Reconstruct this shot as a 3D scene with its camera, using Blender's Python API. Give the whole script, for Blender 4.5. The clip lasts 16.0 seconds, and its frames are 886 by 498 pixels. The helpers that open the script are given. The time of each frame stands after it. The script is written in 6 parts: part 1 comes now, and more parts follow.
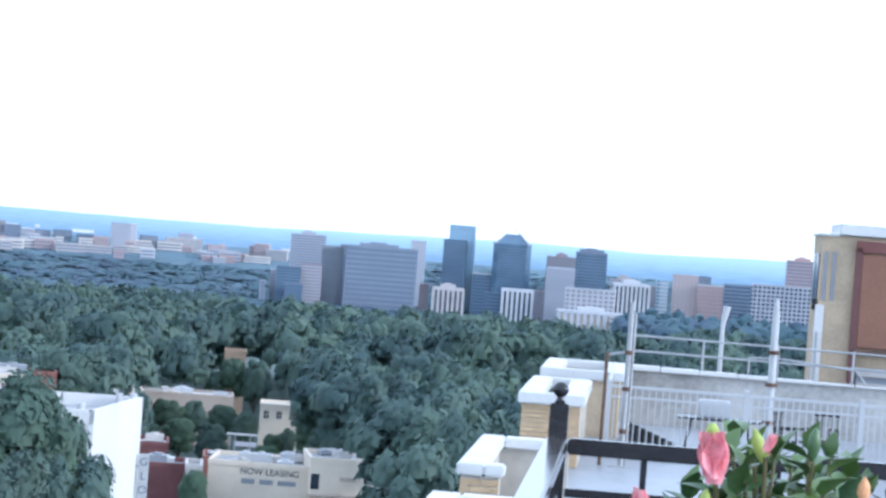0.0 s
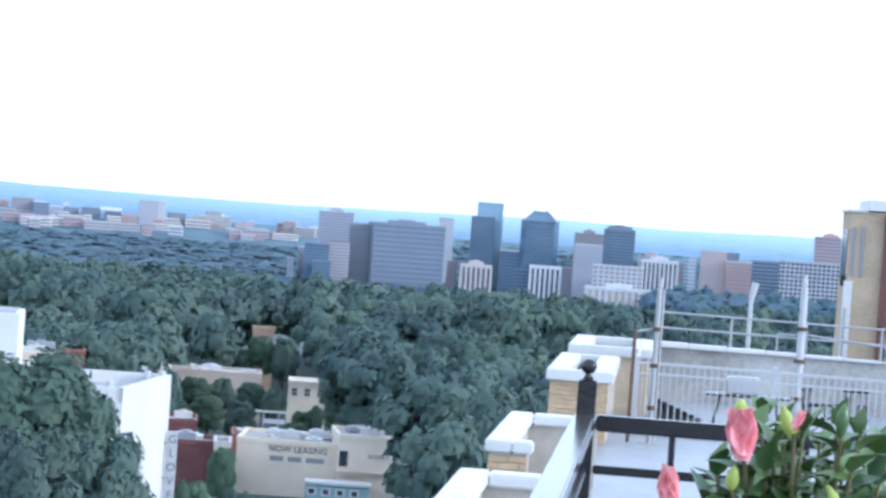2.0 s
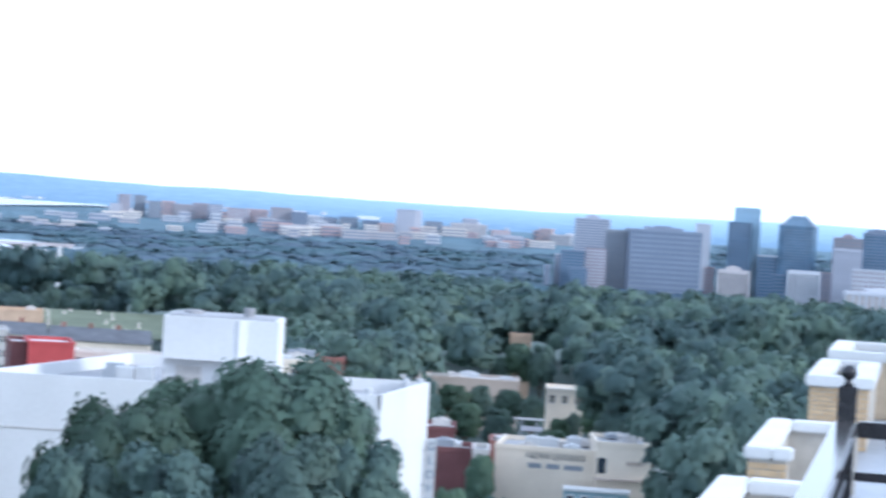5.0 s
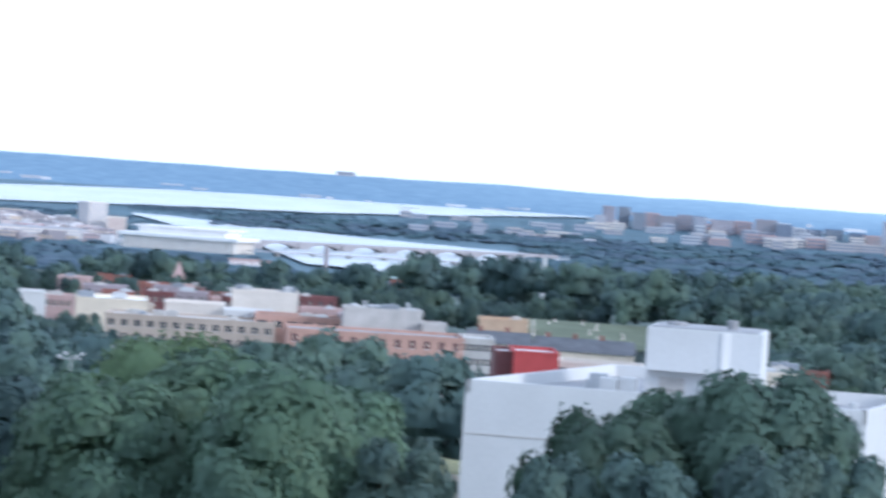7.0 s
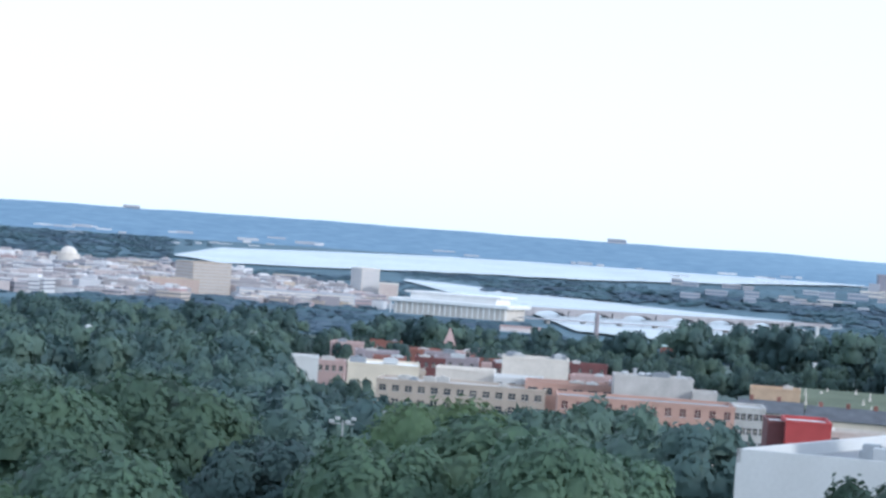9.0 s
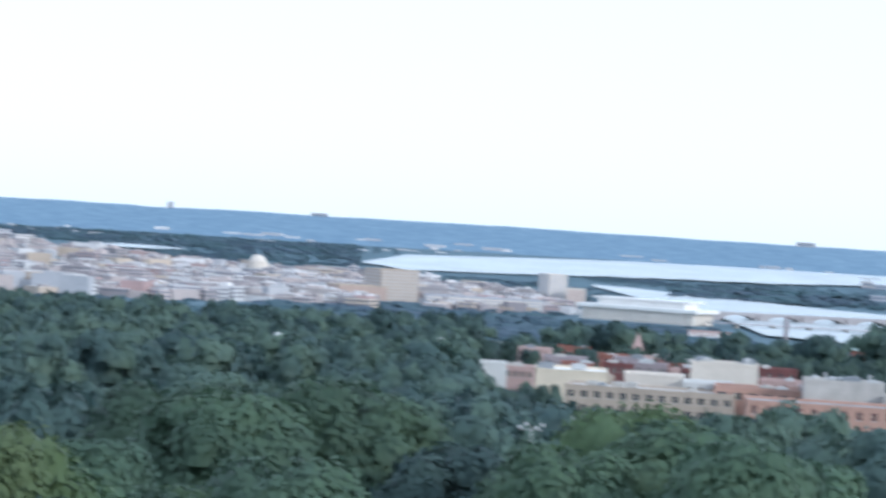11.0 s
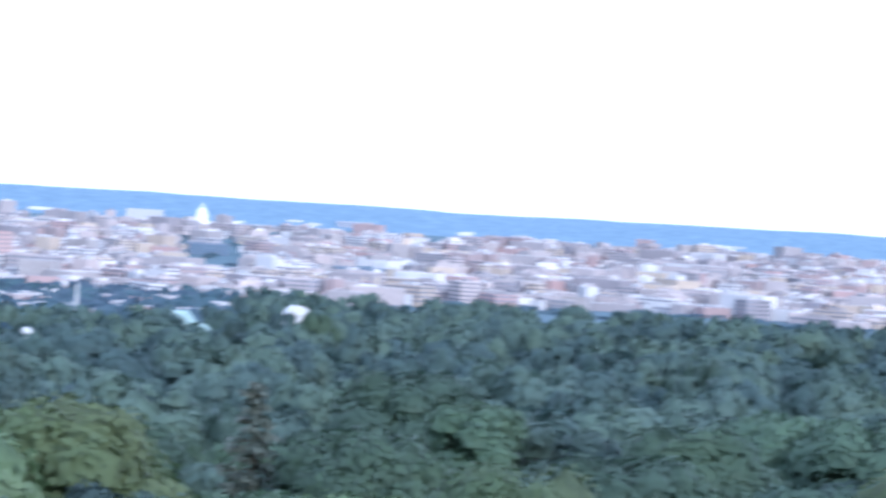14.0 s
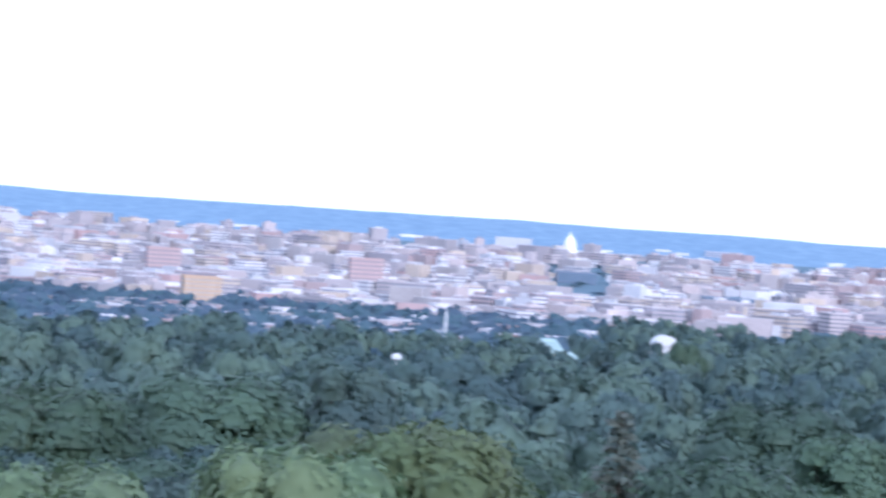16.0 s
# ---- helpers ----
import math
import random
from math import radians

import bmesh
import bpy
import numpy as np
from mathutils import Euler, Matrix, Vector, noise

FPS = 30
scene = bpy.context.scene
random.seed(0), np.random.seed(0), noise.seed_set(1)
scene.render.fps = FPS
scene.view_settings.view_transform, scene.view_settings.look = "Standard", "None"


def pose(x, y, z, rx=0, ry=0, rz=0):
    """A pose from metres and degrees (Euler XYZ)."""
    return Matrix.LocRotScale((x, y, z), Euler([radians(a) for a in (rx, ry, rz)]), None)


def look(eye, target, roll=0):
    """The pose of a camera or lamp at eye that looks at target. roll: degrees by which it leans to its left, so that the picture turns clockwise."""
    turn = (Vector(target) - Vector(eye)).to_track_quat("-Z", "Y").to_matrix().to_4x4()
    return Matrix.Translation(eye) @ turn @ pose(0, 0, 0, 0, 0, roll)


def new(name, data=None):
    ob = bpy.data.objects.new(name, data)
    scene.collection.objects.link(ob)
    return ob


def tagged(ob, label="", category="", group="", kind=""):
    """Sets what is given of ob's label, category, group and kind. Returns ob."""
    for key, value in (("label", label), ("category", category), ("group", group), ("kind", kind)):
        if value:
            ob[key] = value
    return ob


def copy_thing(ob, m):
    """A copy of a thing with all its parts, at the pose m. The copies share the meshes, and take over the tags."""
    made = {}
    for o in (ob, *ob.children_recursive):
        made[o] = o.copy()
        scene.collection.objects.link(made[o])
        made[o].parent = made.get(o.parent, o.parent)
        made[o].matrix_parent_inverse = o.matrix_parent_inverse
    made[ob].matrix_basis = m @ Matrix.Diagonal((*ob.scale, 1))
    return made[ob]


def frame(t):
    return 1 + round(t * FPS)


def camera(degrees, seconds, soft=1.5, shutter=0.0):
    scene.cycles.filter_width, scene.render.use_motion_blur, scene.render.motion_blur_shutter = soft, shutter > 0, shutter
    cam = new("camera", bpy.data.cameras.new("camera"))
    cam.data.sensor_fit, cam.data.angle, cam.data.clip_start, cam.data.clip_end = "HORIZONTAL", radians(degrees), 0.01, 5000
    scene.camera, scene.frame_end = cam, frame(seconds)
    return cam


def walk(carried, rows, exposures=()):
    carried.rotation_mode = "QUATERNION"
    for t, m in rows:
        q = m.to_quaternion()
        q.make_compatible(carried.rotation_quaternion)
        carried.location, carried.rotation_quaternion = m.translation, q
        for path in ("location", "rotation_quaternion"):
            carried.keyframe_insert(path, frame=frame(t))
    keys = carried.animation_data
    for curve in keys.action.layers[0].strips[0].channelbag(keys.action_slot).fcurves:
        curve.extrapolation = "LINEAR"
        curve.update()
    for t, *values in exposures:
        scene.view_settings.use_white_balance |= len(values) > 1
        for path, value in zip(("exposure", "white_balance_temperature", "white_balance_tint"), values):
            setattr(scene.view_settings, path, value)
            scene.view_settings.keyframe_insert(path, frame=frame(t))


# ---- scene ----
# The camera stands on a roof deck and turns from right to left.
EYE = Vector((0.0, 0.0, 30.0))
cam = camera(18.7, 16.0, soft=2.8, shutter=0.65)
# seconds, heading to the right of +Y, pitch, lean
TURN = [
    (0, -0.000, -0.248, 4.369),
    (0.5, 0.165, -0.192, 4.462),
    (1, 0.268, -0.308, 4.287),
    (1.5, 0.076, -0.626, 4.198),
    (2, -0.554, -0.779, 4.238),
    (2.5, -1.089, -0.847, 4.270),
    (3, -1.477, -0.887, 4.186),
    (3.2, -1.656, -0.944, 4.167),
    (5.3, -7.530, -1.076, 3.719),
    (5.5, -8.688, -1.357, 3.763),
    (6, -11.526, -1.773, 3.783),
    (6.5, -14.030, -1.688, 3.775),
    (7, -16.282, -1.424, 3.804),
    (7.5, -18.977, -1.185, 3.807),
    (8, -20.909, -0.899, 3.823),
    (8.2, -21.355, -0.793, 3.946),
    (10.3, -23.230, -0.114, 3.690),
    (10.5, -23.729, -0.486, 3.602),
    (11, -26.111, -0.521, 3.471),
    (11.5, -28.853, -0.315, 4.104),
    (12, -32.501, -0.496, 4.284),
    (12.5, -36.165, -0.891, 3.691),
    (13, -39.973, -1.040, 3.317),
    (13.5, -43.539, -0.766, 3.244),
    (14, -46.916, -0.808, 3.375),
    (14.5, -50.056, -1.176, 3.684),
    (15, -51.547, -0.953, 3.569),
    (15.5, -52.810, -0.767, 3.658),
    (16, -54.763, -0.673, 3.777),
]
walk(cam, [(t, pose(*EYE, 90 + p, 0, -a) @ pose(0, 0, 0, 0, 0, lean)) for t, a, p, lean in TURN],
     exposures=[(0.0, 0.98, 5000, 8), (5.5, 0.95, 5000, 9), (6.3, 0.66, 5000, 9), (7.0, 0.62, 5000, 9), (8.2, 0.55, 5000, 7), (10.3, 0.31, 5350, 4), (11.0, 0.40, 5200, 5), (12.2, 0.75, 4900, 10), (14.0, 0.88, 4850, 14), (16.0, 0.8, 4900, 19)])

# ---- light: evening sun from the west, bright hazy sky ----
SUN_AZ, SUN_EL = 104.0, 21.0
world = bpy.data.worlds.new("sky")
scene.world = world
world.use_nodes = True
wn = world.node_tree.nodes
sky = wn.new("ShaderNodeTexSky")
sky.sky_type = "NISHITA"
sky.sun_disc = False
sky.sun_elevation, sky.sun_rotation = radians(SUN_EL), radians(SUN_AZ)
sky.air_density, sky.dust_density, sky.ozone_density = 1.0, 1.0, 1.0
veil = wn.new("ShaderNodeMix")
veil.data_type = "RGBA"
veil.inputs[0].default_value = 0.75
world.node_tree.links.new(sky.outputs[0], veil.inputs[6])
veil.inputs[7].default_value = (8.2, 8.2, 8.3, 1)  # thin white cloud over the whole sky
world.node_tree.links.new(veil.outputs[2], wn["Background"].inputs[0])
wn["Background"].inputs[1].default_value = 0.12
sun = new("sun", bpy.data.lights.new("sun", "SUN"))
sun.data.energy, sun.data.angle, sun.data.color = 1.5, radians(10.0), (1.0, 0.86, 0.7)
sun_dir = Vector((math.sin(radians(SUN_AZ)) * math.cos(radians(SUN_EL)), math.cos(radians(SUN_AZ)) * math.cos(radians(SUN_EL)), math.sin(radians(SUN_EL))))
sun.matrix_world = look(sun_dir * 300, (0, 0, 0))


# ---- materials ----
def mat(name, col, rough=0.7, metal=0.0, vary=0.15, scale=1.0, fine=12.0, bump=0.0, rand="", spread=0.25, other=None):
    """Principled surface with coarse and fine noise; rand 'island' or 'object' varies it from piece to piece towards other."""
    m = bpy.data.materials.new(name)
    m.use_nodes = True
    n, l = m.node_tree.nodes, m.node_tree.links
    bsdf = n["Principled BSDF"]
    bsdf.inputs["Roughness"].default_value = rough
    bsdf.inputs["Metallic"].default_value = metal
    tc = n.new("ShaderNodeTexCoord")
    src = tc.outputs["Object"]
    if rand == "object":
        info = n.new("ShaderNodeObjectInfo")
        add = n.new("ShaderNodeVectorMath")
        add.operation = "MULTIPLY_ADD"
        add.inputs[1].default_value = (1, 1, 1)
        comb = n.new("ShaderNodeCombineXYZ")
        mul = n.new("ShaderNodeMath")
        mul.operation = "MULTIPLY"
        mul.inputs[1].default_value = 57.0
        l.new(info.outputs["Random"], mul.inputs[0])
        l.new(mul.outputs[0], comb.inputs[0])
        l.new(tc.outputs["Object"], add.inputs[0])
        l.new(comb.outputs[0], add.inputs[2])
        src = add.outputs[0]
    big, small = n.new("ShaderNodeTexNoise"), n.new("ShaderNodeTexNoise")
    big.inputs["Scale"].default_value, small.inputs["Scale"].default_value = scale, fine
    big.inputs["Detail"].default_value, small.inputs["Detail"].default_value = 4.0, 3.0
    l.new(src, big.inputs["Vector"])
    l.new(src, small.inputs["Vector"])
    mix = n.new("ShaderNodeMath")
    mix.operation = "MULTIPLY_ADD"
    l.new(big.outputs["Fac"], mix.inputs[0])
    mix.inputs[1].default_value = 0.65
    part_small = n.new("ShaderNodeMath")
    part_small.operation = "MULTIPLY"
    part_small.inputs[1].default_value = 0.35
    l.new(small.outputs["Fac"], part_small.inputs[0])
    l.new(part_small.outputs[0], mix.inputs[2])
    ramp = n.new("ShaderNodeValToRGB")
    lo = tuple(max(0.0, v * (1 - 1.6 * vary)) for v in col)
    hi = tuple(min(1.0, v * (1 + 1.6 * vary)) for v in col)
    ramp.color_ramp.elements[0].position, ramp.color_ramp.elements[0].color = 0.32, (*lo, 1)
    ramp.color_ramp.elements[1].position, ramp.color_ramp.elements[1].color = 0.68, (*hi, 1)
    l.new(mix.outputs[0], ramp.inputs[0])
    out = ramp.outputs[0]
    if rand:
        blend = n.new("ShaderNodeMix")
        blend.data_type = "RGBA"
        blend.blend_type = "MIX"
        if rand == "island":
            rn = n.new("ShaderNodeNewGeometry").outputs["Random Per Island"]
        else:
            rn = info.outputs["Random"]
        sc = n.new("ShaderNodeMath")
        sc.operation = "MULTIPLY"
        sc.inputs[1].default_value = spread
        l.new(rn, sc.inputs[0])
        l.new(sc.outputs[0], blend.inputs[0])
        l.new(out, blend.inputs[6])
        blend.inputs[7].default_value = (*(other or tuple(v * 0.4 for v in col)), 1)
        out = blend.outputs[2]
    l.new(out, bsdf.inputs["Base Color"])
    if bump:
        bp = n.new("ShaderNodeBump")
        bp.inputs["Strength"].default_value = bump
        bp.inputs["Distance"].default_value = 0.02
        l.new(small.outputs["Fac"], bp.inputs["Height"])
        l.new(bp.outputs[0], bsdf.inputs["Normal"])
    return m


def foliage(name, dark, light, tint=None, scale=0.05):
    """Leaves: each leaf clump takes its own green; slow noise changes it from tree to tree; a little light comes through."""
    m = bpy.data.materials.new(name)
    m.use_nodes = True
    n, l = m.node_tree.nodes, m.node_tree.links
    bsdf = n["Principled BSDF"]
    bsdf.inputs["Roughness"].default_value = 0.6
    bsdf.inputs["Specular IOR Level"].default_value = 0.25
    geo, tc, noi, info = n.new("ShaderNodeNewGeometry"), n.new("ShaderNodeTexCoord"), n.new("ShaderNodeTexNoise"), n.new("ShaderNodeObjectInfo")
    noi.inputs["Scale"].default_value = scale
    noi.inputs["Detail"].default_value = 2.0
    l.new(geo.outputs["Position"], noi.inputs["Vector"])
    a, b, cl = n.new("ShaderNodeMix"), n.new("ShaderNodeMix"), n.new("ShaderNodeMapRange")
    a.data_type = b.data_type = "RGBA"
    cl.inputs[1].default_value, cl.inputs[2].default_value = 0.42, 0.58
    l.new(noi.outputs["Fac"], cl.inputs[0])
    l.new(geo.outputs["Random Per Island"], a.inputs[0])
    a.inputs[6].default_value, a.inputs[7].default_value = (*dark, 1), (*light, 1)
    l.new(cl.outputs[0], b.inputs[0])
    l.new(a.outputs[2], b.inputs[6])
    t = tint or tuple((d + 2 * v) / 3 * k for d, v, k in zip(dark, light, (1.12, 1.08, 0.95)))
    b.inputs[7].default_value = (*t, 1)
    hsv = n.new("ShaderNodeHueSaturation")
    mr = n.new("ShaderNodeMapRange")
    mr.inputs[3].default_value, mr.inputs[4].default_value = 0.78, 1.25
    l.new(info.outputs["Random"], mr.inputs[0])
    l.new(mr.outputs[0], hsv.inputs["Value"])
    kind, hue = n.new("ShaderNodeTexNoise"), n.new("ShaderNodeMapRange")
    kind.inputs["Scale"].default_value, kind.inputs["Detail"].default_value = scale * 1.3, 1.0
    shift = n.new("ShaderNodeVectorMath")
    shift.inputs[1].default_value = (310, 170, 90)
    l.new(geo.outputs["Position"], shift.inputs[0])
    l.new(shift.outputs[0], kind.inputs["Vector"])
    hue.inputs[1].default_value, hue.inputs[2].default_value = 0.36, 0.64
    hue.inputs[3].default_value, hue.inputs[4].default_value = 0.482, 0.522
    l.new(kind.outputs["Fac"], hue.inputs[0])
    l.new(hue.outputs[0], hsv.inputs["Hue"])
    l.new(b.outputs[2], hsv.inputs["Color"])
    l.new(hsv.outputs[0], bsdf.inputs["Base Color"])
    tr, sh = n.new("ShaderNodeBsdfTranslucent"), n.new("ShaderNodeMixShader")
    l.new(hsv.outputs[0], tr.inputs[0])
    sh.inputs[0].default_value = 0.32
    l.new(bsdf.outputs[0], sh.inputs[1])
    l.new(tr.outputs[0], sh.inputs[2])
    l.new(sh.outputs[0], n["Material Output"].inputs[0])
    return m


LEAF = foliage("broad_leaves", (0.090, 0.144, 0.098), (0.110, 0.170, 0.104), (0.076, 0.122, 0.088))
LEAF_LIGHT = foliage("bright_leaves", (0.120, 0.175, 0.096), (0.140, 0.200, 0.106))
# bluer than the broad leaves: a little valley haze put into the colour
LEAF_WOOD = foliage("hazed_woodland_leaves", (0.096, 0.144, 0.120), (0.114, 0.166, 0.128), (0.068, 0.108, 0.104), 0.05)
# the blue of distance haze is mixed into these leaf greens
LEAF_HAZED = foliage("hazed_distant_leaves", (0.112, 0.186, 0.236), (0.124, 0.200, 0.250), (0.104, 0.176, 0.228), 0.01)
BARK = mat("bark", (0.10, 0.08, 0.06), 0.9, vary=0.3, scale=3, fine=30, bump=0.6)
BARK_PALE = mat("pale_bark", (0.42, 0.38, 0.32), 0.85, vary=0.25, scale=2, fine=20)
GRASS = mat("grass_and_soil", (0.062, 0.092, 0.080), 0.95, vary=0.35, scale=0.02, fine=0.6)
# far ground coloured as woodland, with the blue of haze painted in
FAR_WOOD_HAZED = mat("hazed_distant_woodland", (0.084, 0.142, 0.180), 0.95, vary=0.12, scale=0.012, fine=0.15)
WHITE = mat("white_render", (0.60, 0.60, 0.60), 0.75, vary=0.05, scale=0.15, fine=3)
WHITE_CAP = mat("white_painted_stone", (0.60, 0.60, 0.59), 0.5, vary=0.06, scale=1.2, fine=14, bump=0.1)
MEMBRANE = mat("white_roof_membrane", (0.27, 0.285, 0.31), 0.4, vary=0.14, scale=0.45, fine=5, bump=0.05)
GREY_ROOF = mat("grey_gravel_roof", (0.30, 0.30, 0.31), 0.9, vary=0.2, scale=0.2, fine=2)
PALE_ROOF = mat("pale_roof", (0.62, 0.62, 0.62), 0.7, vary=0.12, scale=0.1, fine=2, rand="object", spread=0.4, other=(0.35, 0.35, 0.37))
DARK_ROOF = mat("dark_slate_roof", (0.07, 0.075, 0.085), 0.7, vary=0.2, scale=0.3, fine=3)
RED_BRICK = mat("red_brick", (0.25, 0.11, 0.09), 0.85, vary=0.18, scale=0.4, fine=5)
RED_PAINT = mat("red_painted_wall", (0.40, 0.06, 0.06), 0.75, vary=0.08, scale=0.3, fine=5)
MAROON = mat("maroon_brick", (0.15, 0.062, 0.062), 0.85, vary=0.15, scale=0.4, fine=5)
PINK_BRICK = mat("salmon_brick", (0.46, 0.29, 0.235), 0.85, vary=0.08, scale=0.3, fine=5)
TAN = mat("tan_stucco", (0.44, 0.37, 0.31), 0.85, vary=0.1, scale=0.2, fine=4)
CREAM = mat("cream_stucco", (0.66, 0.58, 0.47), 0.8, vary=0.08, scale=0.2, fine=4)
ORANGE = mat("ochre_wall", (0.50, 0.36, 0.25), 0.8, vary=0.1, scale=0.3, fine=4)
CONCRETE = mat("weathered_concrete", (0.46, 0.44, 0.42), 0.85, vary=0.14, scale=0.25, fine=3)
STEEL_GREY = mat("grey_cladding", (0.24, 0.26, 0.29), 0.45, vary=0.1, scale=0.1, fine=2)
GLASS_DARK = mat("dark_window_glass", (0.035, 0.045, 0.06), 0.12, vary=0.3, scale=0.2, fine=1, rand="object", spread=0.5, other=(0.12, 0.12, 0.13))
GLASS_BLUE = mat("blue_tower_glass", (0.10, 0.16, 0.23), 0.1, vary=0.2, scale=0.05, fine=0.4)
GLASS_PALE = mat("pale_tower_glass", (0.30, 0.42, 0.52), 0.12, vary=0.1, scale=0.05, fine=0.4)
SLATE = mat("weathered_slate", (0.10, 0.105, 0.12), 0.8, vary=0.2, scale=0.3, fine=3)
LIMESTONE = mat("limestone", (0.66, 0.60, 0.54), 0.8, vary=0.08, scale=0.1, fine=1)
MARBLE = mat("white_marble", (0.82, 0.80, 0.78), 0.6, vary=0.05, scale=0.1, fine=1)
COPPER = mat("green_copper_roof", (0.33, 0.44, 0.42), 0.6, vary=0.15, scale=0.3, fine=3)
STEEL = mat("galvanised_steel", (0.36, 0.37, 0.38), 0.5, 0.5, vary=0.12, scale=1, fine=20)
WHITE_METAL = mat("white_enamelled_metal", (0.46, 0.47, 0.48), 0.35, vary=0.05, scale=2, fine=20)
BLACK_METAL = mat("black_painted_iron", (0.016, 0.015, 0.018), 0.22, 0.0, vary=0.2, scale=6, fine=60, bump=0.08)
RUST = mat("rusty_iron", (0.11, 0.065, 0.045), 0.8, vary=0.35, scale=4, fine=40)
YELLOW_BRICK = mat("buff_brick", (0.50, 0.37, 0.22), 0.85, vary=0.12, scale=3, fine=40, bump=0.4, rand="object", spread=0.45, other=(0.36, 0.25, 0.15))
BUFF_WALL = mat("buff_brick_wall", (0.44, 0.35, 0.24), 0.85, vary=0.14, scale=1.4, fine=14, bump=0.3)
MORTAR = mat("grey_mortar", (0.42, 0.39, 0.34), 0.95, vary=0.1, scale=5, fine=50)
BROWN_DOOR = mat("brown_painted_door", (0.21, 0.10, 0.06), 0.5, vary=0.1, scale=0.8, fine=12)
CITY_WALL = mat("city_walls", (0.38, 0.35, 0.35), 0.8, vary=0.12, scale=0.02, fine=0.3, rand="island", spread=0.75, other=(0.24, 0.22, 0.25))
CITY_ROOF = mat("city_roofs", (0.70, 0.67, 0.66), 0.7, vary=0.15, scale=0.02, fine=0.2, rand="island", spread=1.0, other=(0.16, 0.15, 0.16))
CITY_GLASS = mat("city_windows", (0.24, 0.24, 0.28), 0.2, vary=0.3, scale=0.05, fine=0.5)
ASPHALT = mat("asphalt", (0.05, 0.05, 0.053), 0.9, vary=0.2, scale=0.2, fine=3)


def water_material():
    m = mat("river_water", (0.40, 0.43, 0.45), 0.22, vary=0.1, scale=0.01, fine=0.1)
    return m


WATER = water_material()


# ---- helpers for meshes ----
def at(az, r, z=0.0):
    """The point r metres away in the direction az degrees to the right of +Y."""
    return Vector((r * math.sin(radians(az)), r * math.cos(radians(az)), z))


def height(el, r):
    return EYE.z + r * math.tan(radians(el))


RADII = (0, 60, 150, 300, 600, 900, 1200, 1600, 2000, 2400, 3000, 3400, 3800, 4150, 4400, 4700, 4960)
LEVELS = (-1, -2, -7, -10, -17, -21, -32, -45, -53, -58, -60, -56, -42, -21, -12, -8, -6)


def ground_z(r):
    return float(np.interp(r, RADII, LEVELS))


def mesh_from(name, verts, faces, material):
    me = bpy.data.meshes.new(name)
    me.from_pydata([tuple(v) for v in verts], [], faces)
    me.materials.append(material)
    me.update()
    return me


def finish(name, bm, material):
    me = bpy.data.meshes.new(name)
    bm.normal_update()
    bm.to_mesh(me)
    bm.free()
    for m in material if isinstance(material, (list, tuple)) else [material]:
        me.materials.append(m)
    return me


def part(name, bm, material, parent, label="", m=None):
    """One mesh under a thing or a part; bm may be a bmesh or a ready mesh."""
    me = bm if isinstance(bm, bpy.types.Mesh) else finish(name, bm, material)
    ob = new(name, me)
    ob.parent = parent
    if m is not None:
        ob.matrix_basis = m
    return tagged(ob, label) if label else ob


def thing(name, label, category, m, group="", kind=""):
    ob = new(name)
    ob.empty_display_size = 0.3
    ob.matrix_basis = m
    return tagged(ob, label, category, group, kind)


def solid(name, bm, material, label, category, m=None, group="", kind=""):
    ob = new(name, bm if isinstance(bm, bpy.types.Mesh) else finish(name, bm, material))
    if m is not None:
        ob.matrix_basis = m
    return tagged(ob, label, category, group, kind)


def box(bm, x0, x1, y0, y1, z0, z1, bevel=0.0, slot=0):
    m = Matrix.Translation(((x0 + x1) / 2, (y0 + y1) / 2, (z0 + z1) / 2)) @ Matrix.Diagonal((x1 - x0, y1 - y0, z1 - z0, 1))
    r = bmesh.ops.create_cube(bm, size=1, matrix=m)
    if bevel:
        edges = list({e for v in r["verts"] for e in v.link_edges})
        bmesh.ops.bevel(bm, geom=edges, offset=bevel, segments=2, affect="EDGES")
    return bm


def cyl(bm, x, y, z0, z1, r0, r1=None, n=12):
    r1 = r0 if r1 is None else r1
    bmesh.ops.create_cone(bm, cap_ends=True, segments=n, radius1=r0, radius2=max(r1, 1e-4), depth=z1 - z0, matrix=Matrix.Translation((x, y, (z0 + z1) / 2)))
    return bm


def rod(bm, a, b, r, n=8, r2=None):
    a, b = Vector(a), Vector(b)
    d = b - a
    m = Matrix.Translation((a + b) / 2) @ d.to_track_quat("Z", "Y").to_matrix().to_4x4()
    bmesh.ops.create_cone(bm, cap_ends=True, segments=n, radius1=r, radius2=r if r2 is None else r2, depth=d.length, matrix=m)
    return bm


def lathe(bm, profile, n=16, x=0.0, y=0.0):
    """Turned body from (radius, z) pairs."""
    rings = []
    for r, z in profile:
        rings.append([bm.verts.new((x + r * math.cos(2 * math.pi * k / n), y + r * math.sin(2 * math.pi * k / n), z)) for k in range(n)])
    for a, b in zip(rings, rings[1:]):
        for k in range(n):
            bm.faces.new((a[k], a[(k + 1) % n], b[(k + 1) % n], b[k]))
    bm.faces.new(rings[-1])
    bm.faces.new(rings[0][::-1])
    return bm


def B():
    return bmesh.new()


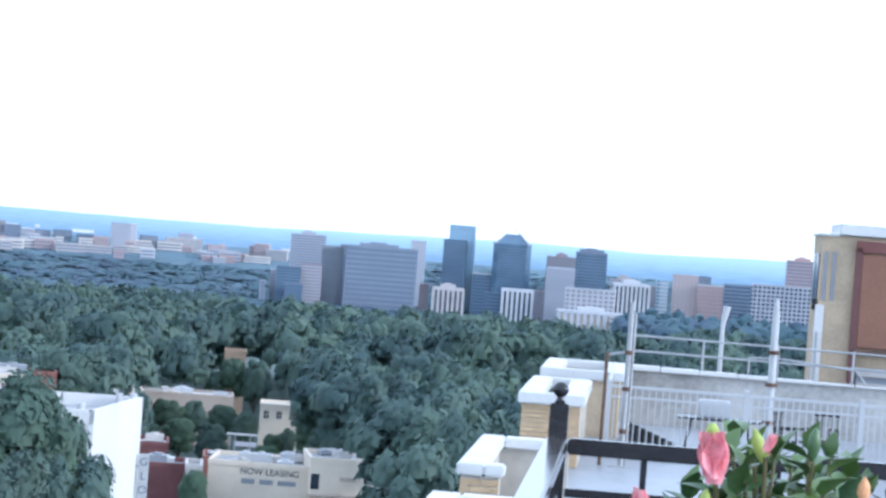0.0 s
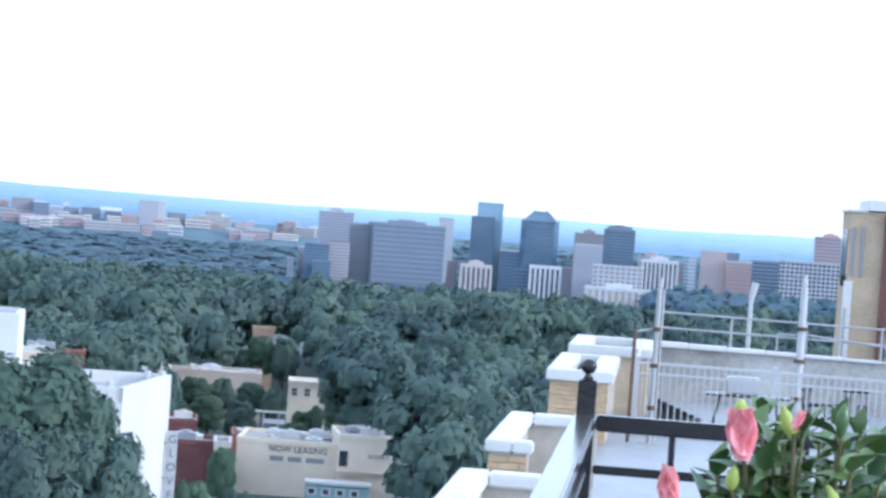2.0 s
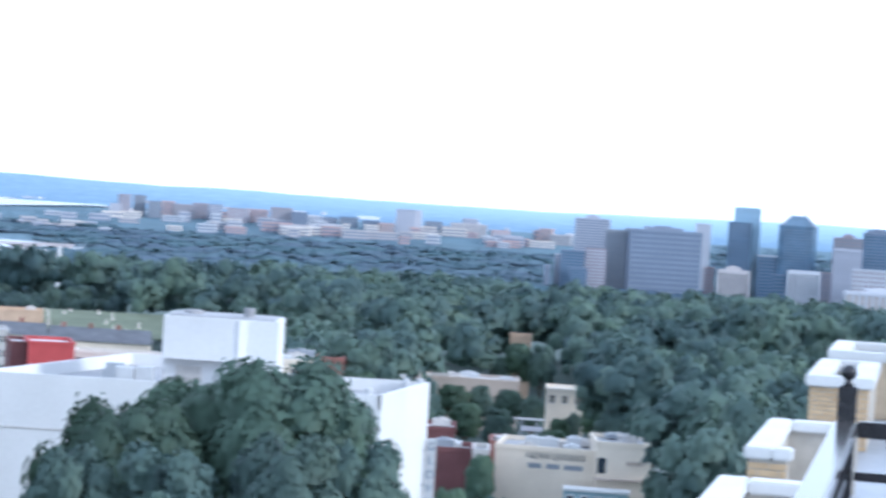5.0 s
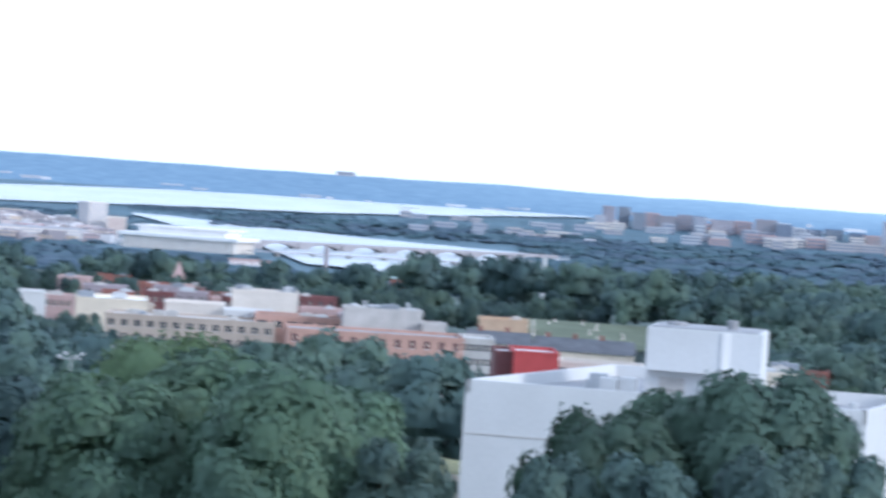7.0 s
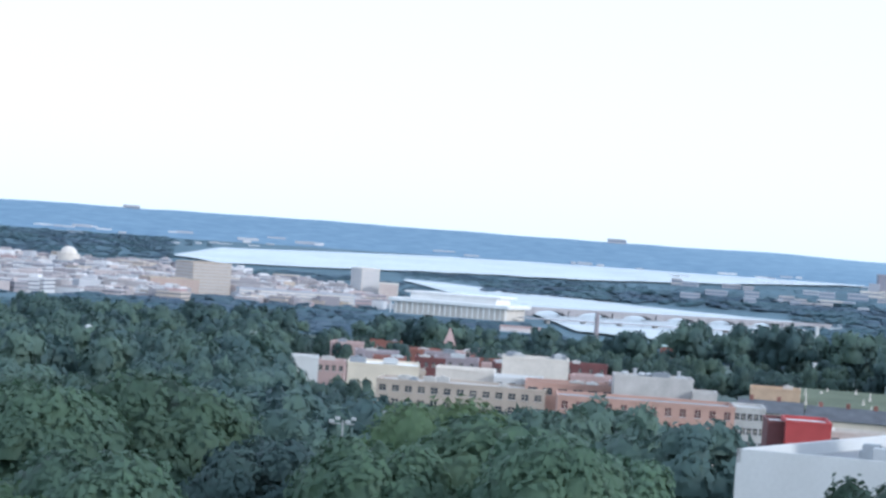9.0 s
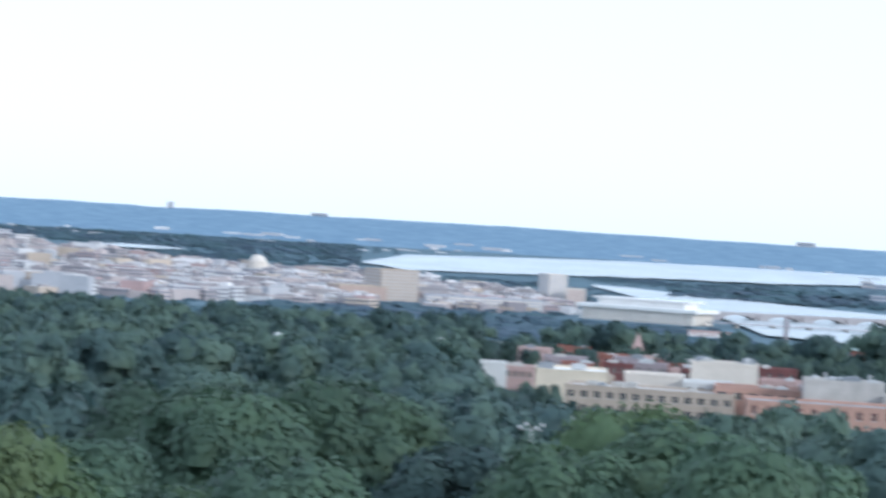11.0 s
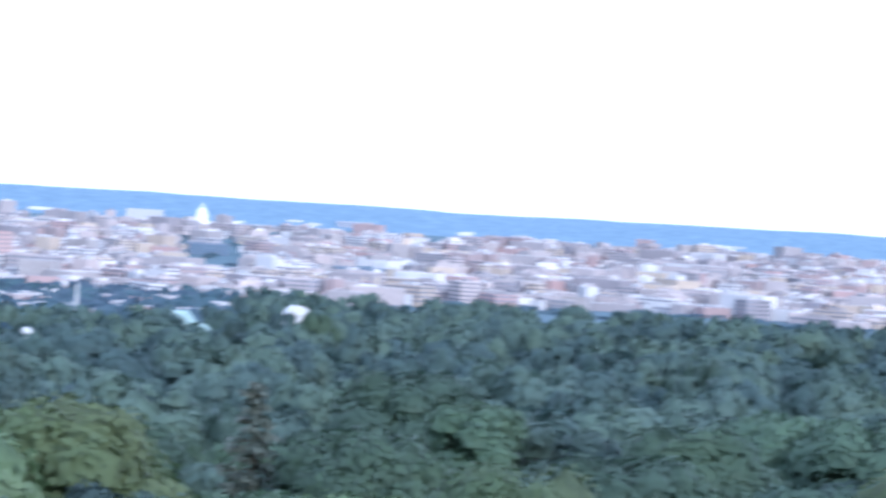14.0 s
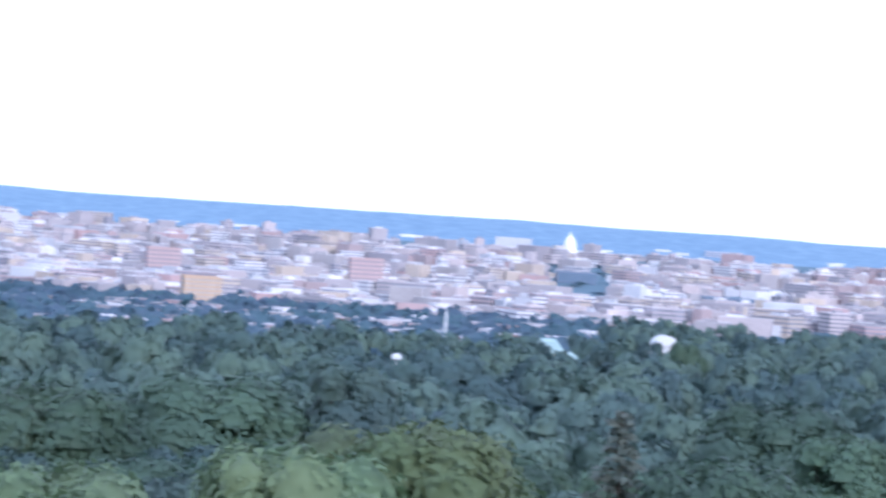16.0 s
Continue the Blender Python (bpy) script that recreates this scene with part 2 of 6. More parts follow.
# ---- ground, river, far hills ----
def build_ground():
    rs = [0, 20, 60, 100, 150, 220, 300, 400, 500, 600, 750, 900, 1050, 1200, 1400, 1600, 1800, 2000, 2200, 2400, 2700, 3000, 3200, 3400, 3600, 3800, 3980, 4150, 4280, 4400, 4550, 4700, 4960]
    n = 180
    verts, faces = [(0, 0, ground_z(0))], []
    for r in rs[1:]:
        for k in range(n):
            p = at(360 * k / n, r)
            bump = 1.5 * noise.noise((p.x * 0.004, p.y * 0.004, 0)) if r > 60 else 0
            verts.append((p.x, p.y, ground_z(r) + bump - 1.0))
    for k in range(n):
        faces.append((0, 1 + (k + 1) % n, 1 + k))
    for j in range(len(rs) - 2):
        a, b = 1 + j * n, 1 + (j + 1) * n
        for k in range(n):
            faces.append((a + k, a + (k + 1) % n, b + (k + 1) % n, b + k))
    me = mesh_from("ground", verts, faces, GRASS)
    me.materials.append(FAR_WOOD_HAZED)
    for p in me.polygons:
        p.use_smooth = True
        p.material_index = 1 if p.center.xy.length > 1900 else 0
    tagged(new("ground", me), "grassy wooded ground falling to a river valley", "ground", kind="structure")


build_ground()


def far_hills():
    m = bpy.data.materials.new("haze_painted_hills")
    m.use_nodes = True
    n, l = m.node_tree.nodes, m.node_tree.links
    bsdf = n["Principled BSDF"]
    bsdf.inputs["Roughness"].default_value = 1.0
    tc, noi, ramp = n.new("ShaderNodeTexCoord"), n.new("ShaderNodeTexNoise"), n.new("ShaderNodeValToRGB")
    mp = n.new("ShaderNodeMapping")
    mp.inputs["Scale"].default_value = (0.035, 0.035, 0.25)
    noi.inputs["Detail"].default_value = 6
    noi.inputs["Scale"].default_value = 1.0
    l.new(tc.outputs["Object"], mp.inputs[0])
    l.new(mp.outputs[0], noi.inputs["Vector"])
    # hills painted in the blue that haze gives them
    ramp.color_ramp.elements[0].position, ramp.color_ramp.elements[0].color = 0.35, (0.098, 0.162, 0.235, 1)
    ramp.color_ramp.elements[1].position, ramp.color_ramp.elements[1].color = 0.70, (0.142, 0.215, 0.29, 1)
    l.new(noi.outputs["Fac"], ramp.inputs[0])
    # the plain to the west lies farther off: paler haze painted in, strongest on top
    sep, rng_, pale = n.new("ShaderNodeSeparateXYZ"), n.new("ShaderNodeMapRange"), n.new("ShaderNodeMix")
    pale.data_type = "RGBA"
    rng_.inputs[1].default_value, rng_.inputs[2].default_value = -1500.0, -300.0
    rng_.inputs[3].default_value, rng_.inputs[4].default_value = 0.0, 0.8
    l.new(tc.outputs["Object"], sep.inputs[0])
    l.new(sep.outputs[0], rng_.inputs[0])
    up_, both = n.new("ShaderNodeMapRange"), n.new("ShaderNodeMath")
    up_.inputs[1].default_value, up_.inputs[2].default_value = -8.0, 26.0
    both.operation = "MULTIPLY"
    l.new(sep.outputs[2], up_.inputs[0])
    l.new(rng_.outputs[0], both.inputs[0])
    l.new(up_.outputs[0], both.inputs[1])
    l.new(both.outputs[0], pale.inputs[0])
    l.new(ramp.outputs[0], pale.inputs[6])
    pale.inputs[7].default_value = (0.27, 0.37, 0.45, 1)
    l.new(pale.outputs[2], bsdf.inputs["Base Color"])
    # faint glow of the hills stands in for light scattered by haze
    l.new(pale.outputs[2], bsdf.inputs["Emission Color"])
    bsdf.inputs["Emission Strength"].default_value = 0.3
    seg, verts, faces = 900, [], []
    for k in range(seg):
        az = -180 + 360 * k / seg
        p = at(az, 1)
        roll = noise.fractal(Vector((p.x * 9, p.y * 9, 3)), 0.8, 2.0, 4) * 5
        fine = noise.noise((p.x * 160, p.y * 160, 0)) * 0.9
        # the skyline stands a little lower over the wide river plain
        top = 30 + roll + fine + float(np.interp(az, (-62, -50, -30, -14, -4, 2, 9), (4, 1, 4, -1, -7, 3, 2)))
        for r, z in ((4420, -16), (4600, -16 + (top + 16) * 0.42), (4780, -16 + (top + 16) * 0.8), (4900, top)):
            verts.append(tuple(at(az, r, z)))
    for k in range(seg):
        a, b = k * 4, (k + 1) % seg * 4
        for j in range(3):
            faces.append((a + j, b + j, b + j + 1, a + j + 1))
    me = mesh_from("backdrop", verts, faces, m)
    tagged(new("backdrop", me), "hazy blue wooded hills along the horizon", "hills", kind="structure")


far_hills()


SLOPE_R = np.linspace(2000, 4400, 481)
SLOPE_EL = np.degrees(np.arctan2(np.interp(SLOPE_R, RADII, LEVELS) - EYE.z, SLOPE_R))


def radius_at(el):
    """Where the ground lies at that angle below the eye, on the far slope."""
    return float(np.interp(el, SLOPE_EL, SLOPE_R))


def river(name, az_list, near, far, label):
    """A sheet of water between two banks, given by the angle below the eye along the bearing."""
    verts, faces, n, rows = [], [], 60, 6
    for k in range(n + 1):
        az = az_list[0] + (az_list[-1] - az_list[0]) * k / n
        wob = 0.02 * noise.noise((az * 1.7, 5, 0))
        a, b = float(np.interp(az, az_list, near)) + wob, float(np.interp(az, az_list, far)) - wob * 0.5
        for j in range(rows + 1):
            r = radius_at(a + (b - a) * j / rows)
            verts.append(tuple(at(az, r, ground_z(r) + 1.6)))
    w = rows + 1
    for k in range(n):
        for j in range(rows):
            faces.append((k * w + j, (k + 1) * w + j, (k + 1) * w + j + 1, k * w + j + 1))
    tagged(new(name, mesh_from(name, verts, faces, WATER)), label, "water", kind="structure")


river("water", (-27.8, -26.9, -24.5, -22.4, -18.7, -16.5, -13.2), (-0.93, -1.03, -0.98, -0.91, -0.84, -0.74, -0.56), (-0.91, -0.71, -0.63, -0.57, -0.53, -0.50, -0.42), "broad silvery river reflecting the bright sky")
river("water_near_bridge", (-22.9, -22.0, -20.2, -19.2, -17.4, -15.5, -13.6), (-1.14, -1.3, -1.62, -1.95, -2.02, -1.75, -1.5), (-1.10, -1.13, -1.22, -1.27, -1.34, -1.40, -1.42), "river channel crossed by an arched stone bridge")
river("water_basin", (-33.6, -33.0, -32.3, -31.6), (-0.88, -0.90, -0.90, -0.88), (-0.86, -0.83, -0.83, -0.86), "far tidal basin shining behind the city")


# ---- trees ----
def leaf_cards(rng, lobes, count, size, up=0.15, loose=0.26):
    """Leaf clumps as small pointed sprays over a set of lobes (centre, radius); the fourth row is the shading normal."""
    lobes = np.array(lobes)
    area = lobes[:, 3] ** 2
    pick = rng.choice(len(lobes), count, p=area / area.sum())
    c, rad = lobes[pick, :3], lobes[pick, 3]
    d = rng.normal(size=(count, 3))
    d[:, 2] = np.where(d[:, 2] < -0.4, -d[:, 2] * 0.7, d[:, 2])
    d /= np.linalg.norm(d, axis=1)[:, None]
    depth = 1.04 - 0.09 * rng.random(count) + 0.16 * rng.random(count) * (rng.random(count) < 0.2)
    p = c + d * (rad * depth)[:, None] * np.array((1, 1, 0.9))
    whole = p - lobes[0, :3]
    whole /= np.linalg.norm(whole, axis=1)[:, None] + 1e-6
    soft_n = d * 0.6 + whole * 0.65 + rng.normal(size=(count, 3)) * 0.10 + np.array((0, 0, up))
    soft_n /= np.linalg.norm(soft_n, axis=1)[:, None]
    nrm = soft_n + rng.normal(size=(count, 3)) * loose
    nrm /= np.linalg.norm(nrm, axis=1)[:, None]
    nrm *= np.where((nrm * soft_n).sum(axis=1) < 0, -1.0, 1.0)[:, None]
    u = np.cross(nrm, rng.normal(size=(count, 3)))
    u /= np.linalg.norm(u, axis=1)[:, None]
    v = np.cross(nrm, u)
    s = size * (0.6 + 0.8 * rng.random(count))[:, None]
    k = (rng.random((count, 2)) - 0.5)
    q = np.stack([p + u * s * 1.25, p - u * s * 0.8 + v * s * (0.85 + k[:, :1]), p - u * s * 0.7 - v * s * (0.85 + k[:, 1:])], axis=1)
    return np.concatenate([q, soft_n[:, None, :]], axis=1)


def unit_ball(level):
    bm = bmesh.new()
    bmesh.ops.create_icosphere(bm, subdivisions=level, radius=1)
    v = np.array([tuple(x.co) for x in bm.verts])
    f = np.array([[x.index for x in p.verts] for p in bm.faces])
    bm.free()
    keep = v[f].mean(axis=1)[:, 2] > -0.3
    f = f[keep]
    used = np.unique(f)
    back = np.zeros(len(v), int)
    back[used] = np.arange(len(used))
    return v[used], back[f]


BALLS = {1: unit_ball(1)}


def leafy_masses(rng, lobes, rough=0.1, shrink=1.0, level=1, up=0.15):
    """The shaded inside of a crown, one uneven rounded mass for each lobe: vertices, triangles, normals."""
    BALL_V, BALL_F = BALLS[level]
    vs, fs, ns, n = [], [], [], 0
    for x, y, z, r in lobes:
        wob = 1 + rough * rng.normal(size=len(BALL_V))
        vs.append(np.array((x, y, z)) + BALL_V * (r * shrink * np.clip(wob, 0.7, 1.3))[:, None] * np.array((1, 1, 0.9)))
        ns.append(BALL_V * 0.6 + (vs[-1] - np.array(lobes[0][:3])) * (0.6 / max(1e-6, lobes[0][3])) + np.array((0, 0, up)))
        fs.append(BALL_F + n)
        n += len(BALL_V)
    return np.concatenate(vs), np.concatenate(fs), np.concatenate(ns)


def leaf_mesh_from(name, masses, cards, material):
    """One mesh of leafy masses and cards, softly shaded."""
    vs, ns, loops, total = [], [], [], []
    base = 0
    if masses is not None:
        v, f, n = masses
        vs.append(v), ns.append(n), loops.append(f.reshape(-1)), total.append(np.full(len(f), 3))
        base = len(v)
    if cards is not None and len(cards):
        q = cards[:, :3].reshape(-1, 3)
        vs.append(q), ns.append(np.repeat(cards[:, 3], 3, axis=0)), loops.append(np.arange(len(q)) + base), total.append(np.full(len(cards), 3))
    v, n, lp, tot = np.concatenate(vs), np.concatenate(ns), np.concatenate(loops).astype(np.int32), np.concatenate(total).astype(np.int32)
    me = bpy.data.meshes.new(name)
    me.vertices.add(len(v))
    me.vertices.foreach_set("co", v.reshape(-1).astype(np.float32))
    me.loops.add(len(lp))
    me.loops.foreach_set("vertex_index", lp)
    me.polygons.add(len(tot))
    me.polygons.foreach_set("loop_start", np.concatenate([[0], np.cumsum(tot)[:-1]]).astype(np.int32))
    me.polygons.foreach_set("loop_total", tot)
    me.polygons.foreach_set("use_smooth", np.ones(len(tot), dtype=bool))
    me.materials.append(material)
    me.update(calc_edges=True)
    n = n / np.maximum(1e-6, np.linalg.norm(n, axis=1))[:, None]
    me.attributes.new("custom_normal", "FLOAT_VECTOR", "POINT").data.foreach_set("vector", n.reshape(-1).astype(np.float32))
    return me


def crown_lobes(rng, width, tall, low, count):
    """Lobes of a crown: width across, from height low to tall."""
    mid, rz, rx = (low + tall) / 2, (tall - low) / 2, width / 2
    core = min(rx, rz)
    out = [(0, 0, mid, core * 0.80)]
    if rz > rx * 1.15:
        out.append((0, 0, mid + (rz - rx) * 0.7, core * 0.62))
    for k in range(count):
        a, h = rng.random() * 2 * math.pi, min(-0.7 + 1.62 * rng.random(), 0.85)
        w = math.sqrt(max(0.06, 1 - h * h)) * (0.52 + 0.26 * rng.random())
        rr = (0.25 + 0.19 * rng.random()) * core * (1.0 if count < 30 else 0.72)
        out.append((rx * w * math.cos(a), rx * w * math.sin(a), mid + h * (rz - rr * 0.8), rr))
    return out


def tree_prototype(seed, tall, width, material, cards, size, bark=None, low=0.25, lobes=22, label=""):
    rng = np.random.default_rng(seed)
    t = thing("tree", label, "tree", Matrix.Identity(4), "trees of the near wood")
    lb = crown_lobes(rng, width, tall, tall * low, lobes)
    bm = B()
    lean = rng.normal(size=2) * 0.02 * tall
    top = Vector((lean[0], lean[1], tall * 0.72))
    rod(bm, (0, 0, -1.5), top * 0.45, tall * 0.018, 9, tall * 0.013)
    rod(bm, top * 0.45, top, tall * 0.013, 8, tall * 0.004)
    for x, y, z, r in lb[1::2]:
        base = top * (0.3 + 0.35 * rng.random())
        knee = base.lerp(Vector((x, y, z)), 0.55) + Vector((0, 0, -0.03 * tall))
        rod(bm, base, knee, tall * 0.006, 6, tall * 0.004)
        rod(bm, knee, (x, y, z), tall * 0.004, 5, tall * 0.0015)
    part("trunk", bm, bark or BARK, t)
    part("crown", leaf_mesh_from("crown", leafy_masses(rng, lb, 0.05, 0.93), leaf_cards(rng, lb, cards, size), material), material, t)
    return t


def conifer_prototype(seed, tall, width, label):
    rng = np.random.default_rng(seed)
    t = thing("conifer", label, "tree", Matrix.Identity(4), "trees of the near wood")
    bm = B()
    rod(bm, (0, 0, -1), (0, 0, tall * 0.98), tall * 0.014, 8, 0.04)
    tips = []
    for k in range(90):
        h = 0.2 + 0.78 * k / 90
        a, reach = k * 2.4, width / 2 * (1.05 - h) * (0.75 + 0.4 * rng.random())
        tip = Vector((math.cos(a) * reach, math.sin(a) * reach, tall * h - reach * 0.15))
        rod(bm, (0, 0, tall * h), tip, 0.05, 4, 0.015)
        for f in (0.3, 0.5, 0.7, 0.88, 1.0):
            tips.append((tip.x * f, tip.y * f, tall * h + (tip.z - tall * h) * f, 0.28 * reach * 0.5 + 0.2))
    part("trunk", bm, BARK, t)
    part("crown", leaf_mesh_from("crown", None, leaf_cards(rng, tips, 6000, 0.24), LEAF_CONE), LEAF_CONE, t)
    return t


LEAF_CONE = foliage("needles", (0.105, 0.125, 0.100), (0.15, 0.165, 0.13))


def stand(proto, az, r, el_top=None, tall=None, turn=None, first=False, wide=1.0, rng=random):
    """Put a tree on the ground, its top at el_top as seen from the deck, or with a given height."""
    z0 = ground_z(r) - 1.2
    h = (height(el_top, r) - z0) if el_top is not None else tall
    s = h / (0.95 * PROTO_TALL[proto.name])
    p = at(az, r, z0)
    m = Matrix.Translation(p) @ Matrix.Rotation(turn if turn is not None else rng.random() * 6.28, 4, "Z") @ Matrix.Diagonal((s * wide, s * wide, s, 1))
    return copy_thing(proto, m)


PROTOS, PROTO_TALL = [], {}


def proto(seed, tall, width, material, cards, size, label, **kw):
    t = tree_prototype(seed, tall, width, material, cards, size, label=label, **kw)
    PROTO_TALL[t.name] = tall
    PROTOS.append(t)
    return t


OAK = proto(11, 24, 17, LEAF, 9000, 0.27, "large dark green broad-leaved tree in full summer leaf", lobes=64)
POPLAR = proto(12, 26, 13, LEAF, 8500, 0.27, "tall green broad-leaved tree in full leaf", low=0.2, lobes=60)
ROUND = proto(13, 20, 16, LEAF_LIGHT, 10000, 0.23, "rounded yellow-green tree in full leaf", low=0.15, lobes=64)
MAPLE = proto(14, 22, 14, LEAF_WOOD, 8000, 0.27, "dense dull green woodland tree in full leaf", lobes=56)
SYCAMORE = proto(15, 24, 15, LEAF_LIGHT, 5000, 0.22, "sparse pale green tree with a bare whitish trunk", bark=BARK_PALE, low=0.35, lobes=24)
ELM = proto(16, 23, 18, LEAF, 9000, 0.27, "spreading deep green tree in full leaf", low=0.3, lobes=64)
FIR = conifer_prototype(17, 22, 11, "dull grey-green conifer with layered drooping branches")
PROTO_TALL[FIR.name] = 22


def near_trees():
    # trees that can be told apart, nearest first
    spots = [
        (OAK, -9.4, 172, -3.58, 0.74), (ELM, -11.0, 176, -4.25, 0.62), (ELM, -12.4, 168, -4.72, 0.66), (MAPLE, -7.9, 176, -4.5, 0.48), (MAPLE, -13.5, 160, -5.7, 0.5), (MAPLE, -7.35, 165, -5.25, 0.5), (MAPLE, -11.6, 158, -5.6, 0.6), (MAPLE, -9.0, 158, -5.2, 0.6),
        (POPLAR, -17.9, 180, -4.6, 0.8), (OAK, -20.6, 186, -3.93, 1.0), (ELM, -23.2, 178, -4.65, 0.8), (OAK, -27.9, 205, -3.5, 0.95), (ELM, -30.6, 196, -3.95, 0.95),
        (SYCAMORE, -21.9, 190, -3.85, 0.85), (OAK, -19.4, 170, -4.3, 0.75), (MAPLE, -25.6, 190, -4.7, 0.9), (MAPLE, -16.9, 165, -5.6, 0.6),
        (ROUND, -35.5, 150, -4.85, 0.85), (OAK, -31.6, 215, -3.7, 1.0), (ELM, -37.6, 225, -3.98, 0.95), (ELM, -39.6, 232, -3.95, 1.0), (OAK, -41.3, 205, -4.3, 0.95), (MAPLE, -44.1, 215, -4.45, 1.0),
        (ROUND, -57.6, 152, -5.17, 0.9), (ROUND, -62.4, 146, -5.8, 0.85), (ROUND, -55.0, 165, -4.5, 1.05), (FIR, -50.7, 178, -4.14, 1.0), (ELM, -47.4, 250, -3.55, 1.0), (MAPLE, -56.5, 225, -3.31, 0.7), (OAK, -59.6, 225, -3.7, 1.15), (POPLAR, -46.0, 210, -4.1, 0.9), (ROUND, -45.1, 150, -5.4, 0.8),
        (OAK, -62.8, 215, -4.1, 1.1), (ELM, -48.2, 175, -4.9, 0.9), (ELM, -42.6, 165, -5.1, 0.85), (POPLAR, -33.2, 170, -5.0, 0.8), (OAK, -29.0, 160, -5.2, 0.85),
        (ELM, -5.5, 258, -6.1, 0.5), (MAPLE, -4.5, 262, -6.2, 0.5), (MAPLE, 1.0, 290, -5.3, 0.6), (ELM, 2.0, 320, -4.6, 0.9), (OAK, 1.1, 360, -4.6, 0.7),
        (MAPLE, -2.0, 430, -4.0, 0.9), (ELM, -4.9, 330, -5.35, 0.5),
        (MAPLE, -6.2, 540, -3.86, 0.9), (ELM, -5.6, 535, -3.88, 0.95), (MAPLE, -5.0, 540, -3.85, 0.9), (OAK, -4.4, 530, -3.9, 0.9), (ELM, -5.3, 470, -4.25, 0.9), (OAK, -6.0, 460, -4.35, 0.9), (MAPLE, -4.6, 460, -4.3, 0.9), (ELM, -3.4, 440, -4.7, 0.9), (OAK, -2.3, 450, -4.5, 0.9), (MAPLE, -1.3, 450, -4.4, 0.9), (MAPLE, -3.9, 505, -4.0, 0.7), (ELM, -3.3, 480, -4.45, 0.7), (OAK, -2.5, 490, -3.95, 0.8), (MAPLE, -3.0, 500, -4.3, 0.6),
        (MAPLE, -4.6, 645, -3.2, 0.7), (ELM, -4.25, 645, -2.93, 0.7), (MAPLE, -3.75, 640, -2.9, 0.7), (MAPLE, -50.2, 590, -2.38, 0.6), (ELM, -49.5, 590, -2.36, 0.6), (MAPLE, -51.2, 590, -2.62, 0.6), (ELM, -52.3, 585, -3.0, 0.6), (OAK, -50.75, 590, -2.55, 0.5), (OAK, -6.9, 400, -4.0, 0.7), (ELM, -7.6, 425, -3.75, 0.7),
    ]
    for p, az, r, el, wide in spots:
        stand(p, az, r, el, wide=wide)
    rng = random.Random(5)
    taken = [(at(s[1], s[2]), 6.5) for s in spots]
    for k in range(900):
        az, r = rng.uniform(-66, -29.5), math.sqrt(rng.uniform(105 ** 2, 250 ** 2))
        p = at(az, r)
        if any((p - q).length < d for q, d in taken):
            continue
        taken.append((p, 7.5))
        top = -7.1 + 2.1 * min(1, (r - 105) / 120) + rng.uniform(-0.5, 0.2)
        stand(rng.choice((OAK, MAPLE, ELM, MAPLE, POPLAR, ELM, ROUND)), az, r, top, wide=rng.uniform(0.75, 1.0), rng=rng)
    for p in PROTOS + [FIR]:
        for o in (*p.children_recursive, p):
            bpy.data.objects.remove(o)


near_trees()


def canopy_stuff(name, label, spots, cards, size, material, seed, lobes=9, low=0.42, up=0.2, core=0.93):
    """Joined crowns for woods that nobody could count. spots: x, y, ground, height, width."""
    rng = np.random.default_rng(seed)
    kinds = []
    for k in range(12):
        lb = crown_lobes(rng, 1.0, 1.0, low, lobes)
        kinds.append((leafy_masses(rng, lb, 0.05, core, 1, up), leaf_cards(rng, lb, cards, size, up)))
    vs, fs, ns, cs, n = [], [], [], [], 0
    for x, y, z, h, w in spots:
        (v, f, nr), q = kinds[rng.integers(12)]
        a = rng.random() * 6.28
        turn = np.array(((math.cos(a), math.sin(a), 0), (-math.sin(a), math.cos(a), 0), (0, 0, 1)))
        size3, place = np.array((w, w, h)), np.array((x, y, z))
        vs.append((v @ turn) * size3 + place)
        ns.append(nr @ turn)
        fs.append(f + n)
        n += len(v)
        c = q @ turn
        c[:, :3] = c[:, :3] * size3 + place
        cs.append(c)
    me = leaf_mesh_from(name, (np.concatenate(vs), np.concatenate(fs), np.concatenate(ns)), np.concatenate(cs), material)
    return tagged(new(name, me), label, "woods", kind="stuff")


def wooded(az, r):
    """How high the wood stands at a place; 0 where it is open or built over."""
    if -25.6 < az < -12.6 and 330 < r < 905:
        return 0
    if -16.6 < az < -5.7 and 215 < r < 420:
        return 0
    if (-6.4 < az < -0.2 and 245 < r < 430) or (-6.4 < az < -2.5 and 430 <= r < 600) or (-5.2 < az < -3.3 and 560 <= r < 700):
        return 0
    if -14.2 < az < -9 and 420 < r < 800:
        return 0
    if az > 1.2 and r < 140:
        return 0
    if az < -51 and r > 690:
        return 0
    if az > -17 and r > 620:
        return 26
    return 21


def scatter(seed, az0, az1, r0, r1, space, limit, jitter=(0.66, 1.18), wide=0.72):
    rng = random.Random(seed)
    cells, out = {}, []
    tries = int(limit * 9)
    for k in range(tries):
        az, r = rng.uniform(az0, az1), math.sqrt(rng.uniform(r0 * r0, r1 * r1))
        h = wooded(az, r)
        if not h:
            continue
        p = at(az, r)
        key = (int(p.x // space), int(p.y // space))
        if any((cells[c] - p).length < space for c in ((key[0] + i, key[1] + j) for i in (-1, 0, 1) for j in (-1, 0, 1)) if c in cells):
            continue
        cells[key] = p
        hh = h * rng.uniform(*jitter)
        out.append((p.x, p.y, ground_z(r) - 1.5, hh, hh * wide * rng.uniform(0.8, 1.2)))
        if len(out) >= limit:
            break
    return out


